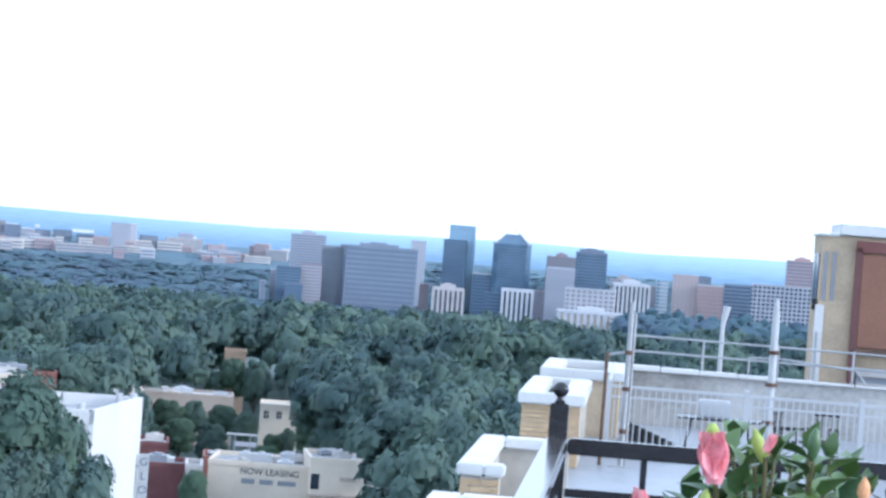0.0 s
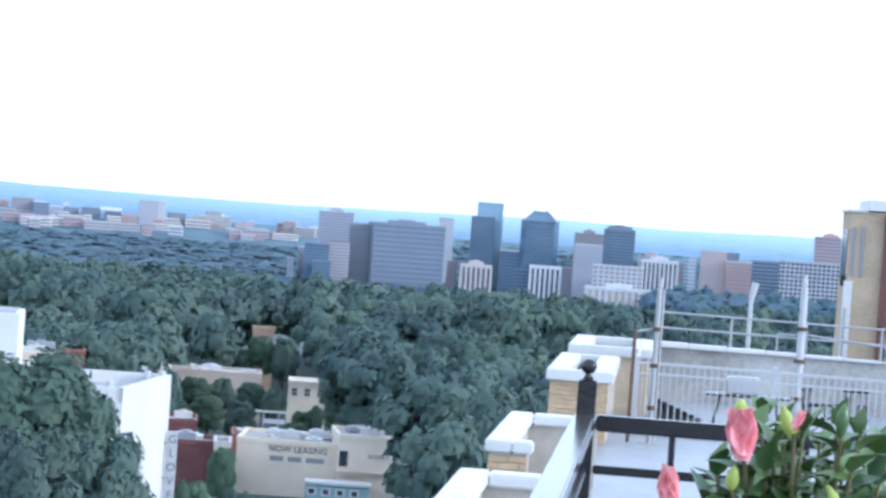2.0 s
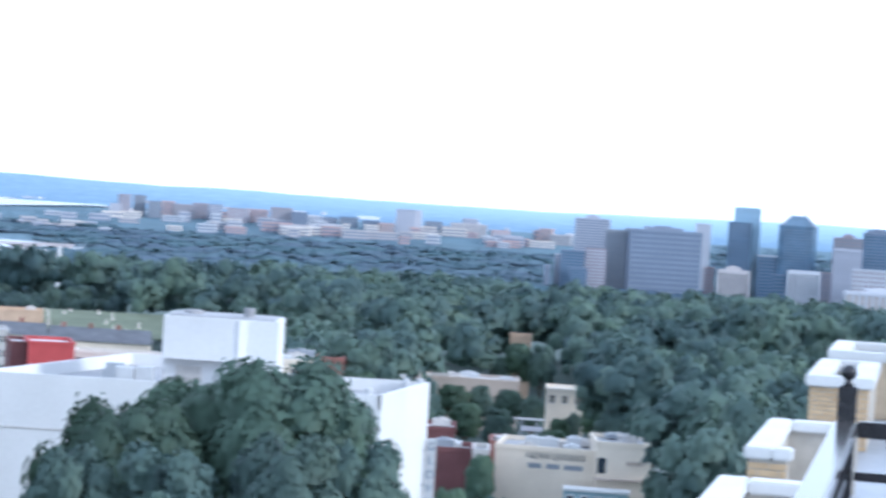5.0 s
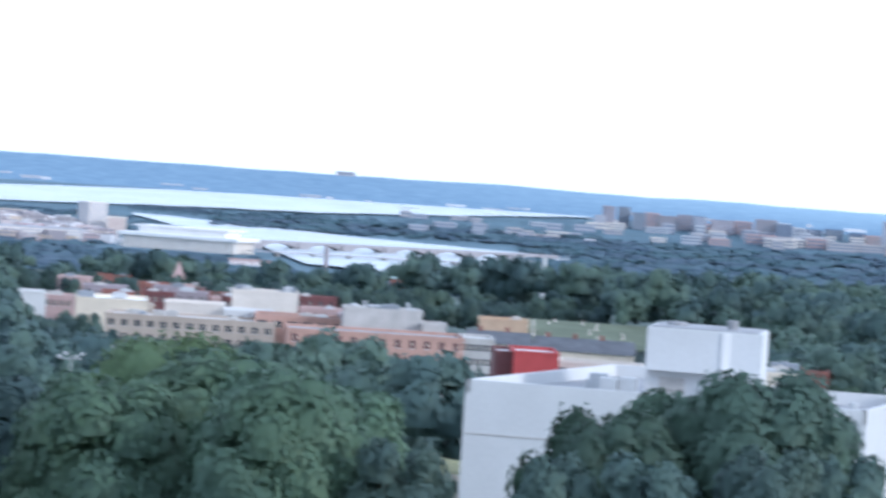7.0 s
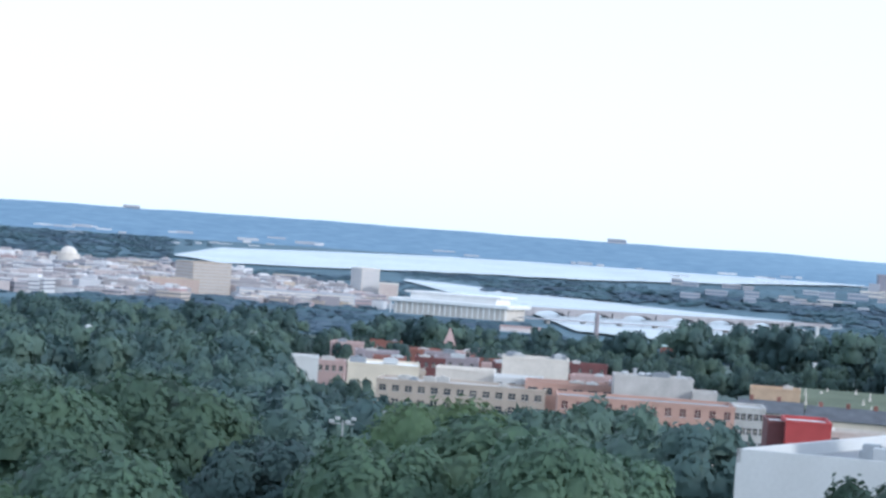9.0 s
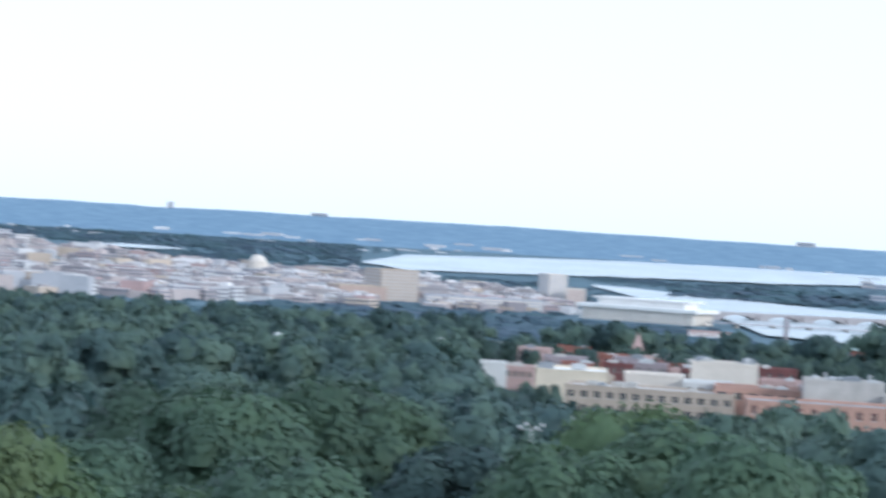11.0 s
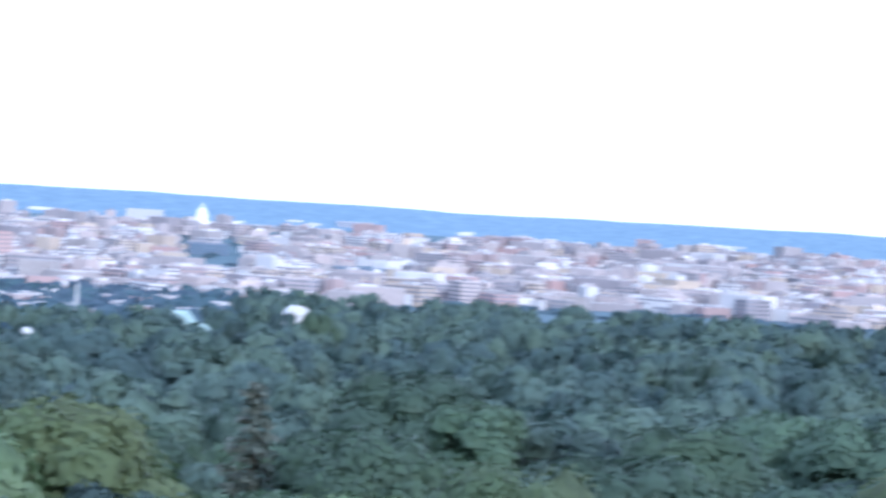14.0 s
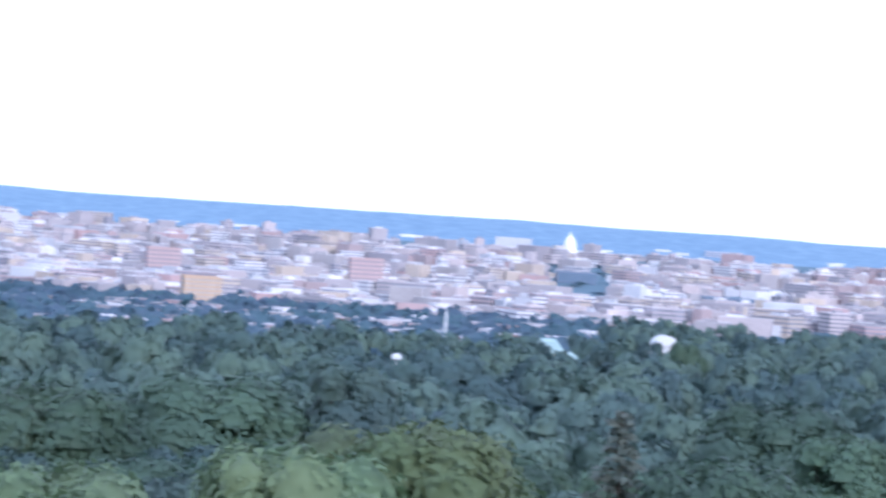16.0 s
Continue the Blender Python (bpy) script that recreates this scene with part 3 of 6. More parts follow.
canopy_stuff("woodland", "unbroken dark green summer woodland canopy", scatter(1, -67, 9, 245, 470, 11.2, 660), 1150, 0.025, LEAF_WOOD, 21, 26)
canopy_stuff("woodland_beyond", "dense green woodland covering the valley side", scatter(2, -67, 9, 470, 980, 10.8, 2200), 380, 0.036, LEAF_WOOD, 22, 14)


def belt(seed, n, az0, az1, el0, el1, tall):
    """Trees on the far slopes, by bearing and angle below the eye."""
    rng = random.Random(seed)
    out = []
    for k in range(n):
        az = rng.uniform(az0, az1)
        r = radius_at(rng.uniform(el0, el1))
        p = at(az, r)
        h = tall * rng.uniform(0.7, 1.2)
        out.append((p.x, p.y, ground_z(r) - 1.5, 0.45 * h, h * rng.uniform(1.5, 2.6)))
    return out


far_spots = belt(3, 3400, -14.5, 9, -2.25, -1.05, 17) + belt(4, 600, -13, 9, -1.1, -0.98, 11) + belt(14, 600, -3, 9, -0.98, -0.72, 11)


def belt_r(seed, n, az0, az1, r0, r1, tall):
    rng = random.Random(seed)
    out = []
    for k in range(n):
        az, r = rng.uniform(az0, az1), rng.uniform(r0, r1)
        p = at(az, r)
        h = tall * rng.uniform(0.7, 1.15)
        out.append((p.x, p.y, ground_z(r) - 1.5, h, h * rng.uniform(0.8, 1.3)))
    return out


far_spots += belt_r(12, 1700, -67, -50.5, 690, 2300, 16)
far_spots += belt(18, 160, -24.6, -20.6, -1.5, -1.15, 8) + belt(19, 110, -24, -20.2, -2.0, -1.86, 9) + belt(17, 320, -23, -13, -1.05, -0.86, 6)
far_spots += belt(5, 330, -21.2, -13, -1.24, -0.98, 16) + belt(6, 160, -23, -13, -0.99, -0.92, 9) + belt(8, 200, -28, -23.6, -1.25, -1.1, 10)
far_spots += belt_r(26, 260, 3.9, 9.2, 2600, 2950, 33) + belt(7, 160, -32.5, -27.8, -0.96, -0.8, 9) + belt(9, 900, -67, -24, -2.3, -1.5, 12) + belt(22, 300, -36, -28, -1.15, -0.92, 10) + belt(25, 500, -36, -27.9, -0.80, -0.55, 11) + belt(23, 420, -67, -28, -1.6, -0.75, 11) + belt(24, 400, -30, -23.6, -2.3, -1.75, 14) + belt(11, 600, -67, -50, -2.4, -1.75, 14) + belt(10, 420, -30, -13.5, -2.5, -2.08, 10) + belt(13, 300, -3.2, 9, -0.78, -0.55, 7) + belt(20, 260, -13.2, -3.2, -1.0, -0.6, 4) + belt(21, 420, -21, -12.8, -0.86, -0.56, 4) + belt(15, 500, -67, -27, -0.68, -0.55, 7)
canopy_stuff("distant_woods", "hazy blue-green woods across the river valley", far_spots, 10, 0.07, LEAF_HAZED, 23, 2, low=-0.2, up=5.0)


def town_trees():
    rng = random.Random(9)
    out = []
    for k in range(900):
        az, r = rng.uniform(-25.4, -12.8), math.sqrt(rng.uniform(330 ** 2, 900 ** 2))
        blocked = (-23.6 < az < -15.0 and 560 < r < 660) or (-25.2 < az < -18.5 and 660 < r < 840) or (-17.2 < az < -12.4 and 380 < r < 800)
        if blocked:
            continue
        p = at(az, r)
        top = -4.55 if r < 430 else (-3.75 if r < 560 else (-2.35 if r > 840 else -3.3))
        h = height(top + rng.uniform(-0.25, 0.15), r) - ground_z(r) + 1.5
        if h < 5:
            continue
        out.append((p.x, p.y, ground_z(r) - 1.5, min(h, 20), 9 * rng.uniform(0.8, 1.3)))
    return out


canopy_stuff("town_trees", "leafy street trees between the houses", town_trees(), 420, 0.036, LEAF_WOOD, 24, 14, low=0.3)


# ---- buildings ----
def facing(az, r, twist=0.0, z=0.0):
    """A place on the ground whose local -Y looks towards the deck, turned by twist degrees."""
    return Matrix.Translation(at(az, r, z)) @ Matrix.Rotation(radians(-az + twist), 4, "Z")


def roof_clutter(t, rng, w, d, z, count, material=None):
    """Air handlers, ducts and vents on a flat roof, each a part."""
    for k in range(count):
        x, y = rng.uniform(-w / 2 + 2, w / 2 - 2), rng.uniform(1.5, max(2.0, d - 2))
        a, b, c = rng.uniform(0.8, 2.2), rng.uniform(0.8, 1.8), rng.uniform(0.7, 1.8)
        bm = B()
        box(bm, x - a, x + a, y - b, y + b, z + 0.25, z + c, 0.06)
        for i in (-1, 1):
            box(bm, x + i * a * 0.7 - 0.1, x + i * a * 0.7 + 0.1, y - b * 0.8, y + b * 0.8, z - 0.05, z + 0.26)
        cyl(bm, x, y, z + c - 0.02, z + c + 0.25, min(a, b) * 0.6, n=10)
        part("roof_unit", bm, material or rng.choice((STEEL_GREY, CONCRETE, WHITE_METAL)), t)


def block(name, label, az0, az1, el_top, r, depth, twist=0.0, wall=None, glass=None, floors=10, style="bands", trim=None, mech=0.0, group="", category="building", below=0.0, cols=8):
    """A far building as wide as its bearings say: body, floor bands or piers, roof with parapet and plant room."""
    az, w = (az0 + az1) / 2, 2 * r * math.tan(radians(abs(az1 - az0) / 2))
    z1, z0 = height(el_top, r), ground_z(r) - 2.5
    h = z1 - z0
    t = thing(name, label, category, facing(az, r, twist, z0), group)
    bm = B()
    box(bm, -w / 2, w / 2, 0, depth, 0, h)
    part("wall", bm, wall, t)
    bm = B()
    for x0, x1, y0, y1 in ((-w / 2 - 0.3, w / 2 + 0.3, -0.3, 0.6), (-w / 2 - 0.3, w / 2 + 0.3, depth - 0.6, depth + 0.3), (-w / 2 - 0.3, -w / 2 + 0.6, 0.6, depth - 0.6), (w / 2 - 0.6, w / 2 + 0.3, 0.6, depth - 0.6)):
        box(bm, x0, x1, y0, y1, h - 0.4, h + 1.2)
    part("parapet", bm, trim or wall, t)
    if mech:
        bm = B()
        box(bm, -w * mech / 2, w * mech / 2, depth * 0.25, depth * 0.75, h - 0.1, h + 4.5, 0.2)
        box(bm, -w * mech / 4, w * mech / 5, depth * 0.35, depth * 0.6, h + 4.4, h + 6.0, 0.1)
        part("plant_room", bm, trim or wall, t)
    step = h / floors
    if style == "bands":
        bm = B()
        box(bm, -w / 2 + 0.8, w / 2 - 0.8, -0.18, 0.1, -step * 0.24, step * 0.24)
        box(bm, w / 2 - 0.1, w / 2 + 0.18, 0.8, depth - 0.8, -step * 0.24, step * 0.24)
        box(bm, -w / 2 - 0.18, -w / 2 + 0.1, 0.8, depth - 0.8, -step * 0.24, step * 0.24)
        me = finish("window_band", bm, glass)
        for k in range(floors):
            part("window_band", me, glass, t, m=Matrix.Translation((0, 0, (k + 0.5) * step)))
    elif style == "piers":
        me_p = finish("pier", box(B(), -0.55 * w / cols / 2, 0.55 * w / cols / 2, -0.8, 0.2, 0, h + 0.3), trim or wall)
        me_s = finish("pier", box(B(), -0.8, 0.2, -0.5, 0.5, 0, h + 0.3), trim or wall)
        for k in range(cols + 1):
            part("pier", me_p, trim or wall, t, m=Matrix.Translation((-w / 2 + w * k / cols, 0, 0)))
        for k in range(4):
            for side in (-1, 1):
                part("pier", me_s, trim or wall, t, m=Matrix.Translation((side * w / 2, depth * (k + 0.5) / 4, 0)) @ Matrix.Rotation(0 if side < 0 else math.pi, 4, "Z"))
        bm = B()
        box(bm, -w / 2 - 0.9, w / 2 + 0.9, -0.95, depth + 0.9, h - 2.2, h + 0.2)
        part("cornice", bm, trim or wall, t)
    elif style == "grid":
        pw, ph = w / cols, step
        me = finish("window", box(B(), -pw * 0.3, pw * 0.3, -0.15, 0.1, -ph * 0.28, ph * 0.28), glass)
        for k in range(floors):
            for c in range(cols):
                part("window", me, glass, t, m=Matrix.Translation((-w / 2 + (c + 0.5) * pw, 0, (k + 0.5) * step)))
        pd = depth / max(3, cols // 2)
        me = finish("window", box(B(), -0.15, 0.15, -pd * 0.3, pd * 0.3, -ph * 0.28, ph * 0.28), glass)
        for k in range(floors):
            for c in range(max(3, cols // 2)):
                for side in (-1, 1):
                    part("window", me, glass, t, m=Matrix.Translation((side * w / 2, (c + 0.5) * pd, (k + 0.5) * step)))
    return t


# grey and pale stone made bluer, some distance haze sits in their colour
GREY_STONE = mat("hazed_grey_office_stone", (0.20, 0.23, 0.29), 0.6, vary=0.08, scale=0.03, fine=0.5)
PALE_STONE = mat("hazed_pale_office_stone", (0.40, 0.41, 0.46), 0.7, vary=0.08, scale=0.03, fine=0.5)
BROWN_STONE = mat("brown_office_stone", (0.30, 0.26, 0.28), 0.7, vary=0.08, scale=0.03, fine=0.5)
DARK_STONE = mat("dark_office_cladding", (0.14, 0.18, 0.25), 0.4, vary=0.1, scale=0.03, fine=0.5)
ROSE_STONE = mat("rose_office_brick", (0.46, 0.33, 0.31), 0.8, vary=0.1, scale=0.03, fine=0.5)
OFFICES = "office towers across the river"


OFFICE_WHITE = mat("pale_office_concrete", (0.50, 0.51, 0.54), 0.7, vary=0.08, scale=0.03, fine=0.5)
OFFICE_BEIGE = mat("beige_office_concrete", (0.45, 0.42, 0.42), 0.7, vary=0.08, scale=0.03, fine=0.5)


def office_district():
    R = 3050
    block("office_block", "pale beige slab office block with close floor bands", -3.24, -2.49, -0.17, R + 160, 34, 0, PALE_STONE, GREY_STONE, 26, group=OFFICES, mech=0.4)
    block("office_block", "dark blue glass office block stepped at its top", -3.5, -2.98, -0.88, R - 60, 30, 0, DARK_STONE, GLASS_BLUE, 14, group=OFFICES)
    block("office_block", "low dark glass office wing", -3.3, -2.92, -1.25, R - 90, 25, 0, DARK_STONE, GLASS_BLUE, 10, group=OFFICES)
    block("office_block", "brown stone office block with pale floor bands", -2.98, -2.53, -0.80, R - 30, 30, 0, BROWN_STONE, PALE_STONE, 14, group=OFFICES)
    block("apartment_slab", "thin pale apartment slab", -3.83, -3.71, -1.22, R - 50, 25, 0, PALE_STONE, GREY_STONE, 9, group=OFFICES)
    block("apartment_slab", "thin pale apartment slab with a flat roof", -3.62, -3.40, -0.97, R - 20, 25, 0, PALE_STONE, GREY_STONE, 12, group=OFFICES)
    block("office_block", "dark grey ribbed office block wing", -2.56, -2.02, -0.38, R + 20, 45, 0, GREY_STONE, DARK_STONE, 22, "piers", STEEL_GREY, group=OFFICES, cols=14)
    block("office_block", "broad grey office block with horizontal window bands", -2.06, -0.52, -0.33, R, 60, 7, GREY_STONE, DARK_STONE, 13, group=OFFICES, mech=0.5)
    block("office_block", "white banded office tower behind a grey block", -0.68, -0.36, -0.13, R + 220, 30, 0, OFFICE_WHITE, PALE_STONE, 24, group=OFFICES)
    block("office_block", "pinkish rounded low office block", -0.44, -0.24, -1.05, R + 80, 25, 0, ROSE_STONE, PALE_STONE, 9, group=OFFICES)
    block("office_block", "low white office block with vertical piers", -0.13, 0.50, -1.08, R - 120, 28, 3, GLASS_DARK, GLASS_DARK, 9, "piers", OFFICE_BEIGE, mech=0.5, group=OFFICES, cols=6)
    block("office_tower", "dark blue glass tower with a lighter glass crown", 0.01, 0.50, -0.05, R + 40, 40, 0, GLASS_BLUE, DARK_STONE, 30, group=OFFICES)
    block("office_tower", "pale blue glass slab rising over a dark tower", 0.14, 0.65, 0.27, R + 62, 40, 0, GLASS_PALE, GLASS_BLUE, 33, "piers", GLASS_PALE, group=OFFICES, cols=5)
    block("office_block", "dark office block with a white roof edge", 0.66, 1.07, -0.72, R + 30, 35, 0, DARK_STONE, GLASS_BLUE, 14, "bands", OFFICE_WHITE, group=OFFICES)
    # twin-gabled glass tower
    r, az0, az1 = R + 20, 1.07, 1.88
    w, z0, z1, zt = 2 * r * math.tan(radians((az1 - az0) / 2)), ground_z(r) - 2.5, height(-0.03, r), height(0.31, r)
    t = thing("office_tower", "slim blue glass tower with a peaked glass crown", "building", facing(1.475, r, 0, z0), OFFICES)
    h, c = z1 - z0, w * 0.12
    bm = B()
    ring = [(-w / 2 + c, 0), (w / 2 - c, 0), (w / 2, c), (w / 2, w - c), (w / 2 - c, w), (-w / 2 + c, w), (-w / 2, w - c), (-w / 2, c)]
    lo, hi = [bm.verts.new((x, y, 0)) for x, y in ring], [bm.verts.new((x, y, h)) for x, y in ring]
    top = [bm.verts.new((x * 0.42, w / 2 + (y - w / 2) * 0.42, h + (zt - z1) * 0.62)) for x, y in ring]
    for a, b in ((lo, hi), (hi, top)):
        for k in range(8):
            bm.faces.new((a[k], a[(k + 1) % 8], b[(k + 1) % 8], b[k]))
    bm.faces.new(top)
    part("wall", bm, GLASS_BLUE, t)
    bm = B()
    for sx in (-1, 1):
        for sy in (-1, 1):
            rod(bm, (sx * w * 0.2, w / 2 + sy * w * 0.2, h + (zt - z1) * 0.6), (0, w / 2, zt - z0), 0.8, 6)
            rod(bm, (sx * w * 0.45, w / 2 + sy * w * 0.45, h), (sx * w * 0.2, w / 2 + sy * w * 0.2, h + (zt - z1) * 0.62), 0.9, 6)
    part("crown_frame", bm, OFFICE_WHITE, t)
    me = finish("window_band", box(B(), -w / 2 + c, w / 2 - c, -0.15, 0.1, -0.5, 0.5), DARK_STONE)
    for k in range(26):
        part("window_band", me, DARK_STONE, t, m=Matrix.Translation((0, 0, 6 + k * (h - 8) / 26)))
    block("office_block", "low dark glass office block", 0.98, 1.36, -1.10, R - 110, 26, 0, DARK_STONE, GLASS_BLUE, 9, group=OFFICES)
    block("office_block", "low white office block with tall vertical piers", 1.34, 1.97, -1.00, R - 125, 28, 3, GLASS_DARK, GLASS_DARK, 9, "piers", OFFICE_WHITE, group=OFFICES, cols=6)
    block("office_block", "brownish office block in shade", 1.98, 2.30, -1.0, R + 30, 26, 0, BROWN_STONE, DARK_STONE, 12, group=OFFICES)
    block("office_block", "grey-violet office block with a flat roof", 2.22, 2.84, -0.24, R + 140, 30, 0, BROWN_STONE, STEEL_GREY, 20, mech=0.4, group=OFFICES)
    block("office_block", "beige office block with vertical piers", 2.26, 2.82, -0.47, R - 10, 26, 0, PALE_STONE, BROWN_STONE, 16, "piers", PALE_STONE, group=OFFICES, cols=7)
    block("office_tower", "dark blue-grey glass tower with a pale plant room", 2.84, 3.50, -0.10, R + 60, 36, 0, GLASS_BLUE, DARK_STONE, 24, group=OFFICES, mech=0.8, trim=GREY_STONE)
    block("office_block", "long white office block with brown window bands", 2.66, 3.72, -0.88, R - 140, 26, -3, OFFICE_WHITE, BROWN_STONE, 10, "grid", OFFICE_WHITE, group=OFFICES, cols=9)
    block("office_block", "white office block with dark vertical windows", 3.71, 4.44, -0.70, R - 60, 30, 6, GLASS_DARK, GLASS_DARK, 12, "piers", OFFICE_WHITE, mech=0.5, group=OFFICES, cols=8)
    block("pavilion_building", "low white colonnaded building with a flat roof", 2.56, 3.97, -1.36, R - 230, 40, 4, TAN, GLASS_DARK, 5, "piers", OFFICE_WHITE, mech=0.4, group=OFFICES, cols=10)
    block("office_block", "dark red-grey slab block", 4.36, 4.62, -0.72, R + 140, 25, 0, BROWN_STONE, STEEL_GREY, 14, group=OFFICES)
    block("office_block", "pale blue slab block", 4.66, 4.84, -0.58, R + 60, 25, 10, GLASS_PALE, OFFICE_WHITE, 14, group=OFFICES)
    block("office_block", "tan apartment tower with a central bay", 4.92, 5.46, -0.42, R + 20, 26, 0, OFFICE_BEIGE, ROSE_STONE, 18, "grid", OFFICE_BEIGE, group=OFFICES, cols=6)
    block("office_block", "dark plant building behind a tan tower", 5.40, 5.72, -0.43, R + 120, 20, 0, DARK_STONE, STEEL_GREY, 18, group=OFFICES)
    block("office_block", "reddish brick apartment block with a white roof", 5.46, 6.00, -0.60, R + 10, 30, 0, ROSE_STONE, BROWN_STONE, 13, "grid", OFFICE_WHITE, group=OFFICES, cols=8)
    block("office_block", "blue-grey glass office block", 6.0, 6.68, -0.55, R + 90, 30, 0, GREY_STONE, GLASS_BLUE, 14, group=OFFICES)
    block("office_block", "broad grey apartment block with rows of windows", 6.62, 7.95, -0.50, R - 20, 30, 4, PALE_STONE, GLASS_DARK, 14, "grid", PALE_STONE, group=OFFICES, cols=14)
    block("office_tower", "unfinished reddish concrete tower", 7.28, 7.95, 0.06, R + 220, 30, 0, ROSE_STONE, GREY_STONE, 22, group=OFFICES, mech=0.5)
    block("office_block", "pale plant room block", 3.6, 4.15, -0.62, R + 100, 20, 0, OFFICE_BEIGE, PALE_STONE, 12, mech=0.5, group=OFFICES)


office_district()


def far_towers():
    """The hazy towers along the far bank, a countable row."""
    G = "far hazy towers on the plain"
    rng = random.Random(31)
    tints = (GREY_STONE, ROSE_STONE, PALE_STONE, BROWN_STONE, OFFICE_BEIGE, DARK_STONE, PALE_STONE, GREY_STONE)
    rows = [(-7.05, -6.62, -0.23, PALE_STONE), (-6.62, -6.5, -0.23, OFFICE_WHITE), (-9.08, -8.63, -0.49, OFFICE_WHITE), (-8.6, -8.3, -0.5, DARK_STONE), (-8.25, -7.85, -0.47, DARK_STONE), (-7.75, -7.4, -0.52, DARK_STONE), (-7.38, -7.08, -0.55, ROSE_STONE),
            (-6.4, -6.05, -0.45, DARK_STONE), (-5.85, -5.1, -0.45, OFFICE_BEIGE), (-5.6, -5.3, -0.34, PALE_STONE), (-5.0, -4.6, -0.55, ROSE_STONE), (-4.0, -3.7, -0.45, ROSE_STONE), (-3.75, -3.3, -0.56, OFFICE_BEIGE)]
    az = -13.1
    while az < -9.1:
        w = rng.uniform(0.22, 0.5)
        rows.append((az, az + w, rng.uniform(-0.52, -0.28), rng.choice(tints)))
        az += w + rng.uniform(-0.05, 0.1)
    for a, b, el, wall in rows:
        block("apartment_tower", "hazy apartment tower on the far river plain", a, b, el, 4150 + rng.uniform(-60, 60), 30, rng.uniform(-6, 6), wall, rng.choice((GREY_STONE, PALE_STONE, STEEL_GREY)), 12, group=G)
    for k in range(62):
        a, el = rng.uniform(-13.2, -3.9), rng.uniform(-0.98, -0.68)
        r = radius_at(el)
        block("low_block", "long low pale building on the far plain", a, a + rng.uniform(0.15, 0.7), el + rng.uniform(0.07, 0.2), r, 25, rng.uniform(-5, 5), rng.choice((OFFICE_BEIGE, PALE_STONE, OFFICE_WHITE, ROSE_STONE, LIMESTONE)), GREY_STONE, 3, group="low buildings on the far plain")
    for k in range(26):
        a, el = rng.uniform(-17.6, -12.6), rng.uniform(-1.12, -0.74)
        r = radius_at(el)
        block("low_block", "low pale building between trees near the river", a, a + rng.uniform(0.1, 0.5), el + rng.uniform(0.06, 0.13), r, 20, rng.uniform(-5, 5), rng.choice((OFFICE_BEIGE, PALE_STONE, OFFICE_WHITE, LIMESTONE)), GREY_STONE, 2, group="low buildings on the far plain")
    for a, b, el in ((-28.95, -28.6, 0.07), (-18.65, -18.25, 0.07), (-32.0, -31.88, 0.12)):
        block("apartment_tower", "hazy block standing on the hills' skyline", a, b, el, 4890, 20, 0, OFFICE_BEIGE, GREY_STONE, 8, group="blocks on the skyline")


far_towers()


# ---- the white hotel and the shops on the avenue ----
def prism(bm, pts, z0, z1):
    lo, hi = [bm.verts.new((x, y, z0)) for x, y in pts], [bm.verts.new((x, y, z1)) for x, y in pts]
    n = len(pts)
    for k in range(n):
        bm.faces.new((lo[k], lo[(k + 1) % n], hi[(k + 1) % n], hi[k]))
    bm.faces.new(hi)
    bm.faces.new(lo[::-1])
    return bm


def kerb(bm, p, q, inward, z0, z1):
    """A wall along an edge, as thick as inward points."""
    return prism(bm, [p, q, (q[0] + inward[0], q[1] + inward[1]), (p[0] + inward[0], p[1] + inward[1])], z0, z1)


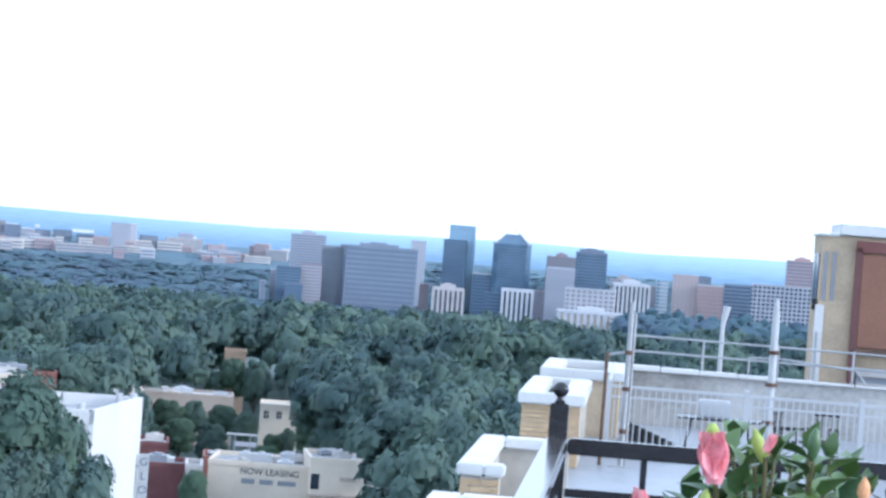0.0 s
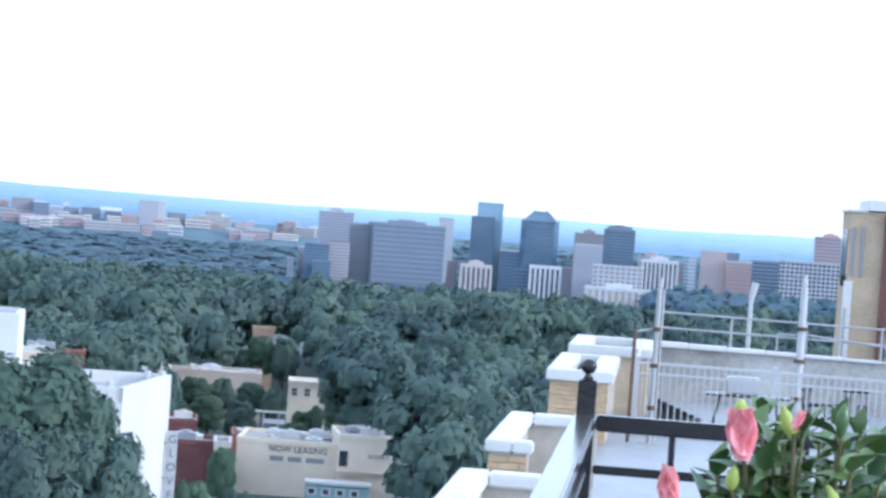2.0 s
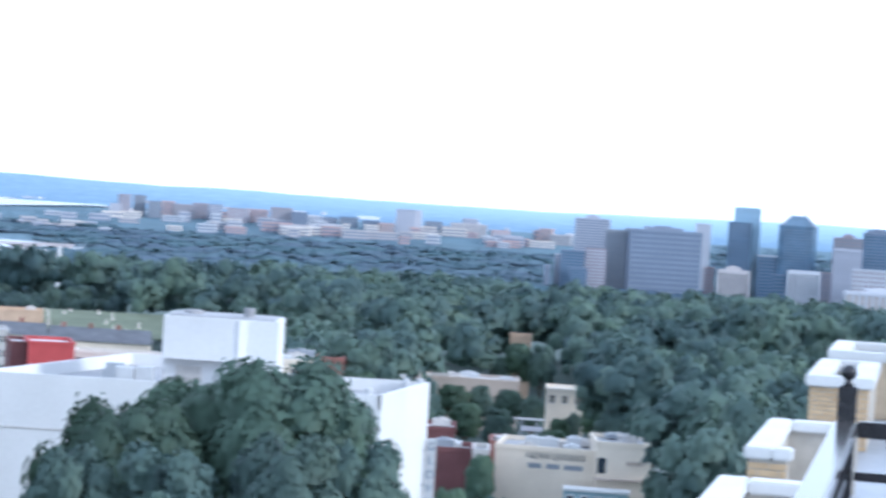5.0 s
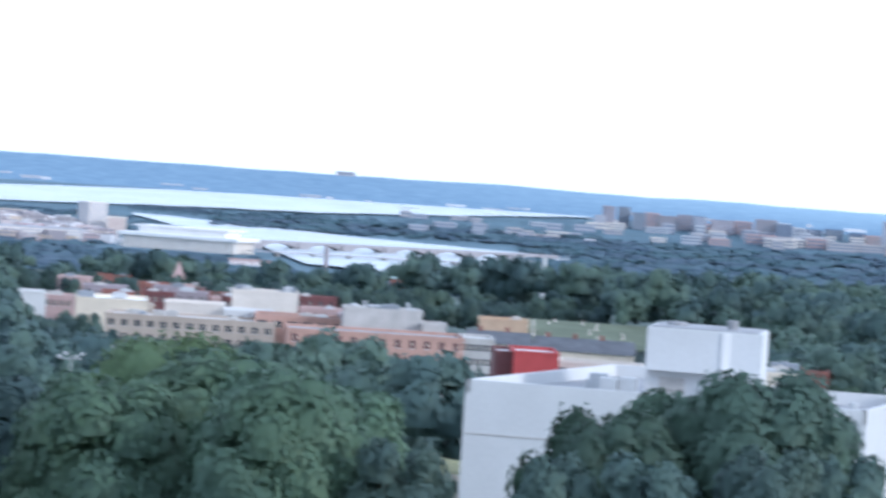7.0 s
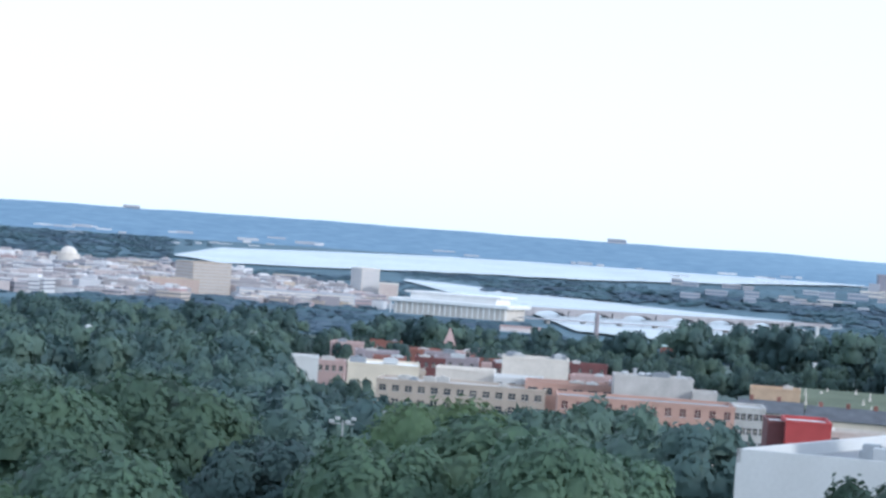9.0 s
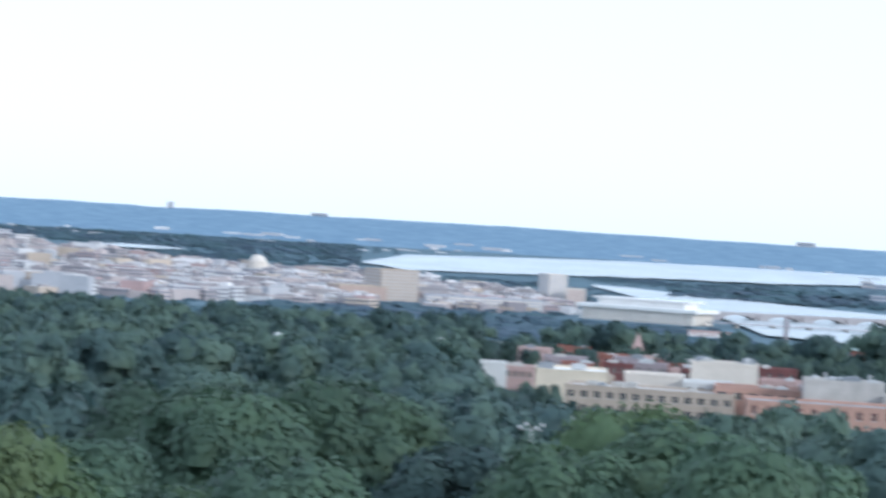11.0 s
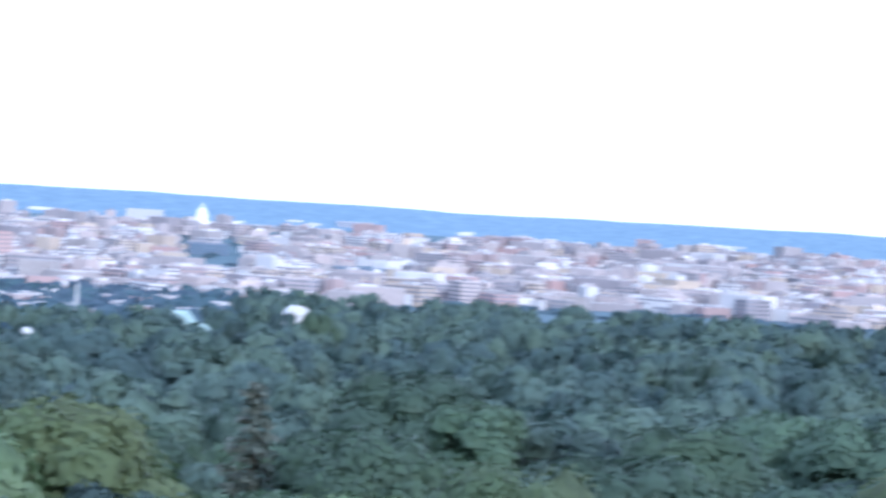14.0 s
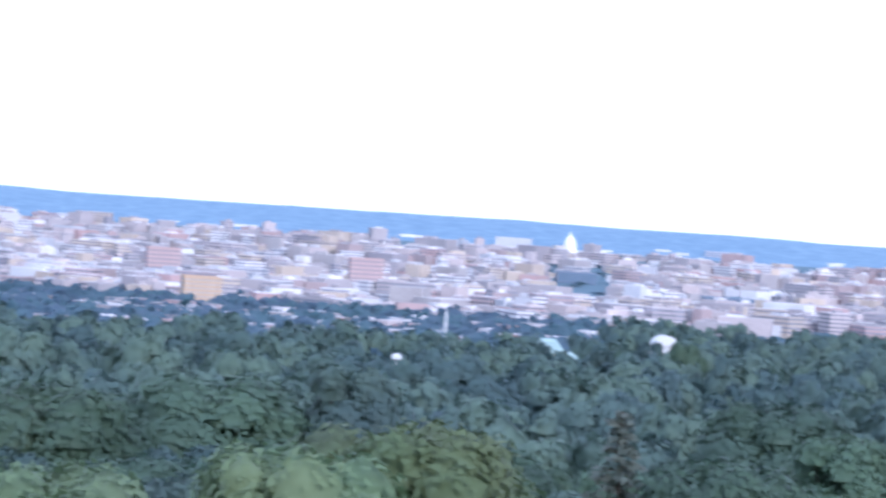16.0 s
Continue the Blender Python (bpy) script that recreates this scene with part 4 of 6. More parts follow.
def hotel():
    g = ground_z(230) - 2.0
    a, b, c, e = at(-15.61, 230), at(-7.1, 227), at(-6.1, 248), at(-12.5, 264)
    ang = math.atan2((b - a).y, (b - a).x)
    frame_m = Matrix.Translation((a.x, a.y, g)) @ Matrix.Rotation(ang, 4, "Z")
    t = thing("hotel", "plain white rendered hotel block with a roof penthouse", "building", frame_m)
    back = frame_m.inverted()
    B2, C2, E2 = [(back @ Vector((p.x, p.y, g))).xy for p in (b, c, e)]
    w, d, h = B2.x, C2.y, 13.3 - g
    F2 = (E2.x * d / E2.y, d)
    W2, V2 = (17.5, d), (20.0, E2.y)
    outline = [(0, 0), (w, 0), (C2.x, d), W2, V2, (E2.x, E2.y)]
    part("wall", prism(B(), outline, 0, h - 1.2), WHITE, t)
    th = 0.45
    for p, q, i in ((outline[0], outline[1], (0, th)), (outline[1], outline[2], (-th, 0)), (outline[2], outline[3], (0, -th)), (outline[3], outline[4], (-th, 0)), (outline[4], outline[5], (0, -th)), (outline[5], outline[0], (th, 0))):
        part("parapet", kerb(B(), p, q, i, h - 1.2, h), WHITE, t)
    part("roof", prism(B(), [(0.4, 0.4), (w - 0.4, 0.4), (C2.x - 0.4, d - 0.4), (17.2, d - 0.4), (19.6, E2.y - 0.4), (E2.x + 0.4, E2.y - 0.4)], h - 1.21, h - 1.12), GREY_ROOF, t, "grey gravel roof surface")
    # facade joints and a dark ledge on the long blank wall
    for z in (h - 4.6,):
        bm = B()
        box(bm, 0.05, w - 0.05, -0.05, 0.05, z - 0.06, z + 0.06)
        part("wall_joint", bm, CONCRETE, t)
    bm = B()
    box(bm, 19, 23, -0.1, 0.1, h - 2.9, h - 2.2)
    part("vent_grille", bm, GLASS_DARK, t)
    # penthouse: a deep box on a narrower lift house
    x0, x1 = 14.5, 24.6
    bm = B()
    box(bm, x0, x0 + 6, 9, 17, h - 1.2, h + 1.6)
    box(bm, x0 + 6, x1, 8, 17, h - 1.2, h + 1.6)
    part("lift_house", bm, WHITE, t)
    bm = B()
    box(bm, x0, x1, 7.6, 17, h + 1.5, h + 5.3, 0.05)
    part("penthouse", bm, WHITE, t, "tall plain white roof penthouse")
    bm = B()
    box(bm, x0 + 6.6, x0 + 7.3, 7.45, 7.7, h + 1.6, h + 5.2)
    part("pilaster", bm, MARBLE, t)
    bm = B()
    box(bm, x0 + 0.4, x1 - 0.4, 8.0, 16.6, h + 5.25, h + 5.4)
    cyl(bm, x0 + 7.2, 11, h + 5.3, h + 6.2, 0.5)
    cyl(bm, x0 + 2.2, 12, h + 5.3, h + 5.7, 0.9)
    part("penthouse_roof", bm, GREY_ROOF, t)
    bm = B()
    box(bm, x0 + 1.2, x0 + 3.4, 8.85, 9.1, h - 1.1, h + 0.9)
    part("door", bm, CONCRETE, t)
    rng = random.Random(2)
    for k in range(5):
        bm = B()
        x, y = 9.5 + k * 0.9 + rng.uniform(-0.3, 0.3), 8 + rng.uniform(-2, 4)
        box(bm, x - 0.8, x + 0.8, y - 0.7, y + 0.7, h - 1.15, h + rng.uniform(0.0, 0.9), 0.08)
        part("roof_unit", bm, WHITE_METAL, t)
    for vx, vy, top, vr in ((w - 1.2, 1.0, 0.5, 0.35), (C2.x - 0.9, d - 1.2, 0.35, 0.35), (C2.x - 2.2, d - 1.2, 0.3, 0.3)):
        bm = B()
        cyl(bm, vx, vy, h - 1.15, h + top, vr)
        part("roof_vent", bm, WHITE_METAL, t)
    # projecting sign with its letters down the avenue side
    s = thing("blade_sign", "tall white projecting sign with dark upright letters", "sign", frame_m)
    sx0, sx1, sy, zt = C2.x + 0.02, C2.x + 0.95, d - 1.2, h - 5.1
    bm = B()
    box(bm, sx0, sx1, sy, sy + 0.35, zt - 9.0, zt, 0.03)
    part("panel", bm, WHITE_METAL, s)
    for k in range(3):
        part("bracket", box(B(), C2.x - 0.4, sx0 + 0.1, sy + 0.1, sy + 0.25, zt - 1.2 - k * 3.2, zt - 1.05 - k * 3.2), STEEL_GREY, s)
    for k, ch in enumerate("GLOVER"):
        cu = bpy.data.curves.new("letter", "FONT")
        cu.body, cu.size, cu.extrude, cu.align_x, cu.align_y = ch, 1.05, 0.02, "CENTER", "CENTER"
        tmp = bpy.data.objects.new("letter", cu)
        me = bpy.data.meshes.new_from_object(tmp)
        bpy.data.objects.remove(tmp)
        me.materials.clear()
        me.materials.append(DARK_STONE)
        part("letter", me, DARK_STONE, s, m=Matrix.Translation(((sx0 + sx1) / 2, sy - 0.03, zt - 0.75 - k * 1.28)) @ Matrix.Rotation(radians(90), 4, "X"))


hotel()


def words(t, m, text, size, material):
    cu = bpy.data.curves.new("words", "FONT")
    cu.body, cu.size, cu.extrude = text, size, 0.02
    tmp = bpy.data.objects.new("words", cu)
    me = bpy.data.meshes.new_from_object(tmp)
    bpy.data.objects.remove(tmp)
    me.materials.clear()
    me.materials.append(material)
    part("lettering", me, material, t, m=m @ Matrix.Rotation(radians(90), 4, "X"))


def wall_house(name, label, az0, az1, el_top, r, depth, twist, wall, roof, group="", cols=0, floors=0, glass=None, pw=1.0, ph=1.4, top_gap=1.4, step=3.2, parapet=0.7, clutter=0, below=None, seed=0, side_cols=0, category="building"):
    """A low building near enough to show its windows one by one."""
    az, w = (az0 + az1) / 2, 2 * r * math.tan(radians(abs(az1 - az0) / 2))
    z0 = ground_z(r) - 2.5
    h = height(el_top, r) - z0
    t = thing(name, label, category, facing(az, r, twist, z0), group)
    bm = B()
    box(bm, -w / 2, w / 2, 0, depth, 0, h - parapet)
    part("wall", bm, wall, t)
    bm = B()
    box(bm, -w / 2 - 0.1, w / 2 + 0.1, -0.1, 0.35, h - parapet - 0.02, h, 0.03)
    box(bm, -w / 2 - 0.1, w / 2 + 0.1, depth - 0.35, depth + 0.1, h - parapet - 0.02, h, 0.03)
    box(bm, -w / 2 - 0.1, -w / 2 + 0.3, 0.35, depth - 0.35, h - parapet - 0.02, h, 0.03)
    box(bm, w / 2 - 0.3, w / 2 + 0.1, 0.35, depth - 0.35, h - parapet - 0.02, h, 0.03)
    part("parapet", bm, wall, t)
    bm = B()
    box(bm, -w / 2 + 0.3, w / 2 - 0.3, 0.35, depth - 0.35, h - parapet - 0.1, h - parapet + 0.06)
    part("roof", bm, roof, t)
    if cols:
        bm = B()
        box(bm, -pw / 2 - 0.12, pw / 2 + 0.12, -0.10, 0.02, -ph / 2 - 0.16, -ph / 2 - 0.02)
        sill = finish("sill", bm, CONCRETE)
        pane = finish("window", box(B(), -pw / 2, pw / 2, -0.03, 0.15, -ph / 2, ph / 2), glass or GLASS_DARK)
        bm = B()
        box(bm, -0.04, 0.04, -0.07, 0.0, -ph / 2, ph / 2)
        box(bm, -pw / 2, pw / 2, -0.07, 0.0, -0.04, 0.04)
        bar = finish("glazing_bar", bm, CREAM)
        for f in range(floors):
            z = h - top_gap - ph / 2 - f * step
            if z < 1:
                break
            for c in range(cols):
                wn_ = part("window", pane, None, t, m=Matrix.Translation((-w / 2 + (c + 0.5) * w / cols, 0, z)))
                part("sill", sill, None, wn_)
                part("glazing_bar", bar, None, wn_)
            for c in range(side_cols):
                for side in (-1, 1):
                    part("window", pane, None, t, m=Matrix.Translation((side * w / 2, (c + 0.5) * depth / side_cols, z)) @ Matrix.Rotation(side * math.pi / 2, 4, "Z"))
    if clutter:
        roof_clutter(t, random.Random(seed), w, depth, h - parapet, clutter)
    return t


def avenue():
    G = "shops along the avenue"
    r = 385
    # the cream building with rooftop plant and painted letters
    t = wall_house("shop_building", "cream stucco shop building with rooftop machinery", -4.63, -2.46, -5.06, r, 16, -4, CREAM, GREY_ROOF, G, clutter=7, seed=4)
    w = 2 * r * math.tan(radians(1.0))
    h = height(-5.06, r) - ground_z(r) + 2.5
    words(t, Matrix.Translation((-w / 2 + 4.0, -0.05, h - 1.75)), "NOW LEASING", 1.25, DARK_ROOF)
    for i, wd in enumerate((1.9, 1.9, 2.6)):
        part("lettering", box(B(), 0, wd, -0.05, 0.02, 0, 0.7), STEEL_GREY, t, m=Matrix.Translation((-w / 2 + 4.3 + i * 2.6, 0, h - 3.1)))
    t = wall_house("shop_building", "cream stucco corner building with a small window", -2.46, -1.30, -4.86, r - 3, 15, 5, CREAM, GREY_ROOF, G, clutter=2, seed=8)
    w = 2 * r * math.tan(radians(0.58))
    h = height(-4.86, r - 3) - ground_z(r) + 2.5
    part("window", box(B(), -w / 2 + 0.2, -w / 2 + 1.4, -0.05, 0.1, h - 4.6, h - 2.4), GLASS_DARK, t)
    part("sign_board", box(B(), 0.4, 2.8, -0.08, 0.05, h - 3.3, h - 2.7), TAN, t)
    part("canopy", box(B(), -w / 2 - 0.2, w / 2, -0.9, 0.0, h - 5.5, h - 5.2), TAN, t)
    for k in range(3):
        bm = B()
        x = -w / 2 + 1.5 + k * 2.6
        rod(bm, (x, 3, h - 0.5), (x, 3, h + 0.9), 0.08)
        rod(bm, (x, 3, h + 0.9), (x + 2.2, 3, h + 1.1), 0.1)
        rod(bm, (x + 2.2, 3, h + 1.1), (x + 2.4, 3, h - 0.4), 0.08)
        part("duct", bm, WHITE_METAL, t)
    t = thing("storefront_building", "teal shop front with a row of white-framed windows", "shop", facing(-2.43, r - 8, -2, ground_z(r) - 2.5), G)
    hh = height(-5.95, r - 8) - ground_z(r) + 2.5
    part("wall", box(B(), -4.5, 4.5, 0, 4, 0, hh), mat("faded_teal_paint", (0.27, 0.38, 0.42), 0.7), t)
    part("cornice", box(B(), -4.7, 4.7, -0.3, 4, hh, hh + 0.35), WHITE_CAP, t)
    for k in range(4):
        f = part("window", box(B(), -4.2 + k * 2.0, -2.9 + k * 2.0, -0.08, 0.1, hh - 1.6, hh - 0.5), WHITE_CAP, t)
        part("pane", box(B(), -3.95 + k * 2.0, -3.15 + k * 2.0, -0.12, -0.06, hh - 1.4, hh - 0.7), GLASS_DARK, f)
    t = wall_house("shop_house", "narrow white shop with an orange sign", -1.3, -0.88, -5.5, r - 2, 10, 8, WHITE, GREY_ROOF, G, cols=2, floors=2)
    z = height(-5.75, r - 2) - ground_z(r) + 2.5
    part("sign_board", box(B(), -1.2, 1.2, -0.2, 0.0, z - 0.4, z + 0.4), mat("orange_sign", (0.75, 0.20, 0.08), 0.5), t)
    wall_house("brick_house", "dark red brick house with a flat white-edged roof", -6.15, -5.5, -4.78, 395, 12, 0, MAROON, PALE_ROOF, G, clutter=1)
    wall_house("brick_house", "low maroon brick house beside the hotel", -6.1, -5.1, -5.2, 380, 10, 0, MAROON, GREY_ROOF, G, clutter=3, seed=3)
    wall_house("brick_house", "small grey-roofed brick house", -5.1, -4.75, -5.2, 372, 10, 0, CONCRETE, GREY_ROOF, G)
    wall_house("brick_house", "red brick house with roof hatches", -4.75, -4.1, -5.0, 415, 12, 0, RED_BRICK, GREY_ROOF, G, clutter=2, seed=6)
    wall_house("apartment_house", "cream house with a dark window behind trees", -3.62, -2.8, -3.8, 520, 12, 0, CREAM, PALE_ROOF, G, cols=3, floors=1)
    wall_house("long_building", "long low building with a white metal roof", -6.2, -4.2, -3.70, 560, 14, 0, TAN, PALE_ROOF, G, clutter=6, seed=11)
    wall_house("ochre_house", "small ochre house showing between the trees", -4.46, -4.0, -2.72, 690, 10, 0, ORANGE, TAN, G)
    # a billboard frame above the roofs
    t = thing("billboard_frame", "pale steel billboard frame on posts", "billboard", facing(-3.95, 410, 0, ground_z(410) - 2.5), G)
    z = height(-4.48, 410) - ground_z(410) + 2.5
    part("top_beam", box(B(), -2.4, 2.4, -0.1, 0.1, z - 0.25, z + 0.05), WHITE_METAL, t)
    part("panel", box(B(), -1.0, 2.2, -0.1, 0.1, z - 1.9, z - 1.2), PALE_STONE, t)
    for x in (-1.1, 1.2):
        part("post", rod(B(), (x, 0, 0), (x, 0, z), 0.12), STEEL_GREY, t)
    # road and street lamps
    bm = B()
    box(bm, -6, 6, 0, 330, 0, 0.1)
    for x in (-9.0, 6.0):
        box(bm, x, x + 3, 0, 330, 0.0, 0.25)
    m = Matrix.Translation((14, 120, ground_z(120) - 0.6)) @ Matrix.Rotation(radians(4), 4, "Z") @ Matrix.Rotation(radians(-2.3), 4, "X")
    solid("road", bm, ASPHALT, "asphalt avenue running away between trees", "road", m, kind="structure")


avenue()


def red_roofs():
    G = "houses behind the hotel"
    wall_house("brick_house", "small red brick house with a flat roof", -8.55, -7.95, -3.45, 430, 12, 0, RED_BRICK, PALE_ROOF, G)
    wall_house("brick_house", "dark red brick house with a pale roof", -7.95, -7.4, -3.55, 440, 12, 0, MAROON, PALE_ROOF, G, clutter=2)
    wall_house("pale_house", "low cream building with small windows", -10.2, -8.5, -3.55, 400, 12, 0, CREAM, PALE_ROOF, G, cols=5, floors=1, clutter=3)
    wall_house("low_building", "low grey-roofed building behind the hotel", -7.4, -6.3, -3.78, 470, 16, 0, TAN, PALE_ROOF, G, clutter=4)


red_roofs()


def georgetown():
    G = "buildings on the town slope"
    r = 600
    t = wall_house("apartment_building", "salmon brick apartment building with rows of windows", -19.47, -15.7, -3.30, r, 18, 3, PINK_BRICK, GREY_ROOF, G, cols=12, floors=4, glass=mat("brown_window", (0.11, 0.05, 0.055), 0.3), pw=1.35, ph=1.75, top_gap=1.2, step=3.25, clutter=0)
    w = 2 * r * math.tan(radians(1.885))
    t2 = wall_house("apartment_wing", "pale grey glazed apartment wing", -15.72, -15.06, -3.27, r + 2, 16, 3, CONCRETE, PALE_ROOF, G, cols=5, floors=3, pw=1.0, ph=1.5, top_gap=1.4)
    wall_house("lift_tower_block", "tall weathered concrete plant block on the roof", -18.3, -16.62, -2.78, r + 22, 12, 3, CONCRETE, GREY_ROOF, G, clutter=6, seed=12)
    # chimneys and dishes on that block
    d = thing("satellite_dishes", "white satellite dishes and chimneys on a roof block", "dishes", facing(-17.4, r + 26, 0, height(-2.79, r + 22) - 0.75), G)
    for k, x in enumerate((-7.5, -5.2, -3.6, -1.9, -0.4, 2.2, 5.0)):
        bm = B()
        if k in (1, 6):
            lathe(bm, [(0.35, 0), (0.35, 1.9), (0.5, 2.0), (0.5, 2.3), (0.3, 2.35)], 10, x, 0)
            part("chimney", bm, WHITE_METAL, d)
        else:
            lathe(bm, [(0.1, 0), (0.12, 0.5), (0.9, 0.8), (1.0, 1.2), (0.6, 1.5), (0.1, 1.6)], 12, x, 0)
            part("dish", bm, WHITE_METAL, d)
    wall_house("low_wing", "low grey roof wing", -16.62, -16.1, -3.02, r + 20, 10, 3, CONCRETE, PALE_ROOF, G)
    wall_house("tan_building", "long tan stucco building with balconies", -23.35, -19.75, -3.22, 630, 16, -4, TAN, PALE_ROOF, G, cols=13, floors=3, pw=1.6, ph=1.4, clutter=5, seed=14)
    wall_house("cream_house", "cream plastered upper storey", -22.1, -20.85, -2.90, 660, 12, -2, LIMESTONE, PALE_ROOF, G)
    wall_house("white_roof_hall", "low hall with a bright white roof", -23.98, -22.45, -2.92, 690, 22, 0, CREAM, MARBLE, G, clutter=2, seed=5)
    wall_house("white_gable_house", "white house front with tall dark windows", -20.85, -19.8, -3.0, 650, 12, 0, WHITE, PALE_ROOF, G, cols=4, floors=1, pw=1.3, ph=2.0)
    wall_house("salmon_house", "salmon brick house with a dark roof", -20.18, -18.25, -3.05, 635, 14, 0, PINK_BRICK, DARK_ROOF, G, cols=6, floors=1, pw=2.2, ph=1.5, clutter=2, seed=6)
    wall_house("cream_plant_block", "cream roof block with ventilators and a dish", -20.7, -19.28, -2.56, 690, 12, 0, LIMESTONE, GREY_ROOF, G, clutter=6, seed=21)
    wall_house("dark_roof_house", "house with a dark slate roof", -18.4, -17.0, -2.95, 640, 12, 0, BROWN_STONE, DARK_ROOF, G, clutter=1)
    rng = random.Random(17)
    for k in range(26):
        a = rng.uniform(-25.3, -19.2)
        r2 = rng.uniform(720, 900)
        wdt = rng.uniform(0.35, 0.95)
        wall_house("row_house", "brick row house with a flat roof", a, a + wdt, -2.95 + (r2 - 720) / 180 * 0.55 + rng.uniform(-0.08, 0.06), r2, 12, rng.uniform(-5, 5), rng.choice((MAROON, RED_BRICK, BROWN_STONE, TAN, ROSE_STONE)), rng.choice((PALE_ROOF, GREY_ROOF, PALE_ROOF, DARK_ROOF)), "brick row houses", cols=4, floors=1, clutter=1, seed=k)
    # church tower with a brick belfry
    t = thing("brick_tower", "short salmon brick tower with a pointed top", "tower", facing(-21.85, 900, 0, ground_z(900) - 2.5), G)
    z = height(-2.36, 900) - ground_z(900) + 2.5
    part("wall", box(B(), -2.0, 2.0, -2, 2, 0, z, 0.1), ROSE_STONE, t)
    bm = B()
    bmesh.ops.create_cone(bm, cap_ends=True, segments=4, radius1=2.6, radius2=0.1, depth=5, matrix=Matrix.Translation((0, 0, z + 2.5)) @ Matrix.Rotation(math.pi / 4, 4, "Z"))
    part("roof", bm, ROSE_STONE, t)
    # red building, dark slate terrace, ochre house
    wall_house("red_building", "bright red painted building with a white roof edge", -14.62, -13.66, -3.47, 520, 16, 4, RED_PAINT, PALE_ROOF, G)
    wall_house("maroon_building", "dark maroon side building with a fire stair", -15.0, -14.6, -3.5, 524, 16, 4, MAROON, PALE_ROOF, G)
    r = 690
    for a0, a1, top, eave in ((-15.7, -14.3, -3.12, -3.36), (-14.25, -12.1, -3.16, -3.42)):
        w, z0 = r * radians(a1 - a0), ground_z(r) - 2.5
        t = thing("terrace", "terrace of houses under a dark slate pitched roof", "building", facing((a0 + a1) / 2, r, -3, z0), G)
        e, p = height(eave, r) - z0, height(top, r) - z0
        part("wall", box(B(), -w / 2, w / 2, 0, 14, 0, e), CREAM, t)
        bm = B()
        vs = [bm.verts.new(q) for q in ((-w / 2 - 0.4, -0.5, e), (w / 2 + 0.4, -0.5, e), (w / 2 + 0.4, 14.5, e), (-w / 2 - 0.4, 14.5, e), (-w / 2, 7, p), (w / 2, 7, p))]
        for f in ((0, 1, 5, 4), (1, 2, 5), (2, 3, 4, 5), (3, 0, 4), (3, 2, 1, 0)):
            bm.faces.new([vs[i] for i in f])
        part("roof", bm, SLATE, t, "dark slate pitched roof")
        for k in range(int(w / 7)):
            x = -w / 2 + 3.5 + k * 7
            part("chimney", box(B(), x - 0.5, x + 0.5, 6.6, 7.4, p - 0.6, p + 1.1, 0.05), RED_BRICK, t)
    wall_house("terrace", "cream terrace with brown windows", -13.7, -11.9, -3.62, 540, 10, -3, LIMESTONE, DARK_ROOF, G, cols=7, floors=1, pw=1.4, ph=1.4)
    wall_house("ochre_building", "ochre building with chimneys on the wood's edge", -15.42, -14.36, -2.83, 760, 12, 0, ORANGE, ORANGE, G, clutter=1)
    wall_house("parking_house", "white concrete parking house with open decks", -17.1, -15.3, -4.47, 400, 16, 0, LIMESTONE, PALE_ROOF, G, cols=3, floors=1, pw=3.6, ph=1.0, top_gap=0.9, clutter=3, seed=7)
    wall_house("maroon_low_house", "low maroon brick house", -16.6, -15.2, -5.08, 350, 14, 0, MAROON, GREY_ROOF, G)
    wall_house("cream_low_house", "low cream house with a mossy flat roof", -17.2, -15.3, -6.2, 270, 20, 0, CREAM, mat("mossy_roof", (0.25, 0.25, 0.13), 0.9, vary=0.25), G, parapet=0.35)
    # lawn with pale headstones and obelisks
    bm = B()
    box(bm, -24, 24, 0, 60, 0, 0.4)
    m = facing(-12.9, 740, 0, height(-3.32, 740)) @ Matrix.Rotation(radians(3.6), 4, "X")
    lawn = solid("lawn", bm, mat("mown_grass", (0.115, 0.135, 0.085), 0.95, vary=0.25, scale=0.06, fine=1.5), "mown cemetery lawn on the hillside", "lawn", m, kind="structure")
    rng = random.Random(8)
    st = thing("headstone", "pale stone obelisk grave marker on the lawn", "headstone", Matrix.Identity(4), "grave markers")
    bm = B()
    box(bm, -0.5, 0.5, -0.5, 0.5, -0.4, 0.7, 0.05)
    part("base", bm, LIMESTONE, st)
    bm = B()
    bmesh.ops.create_cone(bm, cap_ends=True, segments=4, radius1=0.45, radius2=0.22, depth=3, matrix=Matrix.Translation((0, 0, 2.2)) @ Matrix.Rotation(math.pi / 4, 4, "Z"))
    part("shaft", bm, LIMESTONE, st)
    for k in range(20):
        x, y = rng.uniform(-23, 23), rng.uniform(4, 58)
        p = m @ Vector((x, y, 0.4))
        copy_thing(st, Matrix.Translation(p) @ Matrix.Diagonal((0.8, 0.8, rng.uniform(0.2, 0.65), 1)))
    for o in (*st.children_recursive, st):
        bpy.data.objects.remove(o)
    # sports-field floodlights among the trees
    for az, el in ((-24.0, -4.17), (-22.88, -3.92)):
        r = 206
        z = height(el, r)
        f = thing("floodlight_mast", "steel floodlight mast with white lamp heads", "floodlight", at_m(az, r, ground_z(r) - 1.5), "floodlight masts")
        hh = z - ground_z(r) + 1.5
        part("pole", rod(B(), (0, 0, 0), (0, 0, hh), 0.12, 8, 0.07), STEEL, f)
        part("cross_arm", box(B(), -0.9, 0.9, -0.05, 0.05, hh - 0.3, hh - 0.2), STEEL, f)
